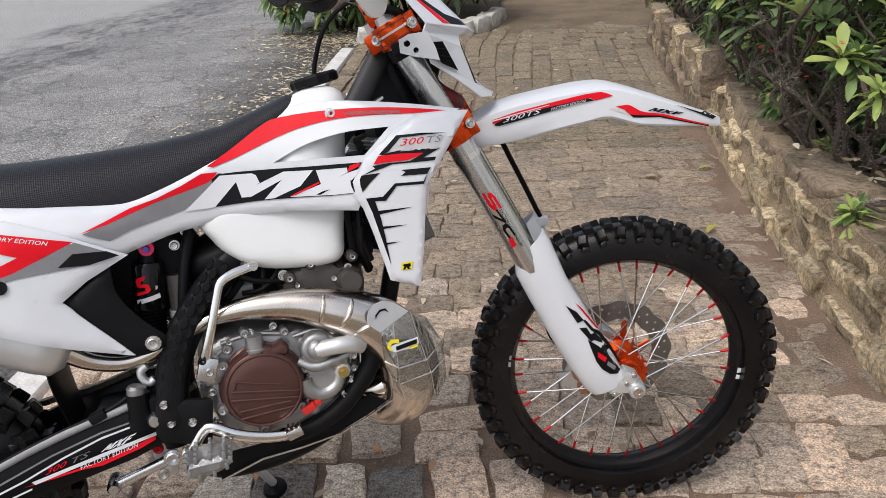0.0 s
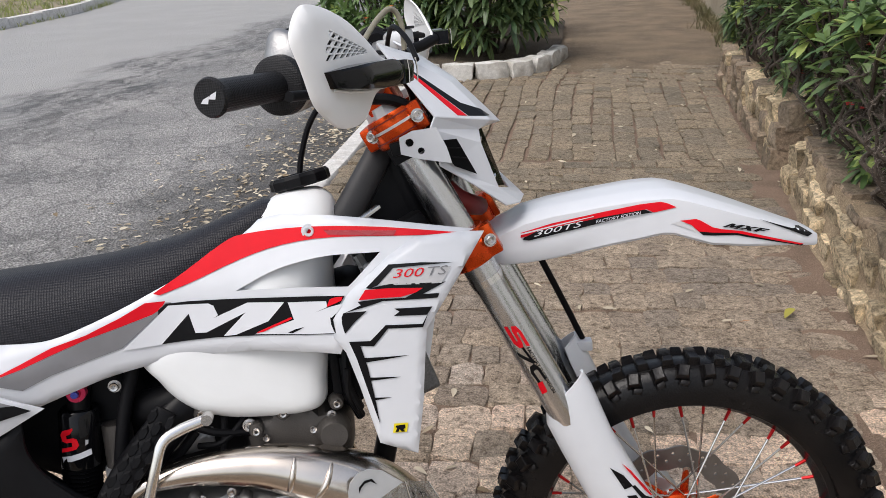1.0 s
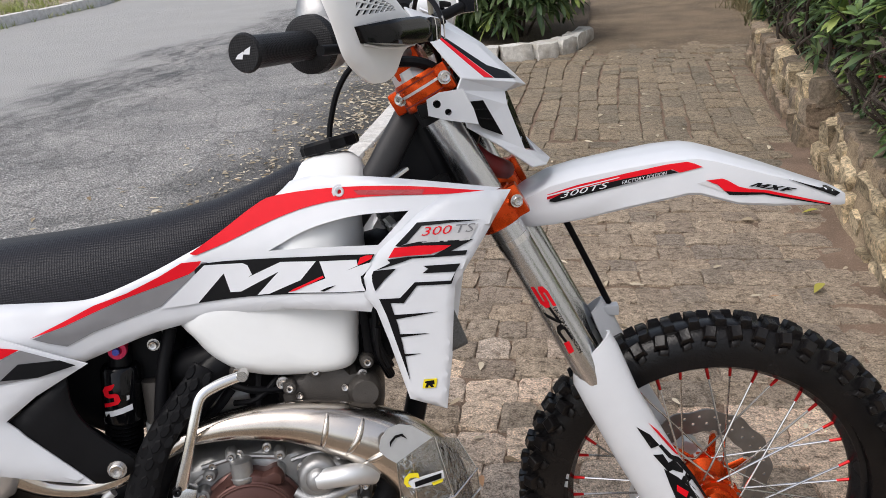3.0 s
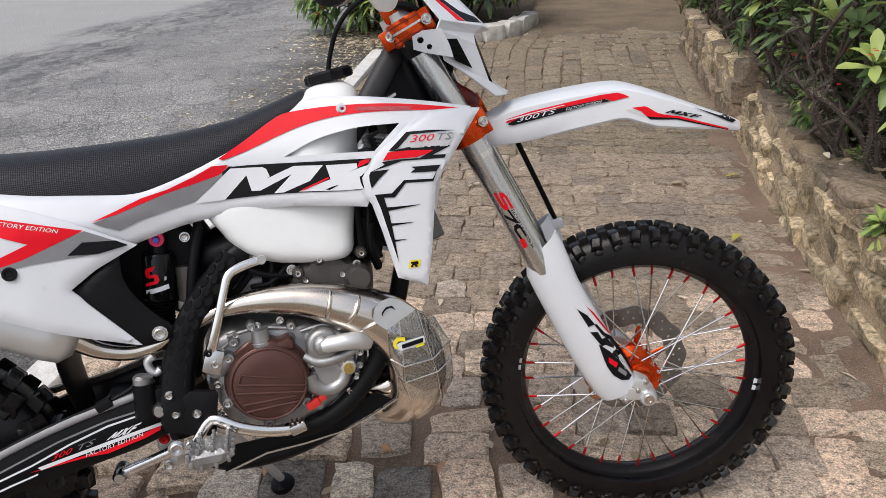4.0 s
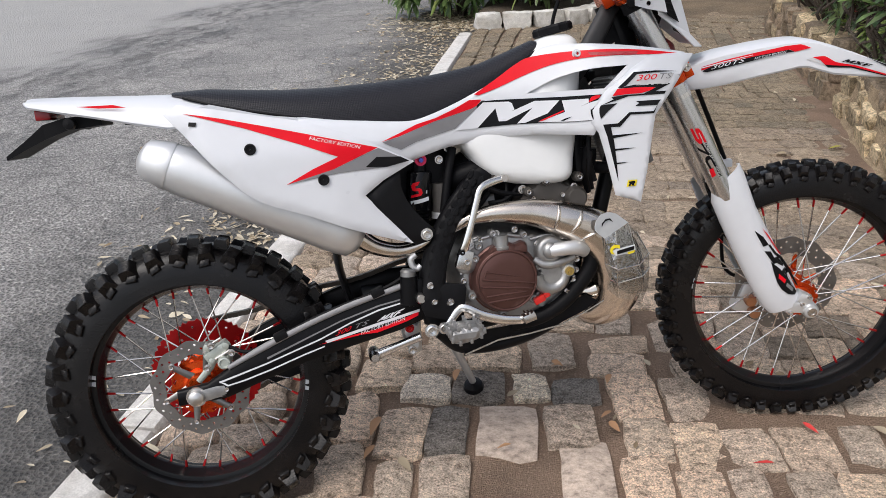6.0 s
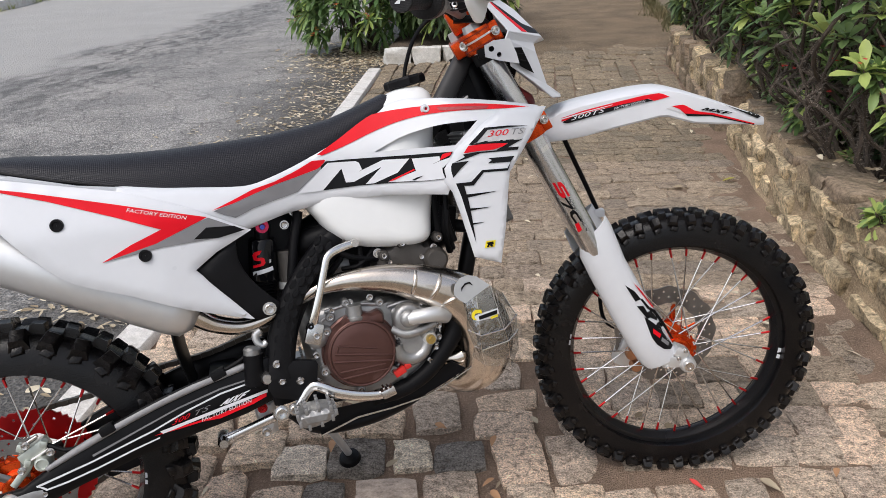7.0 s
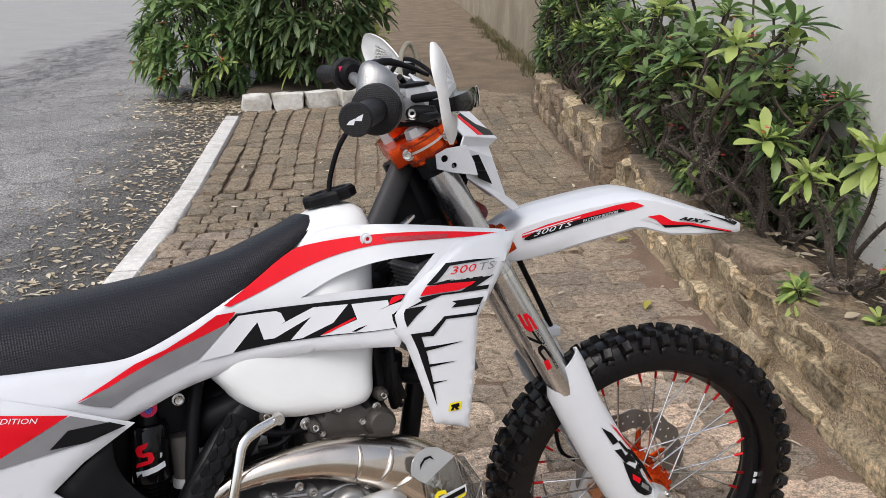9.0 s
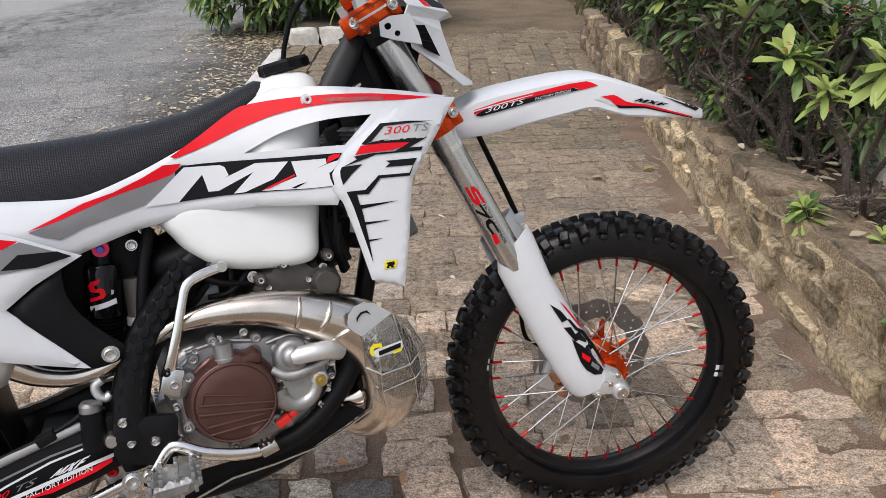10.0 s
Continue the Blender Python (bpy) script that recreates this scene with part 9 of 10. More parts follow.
for s in (1, -1):
    SB = S if s > 0 else S @ Matrix.Translation((0.022, -0.010, 0.030))
    bm = bmesh.new()
    add_shell(bm, smooth_line(HG, 3, True), lambda Y, Z, d: (x_guard(Y, Z) - d, Y * s, Z), 0.0035, VENTS, 0.010, 0.012, 0.005)
    hg = part("handguard", bm, WHITE_SOFT, bike, "frosted white handguard with a vented top", m=SB, angle=50)
    if s > 0:
        # solid black panel added behind the right vents so their holes read dark
        part("vent_backing", shell(REGION, lambda Y, Z, d: (x_guard(Y, Z) - 0.008 - d, Y * s, Z), 0.002, (), 0.014), BLACK, hg, "solid black panel added behind the vents")
    bm = bmesh.new()
    add_shell(bm, [(-0.436, 0.8830), (-0.390, 0.8862), (-0.326, 0.8862), (-0.294, 0.8815), (-0.300, 0.8560), (-0.352, 0.8565), (-0.395, 0.8600), (-0.429, 0.8655)], lambda Y, Z, d: (x_guard(Y) + 0.027 * min(1, max(0.12, (0.452 + Y) / 0.055)) - d - 0.22 * max(0, abs(Z - 0.871) - 0.006), Y * s, Z), 0.024, (), 0.010, 0.004, 0.003)
    part("guard_insert", bm, BLACK_GLOSS, hg, "glossy black centre insert", angle=40)
    part("guard_clasp", shell([(-0.300, 0.8835), (-0.268, 0.8805), (-0.272, 0.8570), (-0.304, 0.8555)], lambda Y, Z, d: (x_guard(Y) + 0.029 - d, Y * s, Z), 0.026, (), 0.010, 0.004, 0.003), BLACK_GLOSS, hg, "black guard clasp with a bright rim")
    for off in (-0.302, -0.270):
        part("clasp_rim", tube([(x_guard(off) + 0.030, off * s, 0.8835), (x_guard(off) + 0.031, (off - 0.001) * s, 0.870), (x_guard(off) + 0.030, (off - 0.003) * s, 0.8560)], 0.0011, 6), CHROME, hg)
    part("insert_edge", tube([(x_guard(y, z) + 0.003, y * s, z) for y, z in ((-0.427, 0.8640), (-0.395, 0.8585), (-0.352, 0.8550), (-0.304, 0.8545))], 0.0012, 6), WHITE_SOFT, hg, "pale lip under the insert")
    part("guard_mount", tube([(1.045, -0.20 * s, 0.85), (1.080, -0.23 * s, 0.858), (1.104, -0.27 * s, 0.868)], 0.010, 10), BLACK, bike, m=SB)

# cables
part("brake_cable", tube([(1.050, -0.205, 0.885), (1.046, -0.165, 0.892), (1.050, -0.110, 0.910), (1.066, -0.055, 0.938), (1.083, -0.028, 0.950), (1.095, -0.020, 0.930), (1.096, -0.022, 0.88), (1.10, -0.03, 0.80), (1.11, -0.04, 0.72)], 0.0042, 10, 6), HOSE_GREY, bike, "clear-sleeved brake hose looping over the handlebar", m=S)
part("clutch_hose", tube([(1.052, 0.10, 0.872), (1.062, 0.06, 0.905), (1.08, 0.0, 0.925), (1.105, -0.06, 0.905), (1.12, -0.10, 0.875)], 0.004, 10, 6), HOSE, bike, "thin black hose loop", m=S)
part("throttle_cable", tube([(1.03, -0.23, 0.905), (1.06, -0.16, 0.875), (1.10, -0.10, 0.845), (1.105, -0.06, 0.78), (1.09, -0.05, 0.70)], 0.0045, 8, 5), HOSE, bike, "black throttle cable", m=S)
part("clutch_cable", tube([(1.02, 0.22, 0.885), (1.08, 0.14, 0.875), (1.12, 0.06, 0.84), (1.115, 0.02, 0.76)], 0.0045, 8, 5), HOSE, bike, m=S)
part("wire_loop", tube([(1.03, -0.13, 0.83), (1.08, -0.13, 0.825), (1.11, -0.10, 0.80), (1.115, -0.06, 0.76)], 0.008, 8, 5), HOSE, bike, "black cable bundle", m=S)
part("gauge", box((1.085, 0.01, 0.868), (0.05, 0.075, 0.03), 0.008, (0, -30, 0)), BLACK, bike, "small black gauge unit", m=S)

# ---- radiators ----
for s in (1, -1):
    bm = bmesh.new()
    add_box(bm, (1.015, -0.115 * s, 0.490), (0.035, 0.11, 0.21), 0.006, (0, -16, 0))
    rad = part("radiator", bm, RADIATOR, bike, "black radiator with fine fins", smooth=False)
    for k in range(25):
        z = -0.095 + k * 0.008
        part("fin", box((1.015 + z * -0.287 - 0.018, -0.115 * s, 0.490 + z * 0.96), (0.004, 0.104, 0.0022), 0, (0, -16, 0)), ALU_CAST, rad, smooth=False)
    part("radiator_tank", tube([(0.998, -0.165 * s, 0.598), (0.998, -0.065 * s, 0.598)], 0.022, 14), BLACK, rad)
    part("shroud_back", shell([(1.02, 0.59), (1.10, 0.585), (1.065, 0.50), (1.045, 0.42), (1.02, 0.33), (0.985, 0.33), (0.99, 0.45)], lambda X, Z, d: (X, s * (-0.165 + d), Z), 0.003, (), 0.02), WHITE_SOFT, rad)
cap2 = part("radiator_cap", tube([(0.985, -0.10, 0.615), (0.983, -0.102, 0.642)], [0.016, 0.018], 16), ALU_MATT, bike, "metal radiator cap")
part("cap_lever", box((0.990, -0.104, 0.648), (0.05, 0.014, 0.006), 0.002, (0, -25, 20)), ALU, cap2)
for y0, z0, y1, z1, rr in ((-0.09, 0.44, -0.05, 0.33, 0.008), (-0.11, 0.46, -0.10, 0.36, 0.006), (-0.07, 0.48, -0.02, 0.40, 0.010), (-0.05, 0.52, -0.06, 0.36, 0.007), (-0.12, 0.43, -0.08, 0.34, 0.005)):
    part("engine_hose", tube([(0.945 + y0 * 0.1, y0, z0), (0.93, (y0 + y1) / 2 - 0.01, (z0 + z1) / 2), (0.945, y1, z1)], rr, 8, 4), HOSE, bike)
part("ignition_coil", box((0.935, -0.055, 0.40), (0.05, 0.05, 0.07), 0.008, (0, 10, 0)), BLACK, bike)
part("tank_bracket", box((0.915, -0.05, 0.43), (0.014, 0.07, 0.10), 0.004), BLACK, bike, "black rubber tank mount")
part("steering_stop", box((1.06, 0, 0.58), (0.09, 0.13, 0.10), 0.015, (0, -24, 0)), BLACK, bike, "black frame head gusset")

# ---- pieces: kerb, setts, wall stones, litter ----
def sett_mesh(seed, material, rough=0.30):
    """A worn block: domed, uneven top and sides that run into the bed."""
    bm = bmesh.new()
    n = 5
    g = [[None] * n for _ in range(n)]
    for i in range(n):
        for j in range(n):
            u, v = i / (n - 1) - 0.5, j / (n - 1) - 0.5
            e = max(abs(u), abs(v)) * 2
            corner = abs(u) * abs(v) * 4
            z = 1.0 - 0.20 * e ** 8 - 0.22 * corner ** 3 + rough * noise.noise((u * 3.3 + seed * 7, v * 3.3, seed)) + 0.12 * noise.noise((u * 8 + seed, v * 8, seed * 2.0))
            k = 1 - 0.06 * corner ** 2
            wob = noise.noise_vector((u * 2.4 + seed * 3, v * 2.4 - seed, 4)) * 0.10
            g[i][j] = bm.verts.new((u * k + wob.x, v * k + wob.y, z))
    rim = [g[i][0] for i in range(n)] + [g[n - 1][j] for j in range(1, n)] + [g[i][n - 1] for i in range(n - 2, -1, -1)] + [g[0][j] for j in range(n - 2, 0, -1)]
    low = [bm.verts.new((v.co.x * 1.03, v.co.y * 1.03, -0.6)) for v in rim]
    for i in range(n - 1):
        for j in range(n - 1):
            bm.faces.new((g[i][j], g[i + 1][j], g[i + 1][j + 1], g[i][j + 1]))
    for k in range(len(rim)):
        q = (k + 1) % len(rim)
        bm.faces.new((rim[q], rim[k], low[k], low[q]))
    bmesh.ops.recalc_face_normals(bm, faces=bm.faces)
    me = bpy.data.meshes.new("sett")
    bm.to_mesh(me)
    bm.free()
    me.materials.append(material)
    me.shade_smooth()
    return me


SETTS = [sett_mesh(k + 1, COBBLE) for k in range(10)]
PALE = [sett_mesh(k + 21, COBBLE_NEW) for k in range(10)]
TONED = {"cream": sett_mesh(41, COBBLE_CREAM), "dark": sett_mesh(43, COBBLE_DARK), "smooth": sett_mesh(45, COBBLE_SMOOTH, 0.1)}
rng = random.Random(11)
spots = []
y = 0.15
while y < 5.32:
    depth = rng.uniform(0.115, 0.15) if y < 4.6 else rng.uniform(0.13, 0.16)
    a, b = kerb_x(y) + 0.01, wall_x(y) + 0.04
    x = a + rng.uniform(-0.02, 0.02)
    while x < b - 0.05:
        w = min(rng.uniform(0.10, 0.175), b - x + 0.03)
        spots.append((x + w / 2, y + depth / 2 + rng.uniform(-0.012, 0.012) + 0.06 * math.sin(x * 1.3), w, depth))
        x += w
    y += depth
# beyond, the courses run along the pavement
lanes = 18
for k in range(lanes):
    y = 5.40 + rng.uniform(-0.03, 0.08)
    while y < 9.1 + 0.25 * math.sin(k * 1.9):
        L = rng.uniform(0.17, 0.36)
        if y < 8.6 or rng.random() < 0.85:
            a, b = kerb_x(y) + 0.01, wall_x(y) - 0.02
            w = (b - a) / lanes
            spots.append((a + (k + 0.5) * w + 0.012 * math.sin(y * 2.1 + k), y + L / 2, w, L))
        y += L
back = random.Random(17)
y = 0.02
while y > -2.9:
    depth = back.uniform(0.115, 0.15)
    a, b = kerb_x(y) + 0.01, wall_x(y) + 0.04
    x = a
    while x < b - 0.05:
        w = min(back.uniform(0.10, 0.175), b - x + 0.03)
        spots.append((x + w / 2, y + depth / 2 + back.uniform(-0.012, 0.012) + 0.06 * math.sin(x * 1.3), w, depth))
        x += w
    y -= depth
# the setts round the stand, laid as they lie: x, y, width, depth
LAID = [(-0.498, 1.826, 0.152, 0.164), (-0.358, 1.773, 0.148, 0.128, "cream"), (-0.209, 1.799, 0.156, 0.148, "dark"), (-0.058, 1.815, 0.108, 0.137, "cream"), (0.071, 1.808, 0.142, 0.118, "dark"), (-0.348, 1.929, 0.168, 0.138), (-0.183, 1.959, 0.167, 0.145), (-0.007, 2.009, 0.144, 0.182), (0.201, 2.070, 0.185, 0.102), (0.195, 1.952, 0.177, 0.115), (0.352, 2.137, 0.091, 0.178)]
LAID += [(-0.530, 1.612, 0.114, 0.210), (-0.388, 1.566, 0.133, 0.212), (-0.269, 1.590, 0.111, 0.210, "dark"), (-0.108, 1.603, 0.166, 0.198, "smooth"), (0.058, 1.651, 0.139, 0.191), (0.234, 1.797, 0.134, 0.201), (0.259, 1.618, 0.120, 0.169), (0.387, 1.607, 0.129, 0.186), (0.512, 1.609, 0.127, 0.163), (0.656, 1.625, 0.147, 0.165), (0.797, 1.663, 0.095, 0.147), (0.378, 1.803, 0.125, 0.192)]
LAID += [(-0.515, 1.397, 0.122, 0.190), (-0.369, 1.370, 0.100, 0.144), (-0.245, 1.390, 0.128, 0.186), (0.102, 1.468, 0.131, 0.227, "smooth"), (0.247, 1.466, 0.122, 0.149), (0.376, 1.443, 0.119, 0.130), (0.488, 1.456, 0.092, 0.131), (0.638, 1.473, 0.117, 0.134), (-0.655, 1.70, 0.14, 0.16), (-0.66, 1.50, 0.13, 0.19), (-0.52, 2.01, 0.15, 0.15), (-0.68, 1.90, 0.15, 0.17)]
placed, rest = 0, []


def sett_pose(x, y, w, d, near):
    left = math.exp(-((x - kerb_x(y)) / 1.0) ** 2)
    gap = (0.001 if near else -0.002 + 0.014 * left + (0.010 if y > 5.35 else 0.0))
    rise = 0.010 + (0.024 * left if y < 5.35 else 0.004) + rng.uniform(-0.003, 0.004)
    z = -0.012 + rng.uniform(-0.002, 0.003) - (0.010 * left if y < 5.35 else 0.0)
    return pose(x, y, z, rng.uniform(-3, 3), rng.uniform(-3, 3), (rng.uniform(-5, 5) + (6 if near else 0)) if y < 5.35 else rng.uniform(-1.5, 1.5) - 2.0) @ Matrix.Diagonal((w - gap, d - gap, rise, 1))


def lay(x, y, w, d, tone="", near=False):
    global placed
    m = sett_pose(x, y, w, d, near)
    if placed < 300 and (near or (0.9 < y < 3.6 and x < 1.4)):
        pale = near or rng.random() < np.interp(y, [2.2, 3.1], [1.0, 0.0]) * np.interp(x, [0.1, 0.9], [1.0, 0.8])
        ob = new("sett", TONED[tone] if tone else rng.choice(PALE if pale else SETTS))
        ob.matrix_basis = m
        ob.parent = pavement
        placed += 1
    else:
        rest.append((rng.choice(SETTS), m))


for q in LAID:
    lay(*q, near=True)
for x, y, w, d in spots:
    # the bare earth patch, and what is laid already
    if -0.20 < x < 0.05 and 1.28 < y < 1.50:
        continue
    if any(abs(x - a) < (w + c) * 0.40 and abs(y - b) < (d + e) * 0.40 for a, b, c, e, *_ in LAID):
        continue
    lay(x, y, w, d)
for name, stone, pick, label in (("side_setts", COBBLE, lambda y: y < 4.6, "worn granite setts beside the motorcycle"), ("far_setts", COBBLE_FAR, lambda y: y >= 4.6, "darker granite setts further along the pavement")):
    verts, faces = [], []
    for me, m in rest:
        if pick(m.translation.y):
            s = len(verts)
            verts += [tuple(m @ v.co) for v in me.vertices]
            faces += [tuple(s + i for i in p.vertices) for p in me.polygons]
    me = bpy.data.meshes.new(name)
    me.from_pydata(verts, [], faces)
    me.shade_smooth()
    ob = part_of(name, me, stone, pavement, label, angle=50)
    ob["kind"] = "stuff"

# kerb stones along the street
kerb = tagged(new("kerb"), "limewashed concrete kerb between pavement and street", "kerb", kind="structure")
y = -2.5
while y < 8.0:
    L = min(rng.uniform(0.62, 0.95), 8.05 - y)
    y2 = y + L - 0.012
    x1, x2 = kerb_x(y), kerb_x(y2)
    bm = bmesh.new()
    rings = []
    for t in (0, 0.25, 0.5, 0.75, 1.0):
        yy, xx = y + (y2 - y) * t, x1 + (x2 - x1) * t
        j = lambda q: 0.005 * noise.noise((q * 3.1, yy * 9, 1.7))
        rings.append([Vector((xx - 0.150 + j(1), yy, -0.14)), Vector((xx - 0.142 + j(2), yy, -0.012 + j(6))), Vector((xx - 0.128 + j(3), yy, 0.004 + j(3))), Vector((xx - 0.07, yy, 0.006 + j(4))), Vector((xx - 0.010 + j(5), yy, 0.004 + j(5))), Vector((xx + j(7), yy, -0.01)), Vector((xx, yy, -0.14))])
    add_loft(bm, rings)
    part("kerb_stone", bm, KERB, kerb, angle=45)
    y += L

# the low wall of rubble stone
def wall_stone(size, seed):
    return rock(size, seed, 0.16, 2)


stone_wall = tagged(new("wall_stone"), "low rubble stone wall edging the raised bed", "wall", kind="structure")
core = bmesh.new()
rows = []
for i in range(282):
    y = -2.8 + i * 0.04
    x, h = wall_x(y) + 0.006 + (0.17 if 4.86 < y < 5.24 else 0.0), (0.29 if y < 5.24 else 0.37)
    row = []
    for z in (-0.06, -0.01, 0.02, 0.05, 0.08, 0.11, 0.14, 0.17, 0.20, 0.23, 0.26, h):
        o = 0.010 * noise.noise((x * 3, y * 6, z * 8)) + 0.008 * noise.noise((x * 3, y * 17, z * 19))
        foot = 0.075 * max(0.0, 1 - (z + 0.06) / 0.085) ** 1.4
        row.append(core.verts.new((x + 0.022 + 0.185 * max(0, z) + o - foot, y, z + (0.012 * noise.noise((y * 8, 3, 1)) if z == h else 0))))
    row.append(core.verts.new((x + 0.30, y, h)))
    rows.append(row)
for A, B in zip(rows, rows[1:]):
    for i in range(12):
        core.faces.new((A[i], B[i], B[i + 1], A[i + 1]))
part("wall_core", core, MORTAR, stone_wall, "mortar and earth between the stones", angle=60)
meshes = []
for k in range(12):
    bm = rock((1, 1, 1), k * 1.7 + 30, 0.10, 3, (0.975, 0.92))
    me = bpy.data.meshes.new("wall_block")
    bm.to_mesh(me)
    bm.free()
    me.materials.append(WALLSTONE)
    me.shade_smooth()
    me.set_sharp_from_angle(angle=radians(40))
    meshes.append(me)
top_meshes = [me.copy() for me in meshes]
for me in top_meshes:
    me.materials[0] = COPING
laid = []
for k in range(6000):
    yc, zc = rng.uniform(-2.7, 4.80), rng.uniform(0.005, 0.235)
    L, h = rng.uniform(0.12, 0.30), rng.uniform(0.09, 0.17)
    if k > 2500:
        L, h = L * 0.55, h * 0.55
    if zc + h / 2 > 0.285 or any(abs(yc - a) < (L + c) * 0.47 and abs(zc - b) < (h + d) * 0.46 for a, b, c, d in laid):
        continue
    laid.append((yc, zc, L, h))
    x = wall_x(yc) + 0.098 + 0.19 * zc
    ob = new("wall_block", rng.choice(meshes))
    ob.matrix_basis = pose(x + rng.uniform(-0.008, 0.006), yc, zc, rng.uniform(-9, 9), -10.5 + rng.uniform(-2, 2), math.degrees(math.atan2(wall_x(yc) - wall_x(yc + 0.2), 0.2)) + rng.uniform(-3, 3)) @ Matrix.Diagonal((0.18, L, h, 1))
    ob.parent = stone_wall
y = -2.75
while y < 4.72:
    L = rng.uniform(0.16, 0.30)
    yc = y + L / 2
    h = rng.uniform(0.05, 0.075)
    ob = new("wall_block", rng.choice(top_meshes))
    ob.matrix_basis = pose(wall_x(yc) + 0.190 + rng.uniform(-0.012, 0.014), yc, 0.272 + rng.uniform(-0.008, 0.008) + h / 2 - 0.03, rng.uniform(-4, 4), rng.uniform(-5, 5), math.degrees(math.atan2(wall_x(yc) - wall_x(yc + 0.2), 0.2)) + rng.uniform(-4, 4)) @ Matrix.Diagonal((rng.uniform(0.20, 0.25), L * 0.98, h, 1))
    ob.parent = stone_wall
    y += L
for course, (z0, hh) in enumerate(((-0.03, 0.16), (0.11, 0.14), (0.23, 0.13))):
    y = 5.28 + 0.06 * course
    while y < 8.4:
        L = rng.uniform(0.2, 0.36)
        yc = y + L / 2
        ob = new("wall_block", rng.choice(meshes + top_meshes))
        ob.matrix_basis = pose(wall_x(yc) + 0.09 + 0.02 * course, yc, z0 + hh / 2, rng.uniform(-4, 4), -5 + rng.uniform(-4, 4), -8 + rng.uniform(-5, 5)) @ Matrix.Diagonal((rng.uniform(0.2, 0.24) + (0.06 if course == 2 else 0), L, hh * 1.05, 1))
        ob.parent = stone_wall
        y += L
# end of the higher part
for k, (x, z) in enumerate(((1.72, 0.05), (1.74, 0.19), (1.78, 0.31), (1.93, 0.31), (1.92, 0.12))):
    ob = new("wall_block", top_meshes[k])
    ob.matrix_basis = pose(x, 5.30, z, 0, 0, 3 * k) @ Matrix.Diagonal((0.2, 0.16, 0.15, 1))
    ob.parent = stone_wall

# the rounded end of the lower part, by the nook
for k, (x, z, w) in enumerate(((1.70, 0.06, 0.2), (1.73, 0.18, 0.18), (1.87, 0.12, 0.2))):
    ob = new("wall_block", meshes[k + 5])
    ob.matrix_basis = pose(x, 4.83, z, 0, -8, 12 * k) @ Matrix.Diagonal((w, 0.16, 0.15, 1))
    ob.parent = stone_wall

# fallen leaves
LITTER = leaf_mat("dry_leaves", (0.26, 0.19, 0.11), (0.80, 0.72, 0.56), 0.7)
YELLOW_LEAF = leaf_mat("yellow_leaf", (0.50, 0.44, 0.07), (0.42, 0.40, 0.10), 0.6)


def litter(name, n, area, seed, size, label, material):
    rg = random.Random(seed)
    bm = bmesh.new()
    for k in range(n):
        x, y, z = area(rg)
        a = rg.uniform(0, 6.28)
        L = size * rg.uniform(0.5, 1.2)
        add_leaf(bm, Vector((x, y, z)), Vector((math.cos(a), math.sin(a), rg.uniform(0, 0.15))), L, L * rg.uniform(0.25, 0.5), rg.uniform(-0.1, 0.1), rg.uniform(-0.4, 0.4))
    return tagged(part(name, bm, material, angle=80), label, "leaf litter", kind="stuff")


def gutter(r):
    y = r.uniform(2.6, 9.5) if r.random() < 0.96 else r.uniform(0.5, 3)
    return kerb_x(min(y, 8)) - 0.16 - abs(r.gauss(0, 0.42 if y > 4 else 0.28)), y, ROAD_Z + 0.006


def path_area(r):
    y = r.uniform(0.8, 9)
    return r.uniform(kerb_x(y) + 0.05, wall_x(y)), y, 0.008


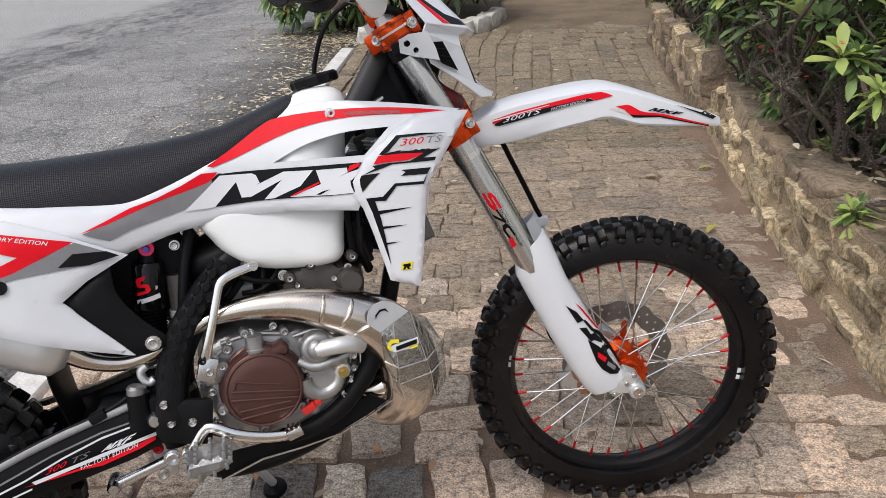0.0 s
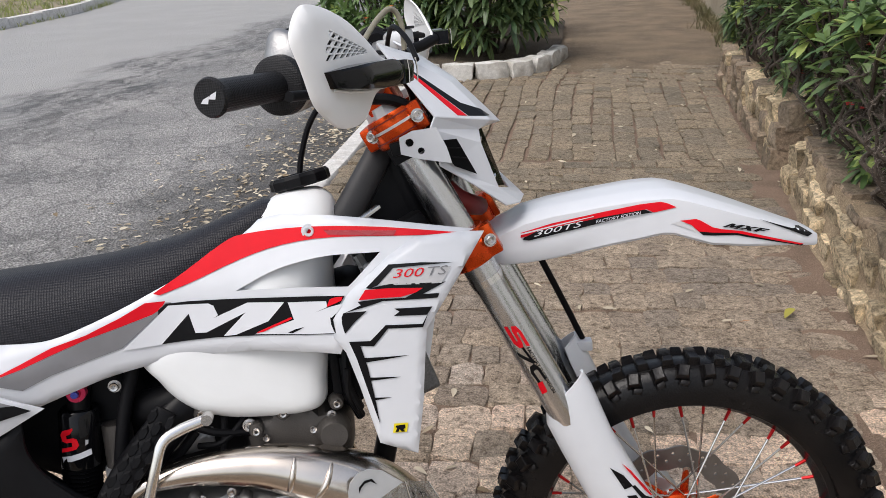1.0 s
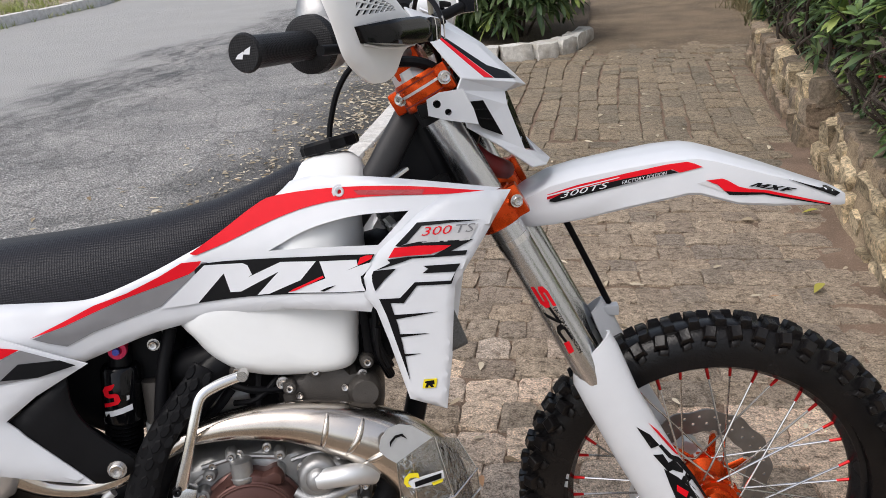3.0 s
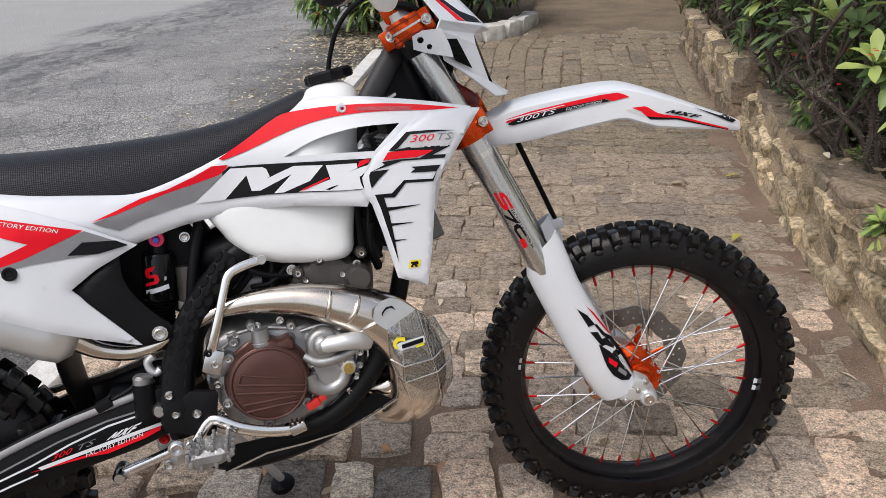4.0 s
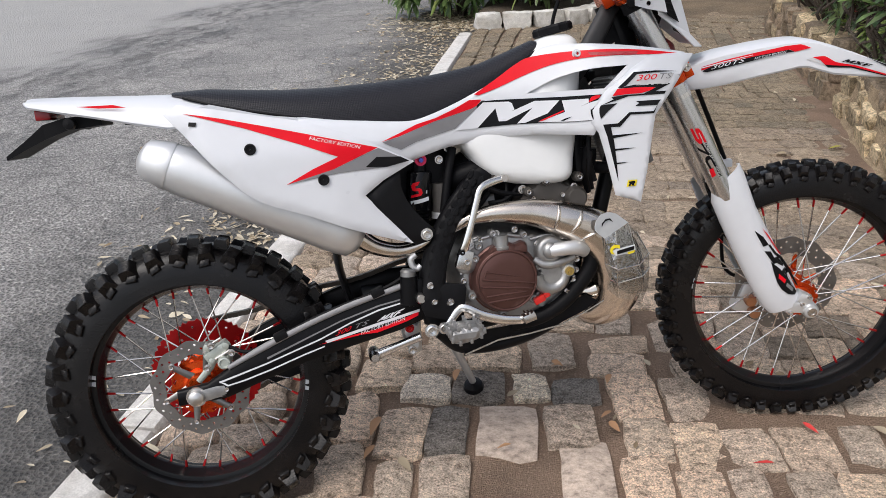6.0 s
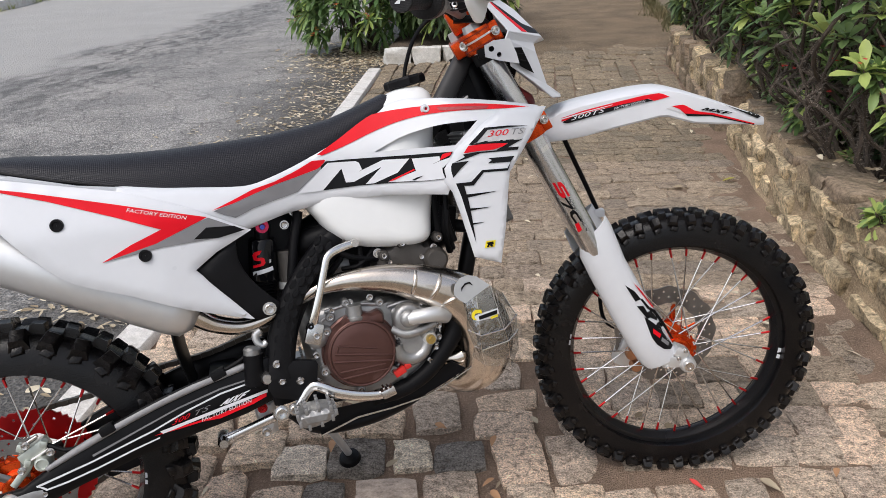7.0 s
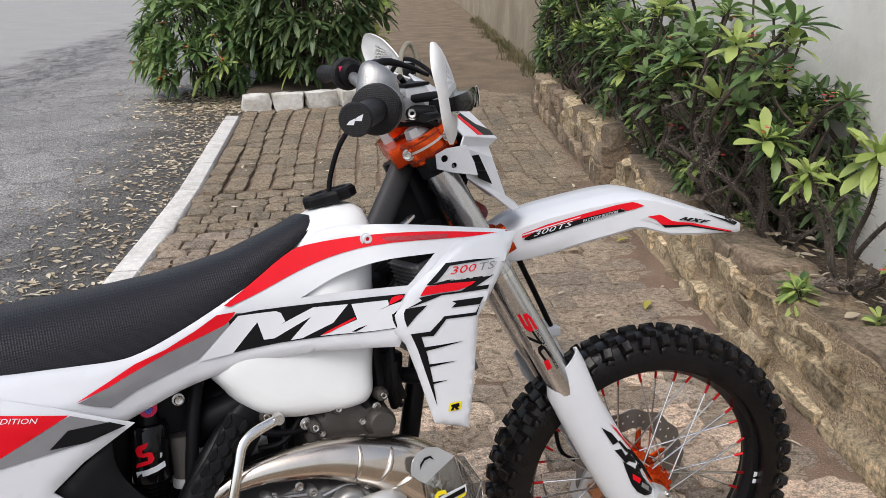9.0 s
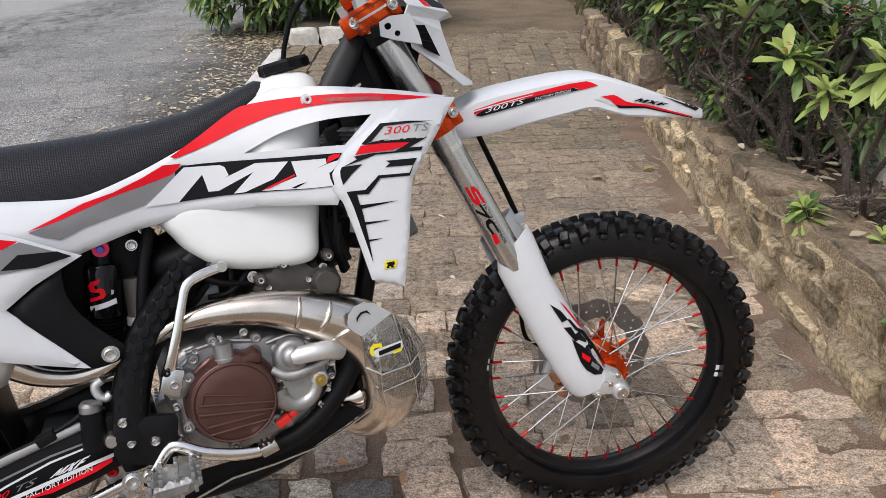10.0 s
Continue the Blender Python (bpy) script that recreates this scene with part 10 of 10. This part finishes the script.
litter("gutter_leaves", 2300, gutter, 1, 0.050, "dry brown leaves gathered along the kerb in the street", LITTER)
litter("pavement_leaves", 260, path_area, 2, 0.05, "scattered dry leaves and twigs on the setts", LITTER)
litter("bush_leaves", 1500, lambda r: (-1.40 + r.gauss(0, 0.45), 9.3 + r.gauss(0, 0.55), ROAD_Z + 0.008), 5, 0.07, "dry leaves fallen under the bush at the street edge", LITTER)
litter("bed_leaves", 260, lambda r: (lambda y: (wall_x(y) + r.uniform(0.14, 0.5), y, 0.315))(r.uniform(1.2, 5.1)), 3, 0.06, "dry leaves on the soil of the raised bed", LITTER)
for x, y, a in ((1.372, 4.111, 0.4), (1.215, 3.297, 1.0)):
    bm = bmesh.new()
    add_leaf(bm, Vector((0, 0, 0)), Vector((math.cos(a), math.sin(a), 0.12)), 0.085, 0.035, 0.05, 0.2)
    tagged(part("fallen_leaf", bm, YELLOW_LEAF, m=pose(x, y, 0.016), angle=80), "single yellow fallen leaf on the setts", "leaf", group="fallen leaves")
for x, y, a in ((0.686, 1.665, 2.2), (0.50, 1.53, 0.1)):
    bm = bmesh.new()
    add_leaf(bm, Vector((0, 0, 0)), Vector((math.cos(a), math.sin(a), 0.1)), 0.05, 0.014, 0.05, 0.2)
    tagged(part("petal", bm, FLOWER, m=pose(x, y, 0.016), angle=80), "red flower petal lying on the setts", "petal", group="fallen petals")

BROWN_LEAF = leaf_mat("brown_dry_leaf", (0.42, 0.22, 0.11), (0.58, 0.36, 0.20), 0.7)
for x, y, a, L in ((0.142, 2.157, 1.8, 0.040), (-0.277, 1.783, 1.6, 0.055), (0.158, 1.820, 1.4, 0.045), (0.137, 1.659, 0.8, 0.042), (0.184, 1.607, 2.2, 0.045), (-0.126, 1.501, 0.5, 0.040), (-0.460, 1.511, 1.5, 0.075), (-0.455, 1.419, 1.3, 0.055), (-0.004, 1.891, 0.2, 0.035), (0.030, 1.895, 2.6, 0.040), (-0.093, 3.015, 0.3, 0.045), (1.049, 3.251, 0.1, 0.035), (0.92, 2.02, 1.9, 0.030), (1.02, 1.72, 1.2, 0.036)):
    bm = bmesh.new()
    add_leaf(bm, Vector((0, 0, 0)), Vector((math.cos(a), math.sin(a), 0.15)), L, L * 0.45, 0.08, 0.3)
    tagged(part("dry_leaf", bm, BROWN_LEAF, m=pose(x, y, 0.020), angle=80), "single curled brown leaf lying between the setts", "leaf", group="dry leaves on the setts")
